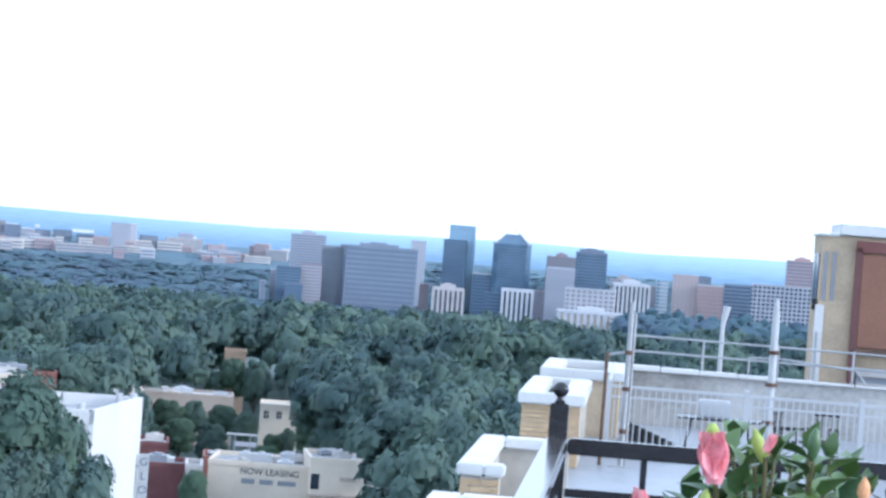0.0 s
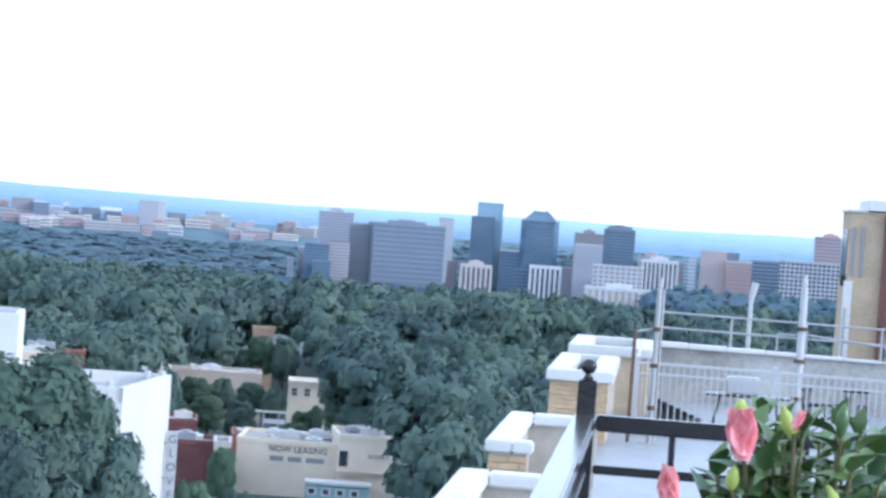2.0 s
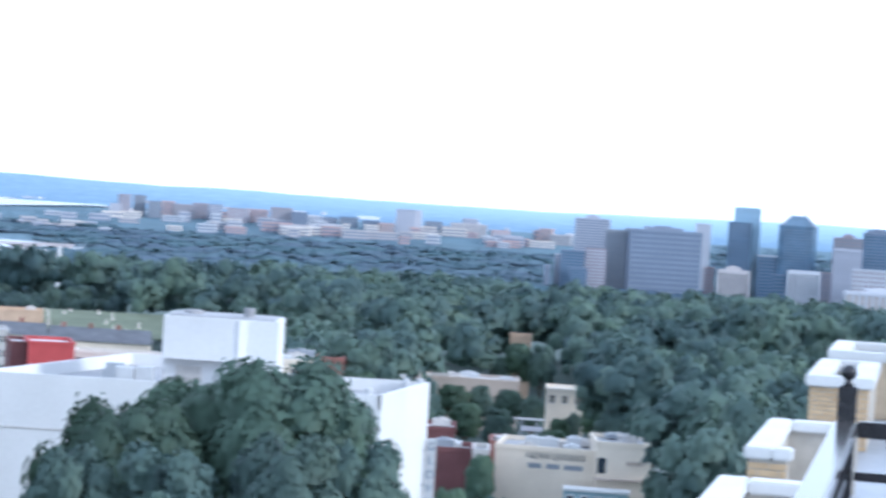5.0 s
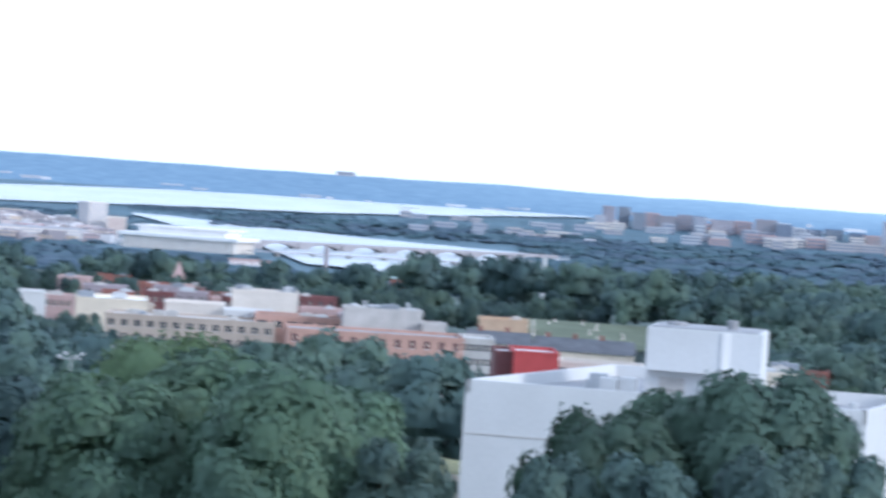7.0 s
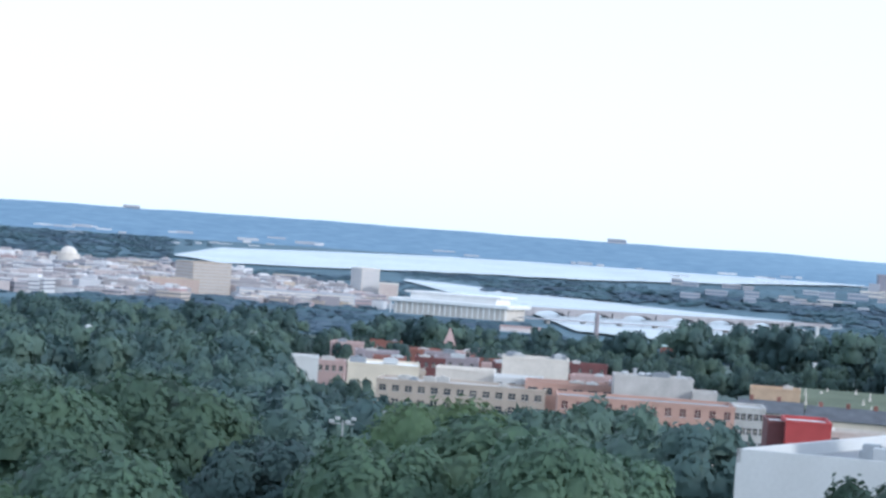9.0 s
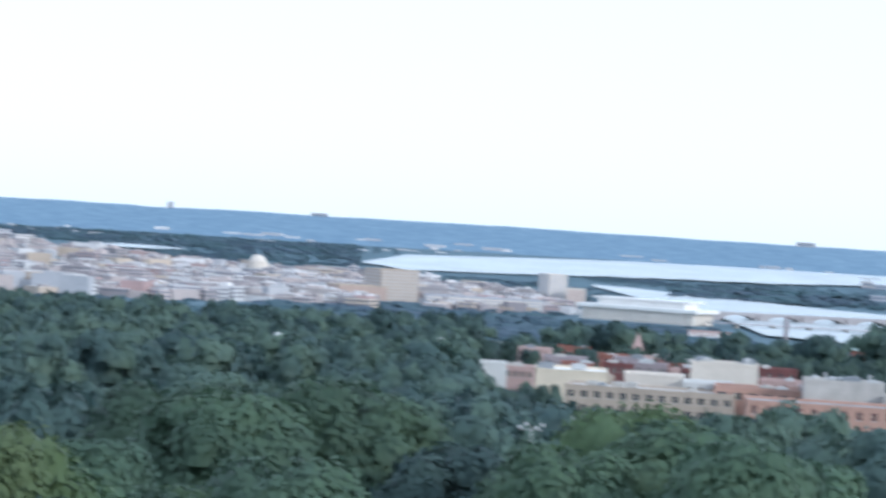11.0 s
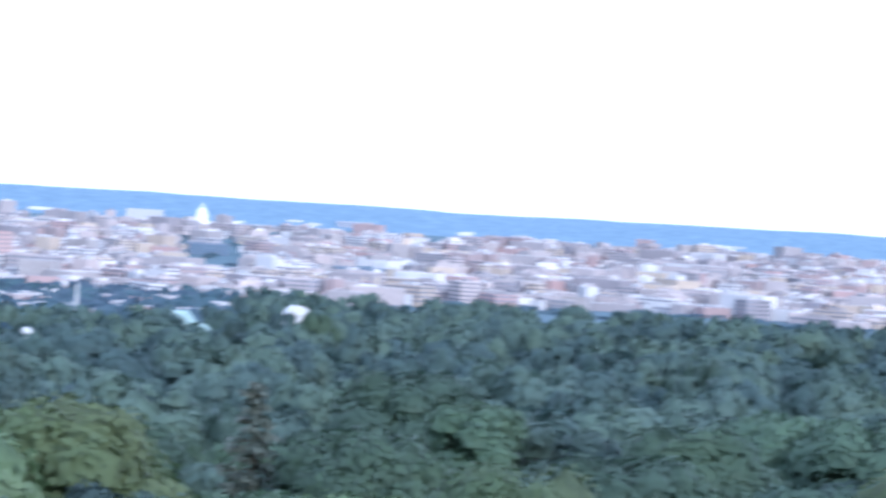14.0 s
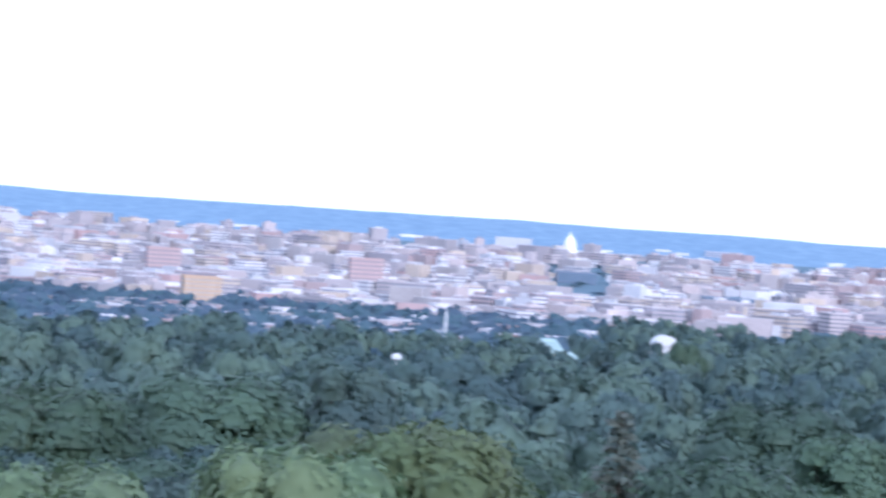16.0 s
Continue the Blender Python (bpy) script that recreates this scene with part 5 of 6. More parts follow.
        for k, x in enumerate((-0.85, -0.4, 0.4, 0.85)):
            part("lamp_head", box(B(), x - 0.2, x + 0.2, -0.15, 0.1, hh - 0.2 + (k % 2) * 0.24, hh + 0.03 + (k % 2) * 0.24, 0.03), WHITE_METAL, f)


def at_m(az, r, z, turn=0.0):
    return Matrix.Translation(at(az, r, z)) @ Matrix.Rotation(radians(-az + turn), 4, "Z")


georgetown()


# ---- riverside, city and monuments ----
def colonnade_hall():
    r = 2850
    w, z0 = 2 * r * math.tan(radians(1.4)), ground_z(r) - 3
    t = thing("concert_hall", "long white marble hall with a wide flat roof and thin columns", "building", facing(-21.95, r, -24, z0))
    h = height(-1.52, r) - z0
    part("wall", box(B(), -w * 0.46, w * 0.46, 4, 60, 0, h - 2), LIMESTONE, t)
    part("roof", box(B(), -w / 2, w / 2, 0, 64, h - 2.2, h + 1.5, 0.3), MARBLE, t)
    part("attic", box(B(), -w * 0.36, w * 0.36, 14, 52, h + 1.4, h + 8), MARBLE, t)
    part("attic_roof", box(B(), -w * 0.40, w * 0.40, 11, 55, h + 8, h + 9.5), MARBLE, t)
    me = finish("column", cyl(B(), 0, 0, 0, h - 2, 0.6, 0.5, 8), MARBLE)
    for k in range(22):
        part("column", me, MARBLE, t, m=Matrix.Translation((-w * 0.48 + w * 0.96 * k / 21, 1.5, 0)))
    block("curved_apartments", "pale curved apartment block by the river", -23.82, -23.42, -0.93, 3300, 40, 20, LIMESTONE, PALE_STONE, 12)
    block("curved_apartments", "pinkish pale block by the river", -23.42, -23.02, -1.22, 3250, 40, 0, LIMESTONE, ROSE_STONE, 9)
    block("state_building", "tall tan block with a blank lit side", -27.45, -26.52, -1.04, 3050, 40, 30, TAN, OFFICE_BEIGE, 10)
    block("state_building", "long tan block joined to a taller one", -28.3, -27.2, -1.42, 2950, 40, 20, TAN, ROSE_STONE, 8)
    block("long_building", "long low pale government building", -26.4, -23.9, -1.52, 2900, 30, 8, PALE_STONE, LIMESTONE, 5)
    block("river_house", "low pale house by the water", -19.9 - 0.9, -19.9, -1.95, 2500, 20, 0, ROSE_STONE, MARBLE, 4)


colonnade_hall()


BRIDGE_STONE = mat("grey_bridge_stone", (0.34, 0.32, 0.33), 0.8, vary=0.08, scale=0.05, fine=0.5)


def arched_bridge():
    r0, r1 = radius_at(-1.66), radius_at(-1.53)
    a, b = at(-20.3, r0), at(-14.0, r1)
    L = (b - a).length
    ang = math.atan2((b - a).y, (b - a).x)
    zb = ground_z(r0) + 1.0
    deck_z = height(-1.50, r0) - zb
    t = thing("arched_bridge", "long low stone bridge with a row of wide arches", "bridge", Matrix.Translation((a.x, a.y, zb)) @ Matrix.Rotation(ang, 4, "Z"))
    part("deck", box(B(), -8, L + 8, -9, 9, deck_z - 1.1, deck_z + 0.9, 0.1), BRIDGE_STONE, t)
    n = 7
    span = L / n
    for k in range(n):
        bm = B()
        cx, half, rise = (k + 0.5) * span, span * 0.39, deck_z + 0.4
        pts = [(cx + half * math.cos(math.pi * j / 16), -2 + rise * 0.95 * math.sin(math.pi * j / 16)) for j in range(17)]
        top = deck_z - 1.0
        for y0, y1 in ((-9, -8), (8, 9)):
            lo = [[bm.verts.new((x, y, z)) for x, z in pts] for y in (y0, y1)]
            hi = [[bm.verts.new((x, y, top)) for x, z in pts] for y in (y0, y1)]
            for j in range(16):
                bm.faces.new((lo[0][j], lo[0][j + 1], hi[0][j + 1], hi[0][j]))
                bm.faces.new((lo[1][j + 1], lo[1][j], hi[1][j], hi[1][j + 1]))
                bm.faces.new((lo[0][j + 1], lo[0][j], lo[1][j], lo[1][j + 1]))
        part("arch", bm, BRIDGE_STONE, t)
    pier = finish("pier", box(B(), -span * 0.09, span * 0.09, -10.5, 10.5, -4, deck_z - 0.6, 0.4), BRIDGE_STONE)
    for k in range(n + 1):
        part("pier", pier, BRIDGE_STONE, t, m=Matrix.Translation((k * span, 0, 0)))
    # a second, flat road bridge nearer by
    r0 = radius_at(-1.80)
    a, b = at(-20.2, r0), at(-14.2, radius_at(-1.74))
    L = (b - a).length
    ang = math.atan2((b - a).y, (b - a).x)
    zb = ground_z(r0) + 1.0
    dz = height(-1.715, r0) - zb
    t = thing("road_bridge", "flat pale girder road bridge over the river", "bridge", Matrix.Translation((a.x, a.y, zb)) @ Matrix.Rotation(ang, 4, "Z"))
    part("deck", box(B(), -10, L + 10, -8, 8, dz - 1.0, dz, 0.1), BRIDGE_STONE, t)
    pier = finish("pier", box(B(), -1.5, 1.5, -6, 6, -4, dz - 0.9, 0.2), CONCRETE)
    for k in range(8):
        part("pier", pier, CONCRETE, t, m=Matrix.Translation((L * (k + 0.5) / 8, 0, 0)))
    # chimneys and the green-roofed house on the bank
    for name, az, el, r, rad, mt, lab in (("brick_chimney", -18.75, -1.50, 1900, 1.6, BROWN_STONE, "tall dark brick chimney by the river"), ("white_chimney", -14.11, -1.47, 1500, 1.2, WHITE, "slender white concrete chimney above the trees")):
        z0 = ground_z(r) - 2.5
        h = height(el, r) - z0
        solid(name, lathe(B(), [(rad * 1.15, 0), (rad, h * 0.5), (rad * 0.92, h - 1), (rad * 1.02, h - 0.9), (rad * 1.02, h), (rad * 0.7, h)], 14), mt, lab, "chimney", at_m(az, r, z0))
    r = 1500
    t = thing("riverside_house", "long house with a green copper roof", "building", facing(-16.95, r, 0, ground_z(r) - 2.5))
    h = height(-2.12, r) - ground_z(r) + 2.5
    part("wall", box(B(), -11, 11, 0, 12, 0, h), RED_BRICK, t)
    bm = B()
    vs = [bm.verts.new(p) for p in ((-12, -1, h), (12, -1, h), (12, 13, h), (-12, 13, h), (-8, 6, h + 2.8), (8, 6, h + 2.8))]
    for f in ((0, 1, 5, 4), (1, 2, 5), (2, 3, 4, 5), (3, 0, 4), (3, 2, 1, 0)):
        bm.faces.new([vs[i] for i in f])
    part("roof", bm, COPPER, t)


arched_bridge()


def city():
    """Dense city on the far slope: joined blocks with window bands, too many to count."""
    rng = random.Random(77)
    verts, faces, mats = [], [], []

    def add(c, ux, w, d, z0, z1, wall, roof):
        uy = Vector((-ux.y, ux.x, 0))
        b = len(verts)
        for z in (z0, z1):
            for sx, sy in ((-1, -1), (1, -1), (1, 1), (-1, 1)):
                p = c + ux * (sx * w / 2) + uy * (sy * d / 2)
                verts.append((p.x, p.y, z))
        for f in ((0, 1, 5, 4), (1, 2, 6, 5), (2, 3, 7, 6), (3, 0, 4, 7)):
            faces.append(tuple(b + i for i in f))
            mats.append(wall)
        b2 = len(verts)
        verts.extend(verts[b + 4:b + 8])
        faces.append((b2, b2 + 1, b2 + 2, b2 + 3))
        mats.append(roof)

    edge_az = (-66.5, -56, -50.5, -45.5, -40.8, -37.2, -34.8, -33.9, -31.2, -27.6, -23.5)
    edge_far = (-0.62, -0.60, -0.64, -0.70, -0.60, -0.62, -0.92, -1.02, -1.12, -1.18, -1.42)
    edge_near = (-1.95, -2.25, -2.2, -1.95, -1.9, -1.95, -1.95, -1.95, -1.9, -1.85, -1.75)
    count = 0
    while count < 3900:
        az = rng.uniform(-66.5, -23.5)
        far, near = float(np.interp(az, edge_az, edge_far)), float(np.interp(az, edge_az, edge_near))
        el = far + (near - far) * rng.random() ** 0.9
        r = radius_at(el)
        if -27.7 < az < -26.3 and r < 3120:
            continue
        if (-52.7 < az < -51.1 and 3150 < r < 3660) or (-49.6 < az < -47.8 and 2800 < r < 3310) or (-53.2 < az < -51.0 and r < 2200):
            continue
        p = at(az, r)
        # streets and parks leave gaps
        if noise.noise((p.x * 0.006, p.y * 0.006, 2)) > 0.33:
            continue
        ang = radians(rng.choice((12, 12, 12, 40, -20)) + rng.uniform(-3, 3))
        ux = Vector((math.cos(ang), math.sin(ang), 0))
        w, d = rng.uniform(10, 30) * rng.choice((1, 1, 1.4, 2.2)), rng.uniform(10, 36)
        low = float(np.interp(az, (-38, -31, -24), (1.0, 0.62, 0.5)))
        h = rng.choice((7, 9, 11, 12, 14, 18, 22)) * rng.uniform(0.8, 1.2) * low * (0.5 if r < 2400 else 0.9)
        g = ground_z(r)
        wall = rng.choice((0, 0, 3, 3, 4, 4, 5, 6))
        add(p, ux, w, d, g - 4, g + h, wall, 1)
        if rng.random() < 0.6:
            q = p + ux * rng.uniform(-w / 4, w / 4)
            add(q, ux, w * 0.35, d * 0.4, g + h - 0.3, g + h + rng.uniform(1.5, 3.5), rng.choice((0, 3, 4)), 1)
        floors = int(h // 4)
        for k in range(floors if rng.random() < 0.35 else 0):
            add(p, ux, w + 0.5, d + 0.5, g + h - 3.0 - k * 4.0, g + h - 1.5 - k * 4.0, 2, 2)
        count += 1
    for k in range(230):
        az, r = rng.uniform(-66, -50.2), rng.uniform(980, 2000)
        ux = Vector((math.cos(0.2), math.sin(0.2), 0))
        add(at(az, r), ux, rng.uniform(7, 20), rng.uniform(7, 14), ground_z(r) - 3, ground_z(r) + rng.uniform(6, 11), rng.choice((0, 3, 4, 5)), 1)
    me = bpy.data.meshes.new("city_blocks")
    me.from_pydata(verts, [], faces)
    for m in (CITY_WALL, CITY_ROOF, CITY_GLASS, CITY_PINK, CITY_PALE, CITY_RED, CITY_TAN):
        me.materials.append(m)
    me.polygons.foreach_set("material_index", np.array(mats, dtype=np.int32))
    me.update()
    tagged(new("city_blocks", me), "dense pale and pinkish city blocks spread over the plain", "city", kind="stuff")


CITY_PINK = mat("city_pink_walls", (0.50, 0.43, 0.42), 0.8, vary=0.12, scale=0.02, fine=0.3, rand="island", spread=0.6, other=(0.24, 0.24, 0.27))
CITY_PALE = mat("city_pale_walls", (0.70, 0.68, 0.68), 0.8, vary=0.1, scale=0.02, fine=0.3, rand="island", spread=0.6, other=(0.22, 0.24, 0.30))
CITY_TAN = mat("city_tan_walls", (0.56, 0.47, 0.38), 0.8, vary=0.12, scale=0.02, fine=0.3, rand="island", spread=0.5, other=(0.30, 0.25, 0.24))
CITY_RED = mat("city_red_walls", (0.42, 0.29, 0.28), 0.8, vary=0.12, scale=0.02, fine=0.3, rand="island", spread=0.7, other=(0.30, 0.27, 0.28))
city()


def far_specks():
    """Pale roofs on the plain beyond the river, too small to count."""
    rng = random.Random(41)
    verts, faces = [], []
    for k in range(170):
        az = rng.uniform(-63, -3)
        r = rng.uniform(4230, 4540)
        base = float(np.interp(r, (4150, 4420, 4600, 4780), (-21, -14, 4, 22)))
        w, d, h = rng.uniform(6, 40), rng.uniform(8, 20), rng.uniform(1, 4)
        m = facing(az, r, rng.uniform(-8, 8), base - 4)
        b = len(verts)
        for z in (0, h + 4):
            for x, y in ((-w / 2, 0), (w / 2, 0), (w / 2, d), (-w / 2, d)):
                verts.append(tuple(m @ Vector((x, y, z))))
        for f in ((0, 1, 5, 4), (1, 2, 6, 5), (2, 3, 7, 6), (3, 0, 4, 7), (4, 5, 6, 7)):
            faces.append(tuple(b + i for i in f))
    me = mesh_from("distant_roofs", verts, faces, CITY_PALE)
    tagged(new("distant_roofs", me), "scattered pale roofs on the far wooded plain", "roofs", kind="stuff")


far_specks()


def monuments():
    r = 3950
    z0 = ground_z(r) - 3
    h = height(0.545, r) - z0
    w = 2 * r * math.tan(radians(0.11))
    t = thing("obelisk", "tall pale marble obelisk with a pointed cap", "monument", facing(-36.70, r, 12, z0))
    bm = B()
    bmesh.ops.create_cone(bm, cap_ends=True, segments=4, radius1=w / 2 * 1.414, radius2=w / 2 * 0.9, depth=h * 0.9, matrix=Matrix.Translation((0, 0, h * 0.45)) @ Matrix.Rotation(math.pi / 4, 4, "Z"))
    part("shaft", bm, mat("obelisk_marble", (0.70, 0.58, 0.54), 0.7, vary=0.06, scale=0.02, fine=0.3), t)
    bm = B()
    bmesh.ops.create_cone(bm, cap_ends=True, segments=4, radius1=w / 2 * 0.9, radius2=0.05, depth=h * 0.1, matrix=Matrix.Translation((0, 0, h * 0.95)) @ Matrix.Rotation(math.pi / 4, 4, "Z"))
    part("cap", bm, LIMESTONE, t)
    # domed legislature
    r = 4330
    z0 = ground_z(r) - 3
    zb = height(-0.56, r) - z0
    s = r * math.tan(radians(0.14))
    ht = height(-0.12, r) - z0 - zb
    t = thing("domed_capitol", "white marble legislature with a tall ribbed dome", "building", facing(-52.07, r, 0, z0))
    w = r * math.tan(radians(1.25))
    part("wall", box(B(), -w * 0.36, w * 0.64, 0, 45, 0, zb), MARBLE, t)
    part("wing", box(B(), w * 0.30, w * 0.62, -8, 50, 0, zb + 4, 0.2), MARBLE, t)
    part("wing", box(B(), -w * 0.36, -w * 0.14, -8, 50, 0, zb + 1, 0.2), MARBLE, t)
    part("drum", lathe(B(), [(s * 1.05, zb - 1), (s * 1.05, zb + ht * 0.12), (s * 0.82, zb + ht * 0.14), (s * 0.82, zb + ht * 0.36), (s * 0.92, zb + ht * 0.38), (s * 0.92, zb + ht * 0.42)], 24, 0, 22), MARBLE, t)
    dome = [(s * 0.78 * math.cos(a), zb + ht * 0.42 + ht * 0.36 * math.sin(a)) for a in np.linspace(0, 1.35, 9)]
    part("dome", lathe(B(), dome, 24, 0, 22), MARBLE, t)
    part("lantern", lathe(B(), [(s * 0.2, zb + ht * 0.76), (s * 0.2, zb + ht * 0.88), (s * 0.08, zb + ht * 0.92), (s * 0.05, zb + ht)], 12, 0, 22), MARBLE, t)
    me = finish("column", cyl(B(), 0, 0, zb + ht * 0.13, zb + ht * 0.37, s * 0.05, n=6), MARBLE)
    for k in range(20):
        a = 2 * math.pi * k / 20
        part("column", me, MARBLE, t, m=Matrix.Translation((s * 0.93 * math.cos(a), 22 + s * 0.93 * math.sin(a), 0)))
    # small domed memorial beyond the near city
    r = 3500
    z0 = ground_z(r) - 3
    t = thing("domed_memorial", "round pale hall with a shallow white dome", "building", facing(-30.02, r, 0, z0))
    zc = height(-1.03, r) - z0
    s = r * math.tan(radians(0.21))
    part("wall", lathe(B(), [(s * 1.1, 0), (s * 1.1, zc - 1), (s * 1.2, zc - 0.8), (s * 1.2, zc)], 24), LIMESTONE, t)
    part("dome", lathe(B(), [(s * 0.85 * math.cos(a), zc + s * 0.75 * math.sin(a)) for a in np.linspace(0, 1.45, 9)], 24), LIMESTONE, t)
    # stadium-like pale block, dark glass blocks
    block("far_arena", "pale far arena block under the hills", -49.2, -48.4, -0.36, 4500, 40, 0, PALE_STONE, GREY_STONE, 4)
    block("dark_block", "dark blue glass office block in the city", -52.3, -51.45, -1.0, 3650, 40, 6, DARK_STONE, GLASS_BLUE, 6)
    block("dark_block", "low dark glass office block", -49.2, -48.1, -1.33, 3300, 40, 6, DARK_STONE, GLASS_BLUE, 6)
    block("ochre_block", "ochre apartment block at the city's edge", -60.2, -59.4, -1.62, 2150, 25, 8, ORANGE, TAN, 8)
    block("brick_block", "large pinkish brick apartment block", -56.7, -56.0, -1.0, 2900, 25, 8, ROSE_STONE, BROWN_STONE, 9)
    block("brick_block", "large pinkish brick apartment slab", -61.0, -60.3, -1.05, 2850, 25, 8, ROSE_STONE, BROWN_STONE, 9)
    # white vaulted roof and copper-roofed house among the trees
    r = 660
    z0 = ground_z(r) - 2
    zc = height(-2.42, r) - z0
    t = thing("vaulted_hall", "bright white vaulted roof above the tree tops", "building", facing(-49.88, r, 14, z0))
    s = r * math.tan(radians(0.26))
    part("wall", box(B(), -s * 0.96, s * 0.96, 0, 5, 0, zc), WHITE, t)
    bm = B()
    a_ = [[bm.verts.new((s * math.cos(q), y, zc + s * 0.85 * math.sin(q))) for q in np.linspace(0, math.pi, 15)] for y in (-0.4, 5.4)]
    for j in range(14):
        bm.faces.new((a_[0][j], a_[0][j + 1], a_[1][j + 1], a_[1][j]))
    bm.faces.new(a_[0][::-1])
    bm.faces.new(a_[1])
    part("roof", bm, WHITE, t, "bright white vaulted roof")
    r = 640
    z0 = ground_z(r) - 2
    for az0, az1, el0, el1, wall in ((-52.85, -52.0, -2.72, -2.44, CREAM), (-52.3, -51.65, -2.85, -2.7, CREAM), (-51.1, -50.3, -3.15, -2.95, CREAM)):
        az, w = (az0 + az1) / 2, r * radians(az1 - az0)
        e, p = height(el0, r) - z0, height(el1, r) - z0
        t = thing("villa", "large house with a green copper hipped roof among trees", "house", facing(az, r, 6, z0), "houses among the trees")
        part("wall", box(B(), -w / 2 + 0.4, w / 2 - 0.4, 0.4, 8, 0, e), wall, t)
        bm = B()
        vs = [bm.verts.new(q) for q in ((-w / 2, 0, e), (w / 2, 0, e), (w / 2, 8.4, e), (-w / 2, 8.4, e), (-w / 2 + 2.2, 4.2, p), (w / 2 - 2.2, 4.2, p))]
        for f in ((0, 1, 5, 4), (1, 2, 5), (2, 3, 4, 5), (3, 0, 4), (3, 2, 1, 0)):
            bm.faces.new([vs[i] for i in f])
        part("roof", bm, COPPER if wall is CREAM else PALE_ROOF, t)
    # small white things that show between the crowns
    for az, el, r, lab in ((-29.5, -2.58, 560, "small white roof dome between tree crowns"), (-26.03, -2.47, 700, "small white roof dome between tree crowns"), (-55.6, -3.06, 420, "small white lamp globe above the trees"), (-54.6, -2.0, 900, "slim white church spire above the trees")):
        z0 = ground_z(r) - 1.5
        h = height(el, r) - z0
        t = thing("white_turret", lab, "turret", at_m(az, r, z0), "white turrets")
        spire = el == -2.0
        part("shaft", cyl(B(), 0, 0, 0, h, 0.45 if spire else 0.08), WHITE, t)
        part("cap", lathe(B(), [(0.55, h - 5), (0.4, h - 1.5), (0.05, h + 1.6)] if spire else [(0.3, h - 0.5), (0.85, h - 0.1), (0.75, h + 0.5), (0.2, h + 0.8)], 12), WHITE, t)
    for az, el, r in ((-24.9, -2.85, 640), (-25.7, -2.92, 600)):
        wall_house("pale_house", "small pale house half hidden by trees", az - 0.3, az + 0.3, el, r, 8, 0, WHITE, PALE_ROOF, "houses among the trees")


monuments()


# ---- the roof that the camera stands on ----
AXIS = 4.3  # the building's long side points this far to the right of +Y
ROOF_M = Matrix.Rotation(radians(-AXIS), 4, "Z")
DECK, ROOF, CAP = 28.4, 26.4, 27.6


def own_building():
    # local x to the right of the long side, local y along it
    bm = B()
    box(bm, -1.8, 26, -14, 61, -3, ROOF)
    wall = solid("wall_building", bm, BUFF_WALL, "tall buff brick apartment building wall", "wall", ROOF_M, kind="structure")
    bm = B()
    box(bm, -1.0, 25.7, 7.7, 60.5, ROOF, ROOF + 0.05)
    solid("floor_lower_roof", bm, MEMBRANE, "wet-looking white membrane roof with dark stains", "roof", ROOF_M, kind="structure")
    bm = B()
    box(bm, -0.35, 14, -13.8, 7.65, ROOF, DECK - 0.06)
    box(bm, -0.35, 14, -13.8, 7.65, DECK - 0.06, DECK, 0.01)
    solid("floor_deck", bm, GREY_ROOF, "grey paved raised roof deck", "floor", ROOF_M, kind="structure")
    # low parapet along the edge, with raised white-capped brick blocks
    bm = B()
    box(bm, -1.8, -1.45, -13.9, 60.9, ROOF, ROOF + 0.35)
    solid("parapet_edge", bm, WHITE_CAP, "low white roof edge along the facade", "parapet", ROOF_M, kind="structure")


own_building()


BRICK = {}


def brick_face(parent, x0, x1, y, z0, z1):
    """Single buff bricks laid in stretcher courses on a face that looks back along the roof."""
    L, H, J = 0.215, 0.063, 0.012
    z, row = z0, 0
    while z + H <= z1 + 1e-6:
        x = x0 - (0.5 * (L + J) if row % 2 else 0)
        while x < x1 - 0.03:
            a, b = max(x, x0), min(x + L, x1)
            if b - a > 0.04:
                key = round(b - a, 3)
                if key not in BRICK:
                    BRICK[key] = finish("brick", box(B(), 0, b - a, -0.014, 0.02, 0, H), YELLOW_BRICK)
                part("brick", BRICK[key], None, parent, m=Matrix.Translation((a, y, z)))
            x += L + J
        z += H + J
        row += 1


def roof_block(label, x0, x1, y0, y1, top, wall=0.45, bricks=True, low=ROOF):
    """A raised block of the parapet: brick walls round a sunk tray, with a white stone cap all round."""
    t = thing("parapet_block", label, "parapet", ROOF_M, "white-capped parapet blocks")
    zc = top - 0.18
    bm = B()
    box(bm, x0, x1, y0, y0 + wall, low, zc)
    box(bm, x0, x1, y1 - wall, y1, low, zc)
    box(bm, x0, x0 + wall, y0 + wall, y1 - wall, low, zc)
    box(bm, x1 - wall, x1, y0 + wall, y1 - wall, low, zc)
    part("wall", bm, MORTAR if bricks else BUFF_WALL, t)
    e = 0.07
    for a in ((x0 - e, x1 + e, y0 - e, y0 + wall + e), (x0 - e, x1 + e, y1 - wall - e, y1 + e), (x0 - e, x0 + wall + e, y0 + wall + e, y1 - wall - e), (x1 - wall - e, x1 + e, y0 + wall + e, y1 - wall - e)):
        bm = B()
        box(bm, *a, zc, top, 0.02)
        part("cap_stone", bm, WHITE_CAP, t)
    part("tray", box(B(), x0 + wall, x1 - wall, y0 + wall, y1 - wall, low, zc - 0.25), MEMBRANE, t)
    if bricks:
        brick_face(t, x0, x1, y0, zc - 1.05, zc)
    return t


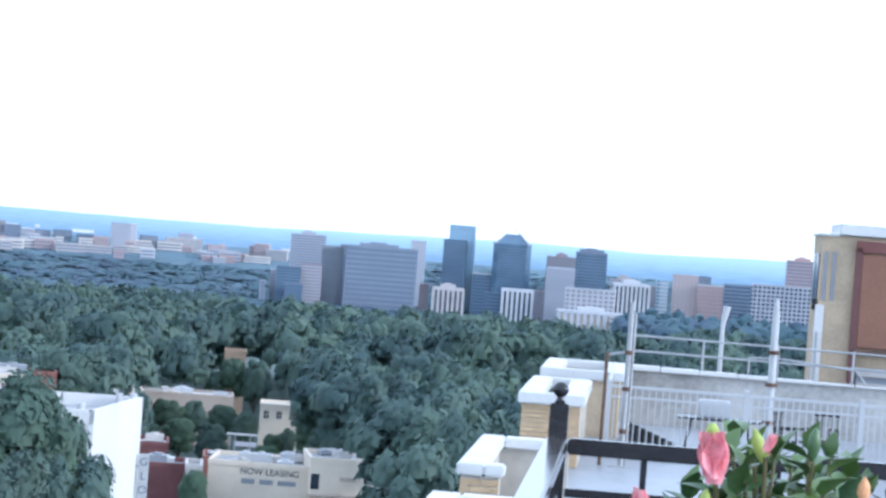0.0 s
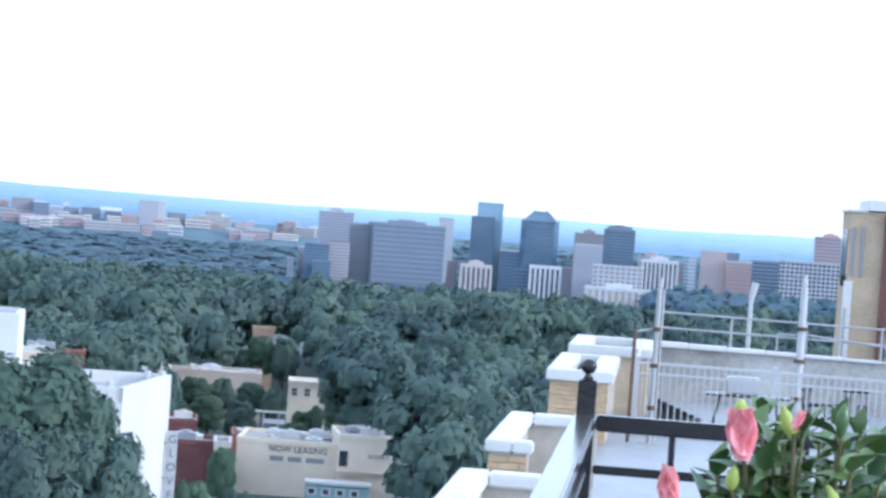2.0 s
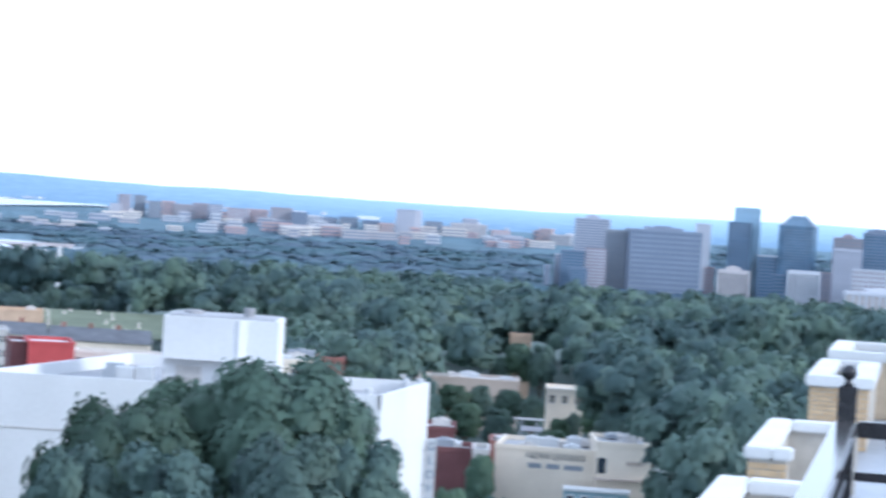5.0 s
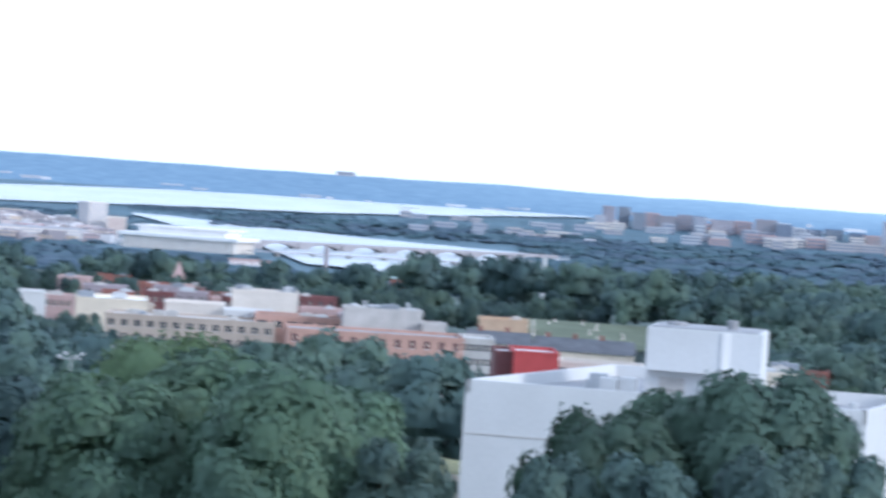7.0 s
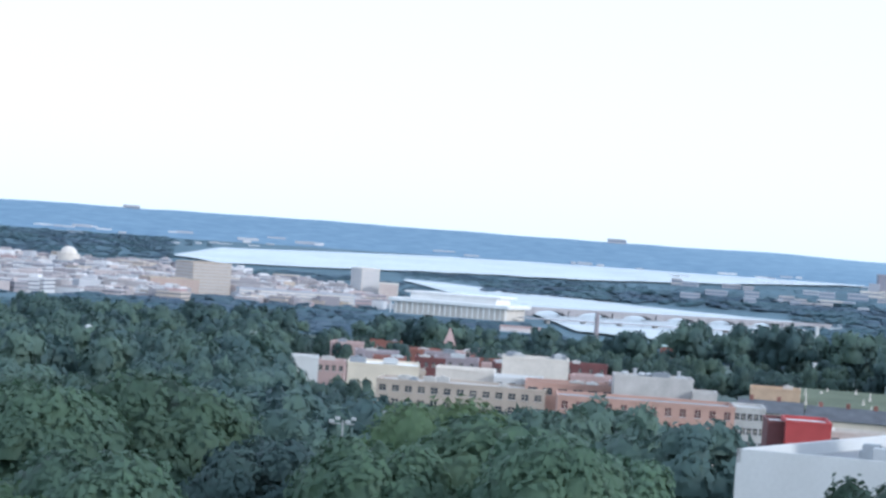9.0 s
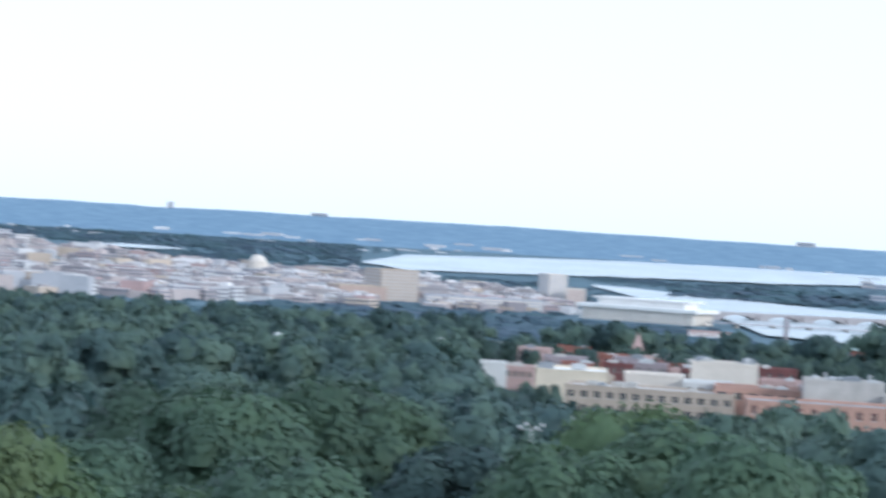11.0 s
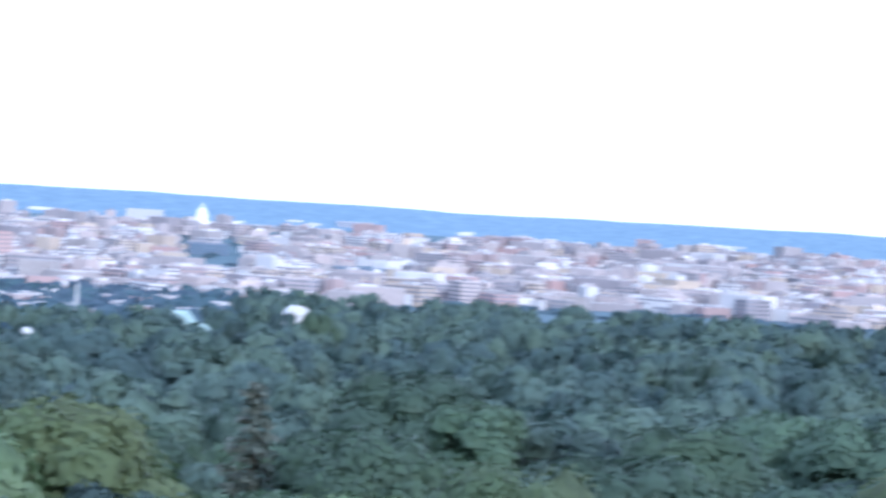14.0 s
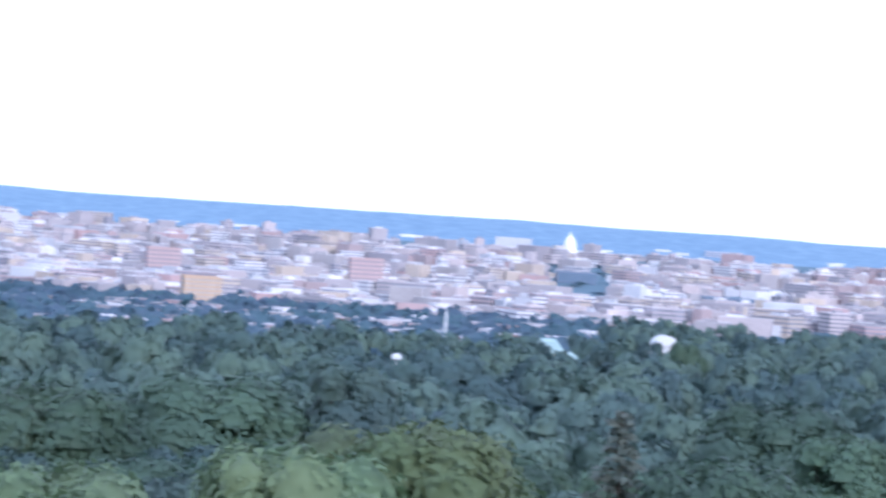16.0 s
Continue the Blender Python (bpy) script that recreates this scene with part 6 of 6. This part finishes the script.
def corner_block(label, y0, y1, leg, right):
    """An L of parapet: a leg along the facade and a short return, both with white caps."""
    t = thing("parapet_block", label, "parapet", ROOF_M, "white-capped parapet blocks")
    x0, zc, e = -1.8, CAP - 0.13, 0.05
    bm = B()
    box(bm, x0, x0 + leg, y0, y1, ROOF - 1.0, zc)
    box(bm, x0 + leg, right, y1 - 0.3, y1, ROOF - 1.0, zc)
    box(bm, x0 + leg, x0 + 0.42, y0, y0 + 0.25, ROOF - 1.0, zc)
    part("wall", bm, MORTAR, t)
    part("cap_stone", box(B(), x0 + leg + e, x0 + 0.42 + e, y0 - e, y0 + 0.25 + e, zc, CAP, 0.02), WHITE_CAP, t)
    part("cap_stone", box(B(), x0 - e, x0 + leg + e, y0 - e, y1 + e, zc, CAP, 0.02), WHITE_CAP, t)
    part("cap_stone", box(B(), x0 + leg + e, right + e, y1 - 0.3 - e, y1 + e, zc, CAP, 0.02), WHITE_CAP, t)
    brick_face(t, x0, x0 + 0.42, y0, zc - 1.3, zc)
    part("tray", box(B(), x0 + leg, right, y0, y1 - 0.3, ROOF - 0.2, ROOF + 0.35), MEMBRANE, t)
    return t


corner_block("white-capped buff brick parapet corner at the roof edge", 20.6, 25.4, 0.20, -0.75)
corner_block("white-capped buff brick parapet return beside the lower roof", 28.9, 33.4, 0.20, -0.75)
roof_block("white-capped brick parapet block near the fence", -1.8, -0.85, 43.4, 49.0, CAP + 0.02, wall=0.24)
roof_block("long white-capped parapet block behind the fence", -1.75, -0.3, 51.0, 55.5, CAP + 0.1, wall=0.26, bricks=False)


def far_parapet():
    t = thing("parapet_wall", "pale weathered parapet wall with a white coping", "parapet", ROOF_M)
    y = 56.0
    part("wall", box(B(), -0.3, 6.1, y, y + 0.35, ROOF, CAP - 0.05), mat("weathered_white_wall", (0.38, 0.37, 0.35), 0.85, vary=0.22, scale=0.9, fine=9), t)
    for k in range(8):
        bm = B()
        box(bm, -0.3 + k * 0.8, 0.49 + k * 0.8, y - 0.08, y + 0.43, CAP - 0.05, CAP + 0.06 - k * 0.012, 0.015)
        part("coping_stone", bm, WHITE_CAP, t)
    rail = thing("pipe_rail", "thin weathered steel pipe guard rail", "railing", ROOF_M)
    for z in (28.27, 27.95):
        part("rail", rod(B(), (-0.2, y + 0.2, z), (6.0, y + 0.2, z - 0.03), 0.022), STEEL, rail)
    for x in (-0.2, 1.35, 2.9, 4.45, 6.0):
        part("post", rod(B(), (x, y + 0.2, CAP), (x, y + 0.2, 28.29), 0.024), STEEL, rail)
    loop = thing("pipe_loop", "bent steel pipe loop on the parapet", "railing", ROOF_M)
    bm = B()
    for a, b in (((2.3, y, CAP), (2.3, y, 28.0)), ((2.3, y, 28.0), (3.0, y, 28.02)), ((3.0, y, 28.02), (4.5, y, 27.9)), ((4.5, y, 27.9), (4.75, y, CAP))):
        rod(bm, a, b, 0.02)
    part("pipe", bm, STEEL, loop)


far_parapet()


def masts():
    for x, y, top, r, lab in ((-0.15, 44.5, 29.18, 0.045, "tall galvanised antenna mast with clamps"), (2.5, 50.2, 29.08, 0.075, "stout white-painted steel mast")):
        t = thing("antenna_mast", lab, "mast", ROOF_M)
        part("pole", cyl(B(), x, y, ROOF, top, r, r * 0.9), STEEL if r < 0.06 else WHITE_METAL, t)
        part("base_plate", box(B(), x - 0.2, x + 0.2, y - 0.2, y + 0.2, ROOF, ROOF + 0.06), STEEL, t)
        bm = B()
        for z in (27.0, 27.7, 28.3):
            cyl(bm, x, y, z, z + 0.07, r * 1.5)
        part("clamp", bm, RUST, t)
        if r < 0.06:
            part("bracket", rod(B(), (x, y, 28.35), (x - 0.32, y, 28.28), 0.02), STEEL, t)
            part("side_pole", cyl(B(), x - 0.35, y, ROOF, 28.32, 0.03), RUST, t)
            part("side_pole", cyl(B(), x + 0.07, y + 0.05, ROOF, 29.0, 0.025), STEEL, t)
        else:
            part("dish", lathe(B(), [(0.02, 28.9), (0.05, 29.05), (0.05, 29.2), (0.01, 29.35)], 8, x, y), WHITE_METAL, t)
    t = thing("street_post", "slim pale post with a tilted head", "mast", ROOF_M)
    part("pole", cyl(B(), 1.75, 57.5, ROOF, 28.65, 0.05), WHITE_METAL, t)
    part("head", rod(B(), (1.75, 57.5, 28.6), (1.82, 57.5, 29.0), 0.05, 8, 0.08), WHITE_METAL, t)


masts()


def picket_fence():
    t = thing("picket_fence", "white metal picket fence across the roof", "fence", ROOF_M)
    y, z0, z1 = 46.0, ROOF + 0.12, 27.72
    x0, x1 = -0.45, 5.6
    part("top_rail", box(B(), x0, x1, y - 0.025, y + 0.025, z1 - 0.05, z1, 0.006), WHITE_METAL, t)
    part("middle_rail", box(B(), x0, x1, y - 0.02, y + 0.02, z1 - 0.22, z1 - 0.185, 0.005), WHITE_METAL, t)
    part("bottom_rail", box(B(), x0, x1, y - 0.02, y + 0.02, z0, z0 + 0.05, 0.005), WHITE_METAL, t)
    me = finish("picket", box(B(), -0.011, 0.011, -0.011, 0.011, z0, z1 - 0.02), WHITE_METAL)
    n = int((x1 - x0) / 0.115)
    for k in range(n + 1):
        part("picket", me, WHITE_METAL, t, m=Matrix.Translation((x0 + (x1 - x0) * k / n, y, 0)))
    post = finish("post", box(B(), -0.045, 0.045, -0.045, 0.045, ROOF, z1 + 0.08, 0.01), WHITE_METAL)
    for x in (x0, 1.9, 3.85, x1):
        part("post", post, WHITE_METAL, t, m=Matrix.Translation((x, y, 0)))
    s = thing("picket_fence", "white picket fence running back beside the parapet", "fence", ROOF_M)
    for z in (z1 - 0.05, z0):
        part("rail", box(B(), x0 - 0.02, x0 + 0.02, y, y + 9.5, z, z + 0.045), WHITE_METAL, s)
    for k in range(40):
        part("picket", me, WHITE_METAL, s, m=Matrix.Translation((x0, y + 0.2 + k * 0.235, 0)))


picket_fence()


def roof_furniture():
    t = thing("roof_table", "dark round-edged metal table on thin legs", "table", ROOF_M)
    x, y, h = 1.55, 48.8, ROOF + 0.72
    part("tabletop", box(B(), x - 0.75, x + 0.75, y - 0.45, y + 0.45, h - 0.03, h, 0.012), BLACK_METAL, t)
    for sx in (-1, 1):
        for sy in (-1, 1):
            part("leg", rod(B(), (x + sx * 0.6, y + sy * 0.35, ROOF + 0.05), (x + sx * 0.5, y + sy * 0.3, h - 0.02), 0.018), BLACK_METAL, t)
    p = solid("planter_box", box(B(), 1.15, 1.75, 48.6, 49.0, h, h + 0.32, 0.03), WHITE_METAL, "pale planter box on the table", "planter", ROOF_M)
    c = thing("patio_chair", "dark woven metal patio chair", "chair", Matrix.Identity(4), "patio chairs")
    part("seat", box(B(), -0.24, 0.24, -0.24, 0.24, 0.42, 0.46, 0.012), BLACK_METAL, c)
    for k in range(5):
        part("back_slat", box(B(), -0.207 + k * 0.1, -0.193 + k * 0.1, 0.215, 0.23, 0.46, 0.92, 0.003), BLACK_METAL, c)
    part("back_rail", box(B(), -0.25, 0.25, 0.2, 0.245, 0.9, 0.94, 0.008), BLACK_METAL, c)
    for sx in (-1, 1):
        part("armrest", box(B(), sx * 0.25 - 0.02, sx * 0.25 + 0.02, -0.2, 0.22, 0.64, 0.67, 0.006), BLACK_METAL, c)
        for sy in (-1, 1):
            part("leg", rod(B(), (sx * 0.24, sy * 0.22, 0.0), (sx * 0.24, sy * 0.2, 0.65), 0.014), BLACK_METAL, c)
    for cx, cy, a in ((2.75, 47.6, 70), (3.35, 48.2, 200)):
        copy_thing(c, ROOF_M @ Matrix.Translation((cx, cy, ROOF + 0.05)) @ Matrix.Rotation(radians(a), 4, "Z"))
    for o in (*c.children_recursive, c):
        bpy.data.objects.remove(o)
    # slatted lounger folded by the fence
    t = thing("deck_lounger", "dark slatted deck lounger lying by the fence", "lounger", ROOF_M @ Matrix.Translation((0.25, 46.9, ROOF + 0.05)) @ Matrix.Rotation(radians(20), 4, "Z"))
    part("frame", box(B(), -0.45, 0.45, -0.25, 0.25, 0.25, 0.29, 0.01), BLACK_METAL, t)
    for k in range(7):
        part("slat", box(B(), -0.42 + k * 0.13, -0.36 + k * 0.13, -0.24, 0.24, 0.30, 0.62 - k * 0.05, 0.005), BLACK_METAL, t)
    for sx in (-1, 1):
        part("leg", box(B(), sx * 0.4 - 0.02, sx * 0.4 + 0.02, -0.22, 0.22, 0, 0.26, 0.005), BLACK_METAL, t)


roof_furniture()


def stair_house():
    t = thing("stair_house", "buff brick stair house with a white roof edge and brown door", "building", ROOF_M)
    y0, y1, zt = 58.0, 60.8, 30.68
    x0, x1 = 3.75, 9.0
    part("wall", box(B(), x0, x1, y0, y1, ROOF, zt), BUFF_WALL, t)
    part("coping", box(B(), x0 + 0.35, x1 + 0.1, y0 - 0.1, y1 + 0.1, zt + 0.02, zt + 0.26, 0.02), WHITE_CAP, t, "white roof edge")
    part("coping", box(B(), x0 - 0.05, x0 + 0.36, y0 - 0.05, y1 + 0.05, zt - 0.02, zt + 0.04, 0.01), WHITE_CAP, t)
    for k in range(2):
        part("window", box(B(), x0 - 0.03, x0 + 0.05, y0 + 0.5 + k * 1.0, y0 + 1.1 + k * 1.0, zt - 1.5, zt - 0.4), GLASS_DARK, t)
        part("window", box(B(), x0 + 0.06 + k * 0.18, x0 + 0.13 + k * 0.18, y0 - 0.03, y0 + 0.05, zt - 1.4, zt - 0.35), STEEL_GREY, t)
    part("corner_strip", box(B(), x0 - 0.05, x0 + 0.13, y0 - 0.06, y0 + 0.1, ROOF, zt - 1.5), WHITE_CAP, t)
    d = part("door", box(B(), x0 + 0.85, x0 + 2.6, y0 - 0.10, y0 + 0.05, 28.32, 30.33, 0.02), BROWN_DOOR, t, "brown painted panel")
    part("frame", box(B(), x0 + 0.72, x0 + 0.86, y0 - 0.13, y0 + 0.05, 27.3, 30.45), mat("dark_red_frame", (0.12, 0.05, 0.045), 0.6), t)
    part("lintel", box(B(), x0 + 0.72, x0 + 2.8, y0 - 0.13, y0 + 0.05, 30.36, 30.6), mat("brown_lintel", (0.16, 0.06, 0.05), 0.6), t)
    part("sill", box(B(), x0 + 0.8, x0 + 2.8, y0 - 0.16, y0 + 0.05, 28.18, 28.30), RUST, t)
    w = part("shutter", box(B(), x0 + 0.9, x0 + 2.6, y0 - 0.06, y0 + 0.05, 26.9, 27.9), STEEL_GREY, t)
    for k in range(4):
        part("slat", box(B(), x0 + 0.92, x0 + 2.58, y0 - 0.12, y0 - 0.03, 27.0 + k * 0.24, 27.1 + k * 0.24), CONCRETE, w)
    part("wall_lamp", box(B(), x0 - 0.12, x0 + 0.0, y0 + 0.2, y0 + 0.35, 29.05, 29.3, 0.02), BLACK_METAL, t)
    part("conduit", rod(B(), (x0 + 0.02, y0 - 0.08, ROOF), (x0 + 0.02, y0 - 0.08, 28.6), 0.025), STEEL, t)
    part("aerial", rod(B(), (x0 + 1.6, y0 + 1, zt + 0.2), (x0 + 1.6, y0 + 1, zt + 1.0), 0.012), STEEL, t)


stair_house()


def deck_railing():
    z = 29.47
    x, y = -0.205, 7.50
    t = thing("deck_railing", "black painted iron railing with a ball finial corner post", "railing", ROOF_M)
    p = part("corner_post", box(B(), x - 0.026, x + 0.026, y - 0.026, y + 0.026, DECK, z + 0.095, 0.004), BLACK_METAL, t)
    ball = [(0.008, z + 0.092), (0.017, z + 0.098), (0.010, z + 0.106), (0.010, z + 0.112)]
    ball += [(0.0215 * math.cos(a) + 0.001, z + 0.132 + 0.0215 * math.sin(a)) for a in np.linspace(-1.15, 1.5, 10)]
    bm = lathe(B(), ball, 20, x, y)
    for f in bm.faces:
        f.smooth = True
    part("ball_finial", bm, BLACK_METAL, p)
    part("top_rail", box(B(), x + 0.03, 3.6, y - 0.025, y + 0.025, z - 0.045, z, 0.005), BLACK_METAL, t)
    part("top_rail", box(B(), x - 0.032, x + 0.03, -3.0, y - 0.03, z - 0.04, z, 0.005), mat("polished_dark_rail", (0.10, 0.09, 0.085), 0.16, 0.6, vary=0.2, scale=5, fine=40), t, "wet shiny flat rail")
    part("lower_rail", box(B(), x + 0.03, 3.6, y - 0.014, y + 0.014, z - 0.165, z - 0.14, 0.003), BLACK_METAL, t)
    part("lower_rail", box(B(), x - 0.014, x + 0.014, -3.0, y - 0.03, z - 0.165, z - 0.14, 0.003), BLACK_METAL, t)
    part("bottom_rail", box(B(), x + 0.03, 3.6, y - 0.014, y + 0.014, DECK + 0.08, DECK + 0.105, 0.003), BLACK_METAL, t)
    for k in range(10):
        bx = x + 0.245 + k * 0.37
        part("stub", box(B(), bx - 0.009, bx + 0.009, y - 0.009, y + 0.009, z - 0.15, z - 0.03), BLACK_METAL, t)
    bal = finish("baluster", box(B(), -0.007, 0.007, -0.007, 0.007, DECK + 0.1, z - 0.15), BLACK_METAL)
    for k in range(9):
        part("baluster", bal, None, t, m=Matrix.Translation((x + 0.43 + k * 0.37, y, 0)))
    for k in range(12):
        part("baluster", bal, None, t, m=Matrix.Translation((x, y - 0.4 - k * 0.8, 0)))


deck_railing()


LEAF_POT = mat("glossy_green_leaf", (0.048, 0.098, 0.034), 0.35, vary=0.3, scale=14, fine=90, rand="object", spread=0.75, other=(0.14, 0.21, 0.05))
PETAL = mat("pink_petal", (0.84, 0.27, 0.30), 0.55, vary=0.2, scale=25, fine=120, rand="object", spread=0.5, other=(0.88, 0.52, 0.50))
BUD = mat("green_bud", (0.30, 0.36, 0.07), 0.5, vary=0.2, scale=20, fine=90)
DRY = mat("dry_orange_bud", (0.60, 0.30, 0.14), 0.7, vary=0.2, scale=20, fine=90)
STEM = mat("green_brown_stem", (0.13, 0.12, 0.05), 0.7, vary=0.2, scale=10, fine=60)


def leaf_mesh(L, W, droop):
    bm = B()
    rows = []
    for j in range(7):
        f = j / 6
        w = W / 2 * math.sin(math.pi * min(0.98, f ** 0.8)) * (1 + (0.10 if j % 2 else -0.06))
        z = -droop * L * f * f
        rows.append([bm.verts.new((-w, L * f, z + w * 0.35)), bm.verts.new((0, L * f, z)), bm.verts.new((w, L * f, z + w * 0.35))])
    for a, b in zip(rows, rows[1:]):
        bm.faces.new((a[0], a[1], b[1], b[0]))
        bm.faces.new((a[1], a[2], b[2], b[1]))
    for f in bm.faces:
        f.smooth = True
    return finish("leaf", bm, LEAF_POT)


def petal_mesh(L, W, curl):
    bm = B()
    rows = []
    for j in range(8):
        f = j / 7
        w = W / 2 * (0.25 + 0.85 * math.sin(math.pi * min(0.86, f * 0.9)))
        row = []
        for i in range(5):
            u = i / 4 * 2 - 1
            a = u * 1.1
            row.append(bm.verts.new((w * math.sin(a), L * f, W * 0.28 * (1 - math.cos(a)) - curl * f * f * L + 0.002 * math.sin(9 * f + 5 * u))))
        rows.append(row)
    for a, b in zip(rows, rows[1:]):
        for i in range(4):
            bm.faces.new((a[i], a[i + 1], b[i + 1], b[i]))
    for f in bm.faces:
        f.smooth = True
    return finish("petal", bm, PETAL)


def potted_hibiscus():
    rng = random.Random(12)
    r = 4.3
    base = at(7.4, r, DECK)
    t = thing("potted_hibiscus", "leafy potted hibiscus with pink furled flowers and buds", "potted plant", Matrix.Translation(base) @ Matrix.Rotation(radians(-7.4), 4, "Z"))
    part("pot", lathe(B(), [(0.15, 0), (0.19, 0.30), (0.215, 0.30), (0.215, 0.36), (0.185, 0.36), (0.175, 0.31)], 24), mat("terracotta", (0.42, 0.18, 0.10), 0.85, vary=0.15, scale=6, fine=40), t)
    part("soil", cyl(B(), 0, 0, 0.28, 0.32, 0.174, n=20), BARK, t)
    inv = t.matrix_basis.inverted()

    def spot(az, el, rr=r):
        return inv @ at(az, rr, height(el, rr))

    leaves = [leaf_mesh(0.058, 0.036, 0.25), leaf_mesh(0.050, 0.038, 0.5), leaf_mesh(0.045, 0.028, 0.1), leaf_mesh(0.066, 0.042, 0.35)]
    # leafy shoots, each from the pot to its tip
    tips = [(6.45, -3.75), (6.9, -4.1), (7.35, -4.0), (8.05, -3.85), (8.5, -4.0), (8.9, -4.35), (5.6, -5.1), (6.1, -4.9), (6.6, -4.9), (7.2, -4.8), (7.8, -4.7), (8.4, -4.8), (9.0, -5.0), (5.4, -5.6), (6.4, -5.7), (7.4, -5.6), (8.6, -5.7), (9.4, -5.5), (6.25, -4.25), (7.7, -4.25), (9.9, -4.9), (10.3, -5.4), (6.75, -4.4), (7.1, -4.45), (8.2, -4.4), (8.7, -4.55), (6.0, -5.3), (7.0, -5.2), (8.0, -5.2), (9.3, -4.75), (5.9, -5.7), (6.9, -5.9), (7.9, -5.9), (9.0, -5.9)]
    for az, el in tips:
        tip = spot(az, el, r + rng.uniform(-0.22, 0.25))
        foot = Vector((rng.uniform(-0.06, 0.06), rng.uniform(-0.06, 0.06), 0.31))
        mid = foot.lerp(tip, 0.55) + Vector((tip.x * 0.12, tip.y * 0.1, 0.06))
        bm = B()
        rod(bm, foot, mid, 0.006, 6, 0.005)
        rod(bm, mid, tip, 0.005, 6, 0.003)
        part("stem", bm, STEM, t)
        way = (tip - mid).normalized()
        for k in range(27):
            f = 0.20 + 0.82 * (k / 26)
            p = mid.lerp(tip, min(1, f))
            yaw = k * 2.4 + rng.uniform(-0.5, 0.5)
            pitch = rng.uniform(-0.3, 0.75) + (0.7 if k > 22 else 0)
            m = Matrix.Translation(p) @ Matrix.Rotation(yaw, 4, "Z") @ Matrix.Rotation(pitch, 4, "X") @ Matrix.Rotation(rng.uniform(-0.4, 0.4), 4, "Y") @ Matrix.Scale(rng.uniform(0.8, 1.2), 4)
            part("leaf", rng.choice(leaves), None, t, m=m)
    # flowers: furled petals round an axis; start, end
    petals = [petal_mesh(0.078, 0.044, 0.10), petal_mesh(0.070, 0.040, 0.22)]
    for a, b, n, lab in (((6.0, -3.66), (6.07, -4.75), 6, "furled pink hibiscus flower hanging down"), ((4.62, -5.75), (4.55, -4.95), 7, "half open pink hibiscus flower"), ((7.15, -4.05), (7.32, -3.62), 3, "pink flower tip just opening")):
        p, q = spot(*a, r - 0.25), spot(*b, r - 0.25)
        s = (q - p).length / 0.076
        fl = part("flower", lathe(B(), [(0.004, -0.012), (0.010, -0.004), (0.012, 0.004), (0.006, 0.012)], 10), BUD, t, lab, m=Matrix.Translation(p) @ (q - p).to_track_quat("Z", "Y").to_matrix().to_4x4() @ Matrix.Scale(s, 4))
        for k in range(n):
            m = Matrix.Rotation(k * 6.283 / n, 4, "Z") @ Matrix.Translation((0, -0.012 if n > 5 else -0.007, 0)) @ Matrix.Rotation(radians(84 + rng.uniform(-6, 4)), 4, "X") @ Matrix.Rotation(rng.uniform(-0.3, 0.3), 4, "Y")
            part("petal", rng.choice(petals), None, fl, m=m)
        part("stem", rod(B(), p, Vector((p.x * 0.6, 0.0, p.z - 0.35)), 0.004, 6), STEM, t)
    for az, el, hgt, mt, lab in ((6.95, -3.75, 0.045, BUD, "yellow-green closed bud"), (8.15, -3.62, 0.040, LEAF_POT, "green closed bud"), (9.25, -4.52, 0.032, DRY, "withered orange bud"), (5.95, -5.05, 0.03, BUD, "small green bud"), (8.05, -5.35, 0.05, BUD, "yellow-green closed bud")):
        p = spot(az, el, r - 0.2)
        bud = lathe(B(), [(0.003, -hgt), (0.010, -hgt * 0.8), (0.016, -hgt * 0.4), (0.014, 0.0), (0.007, hgt * 0.3), (0.001, hgt * 0.45)], 10)
        for f in bud.faces:
            f.smooth = True
        part("bud", bud, mt, t, lab, m=Matrix.Translation(p) @ Matrix.Rotation(rng.uniform(-0.5, 0.5), 4, "Y") @ Matrix.Diagonal((0.65, 0.65, 0.9, 1)))
        part("stem", rod(B(), p + Vector((0, 0, -hgt * 0.9)), Vector((p.x * 0.7, 0.0, p.z - 0.3)), 0.0035, 6), STEM, t)


potted_hibiscus()
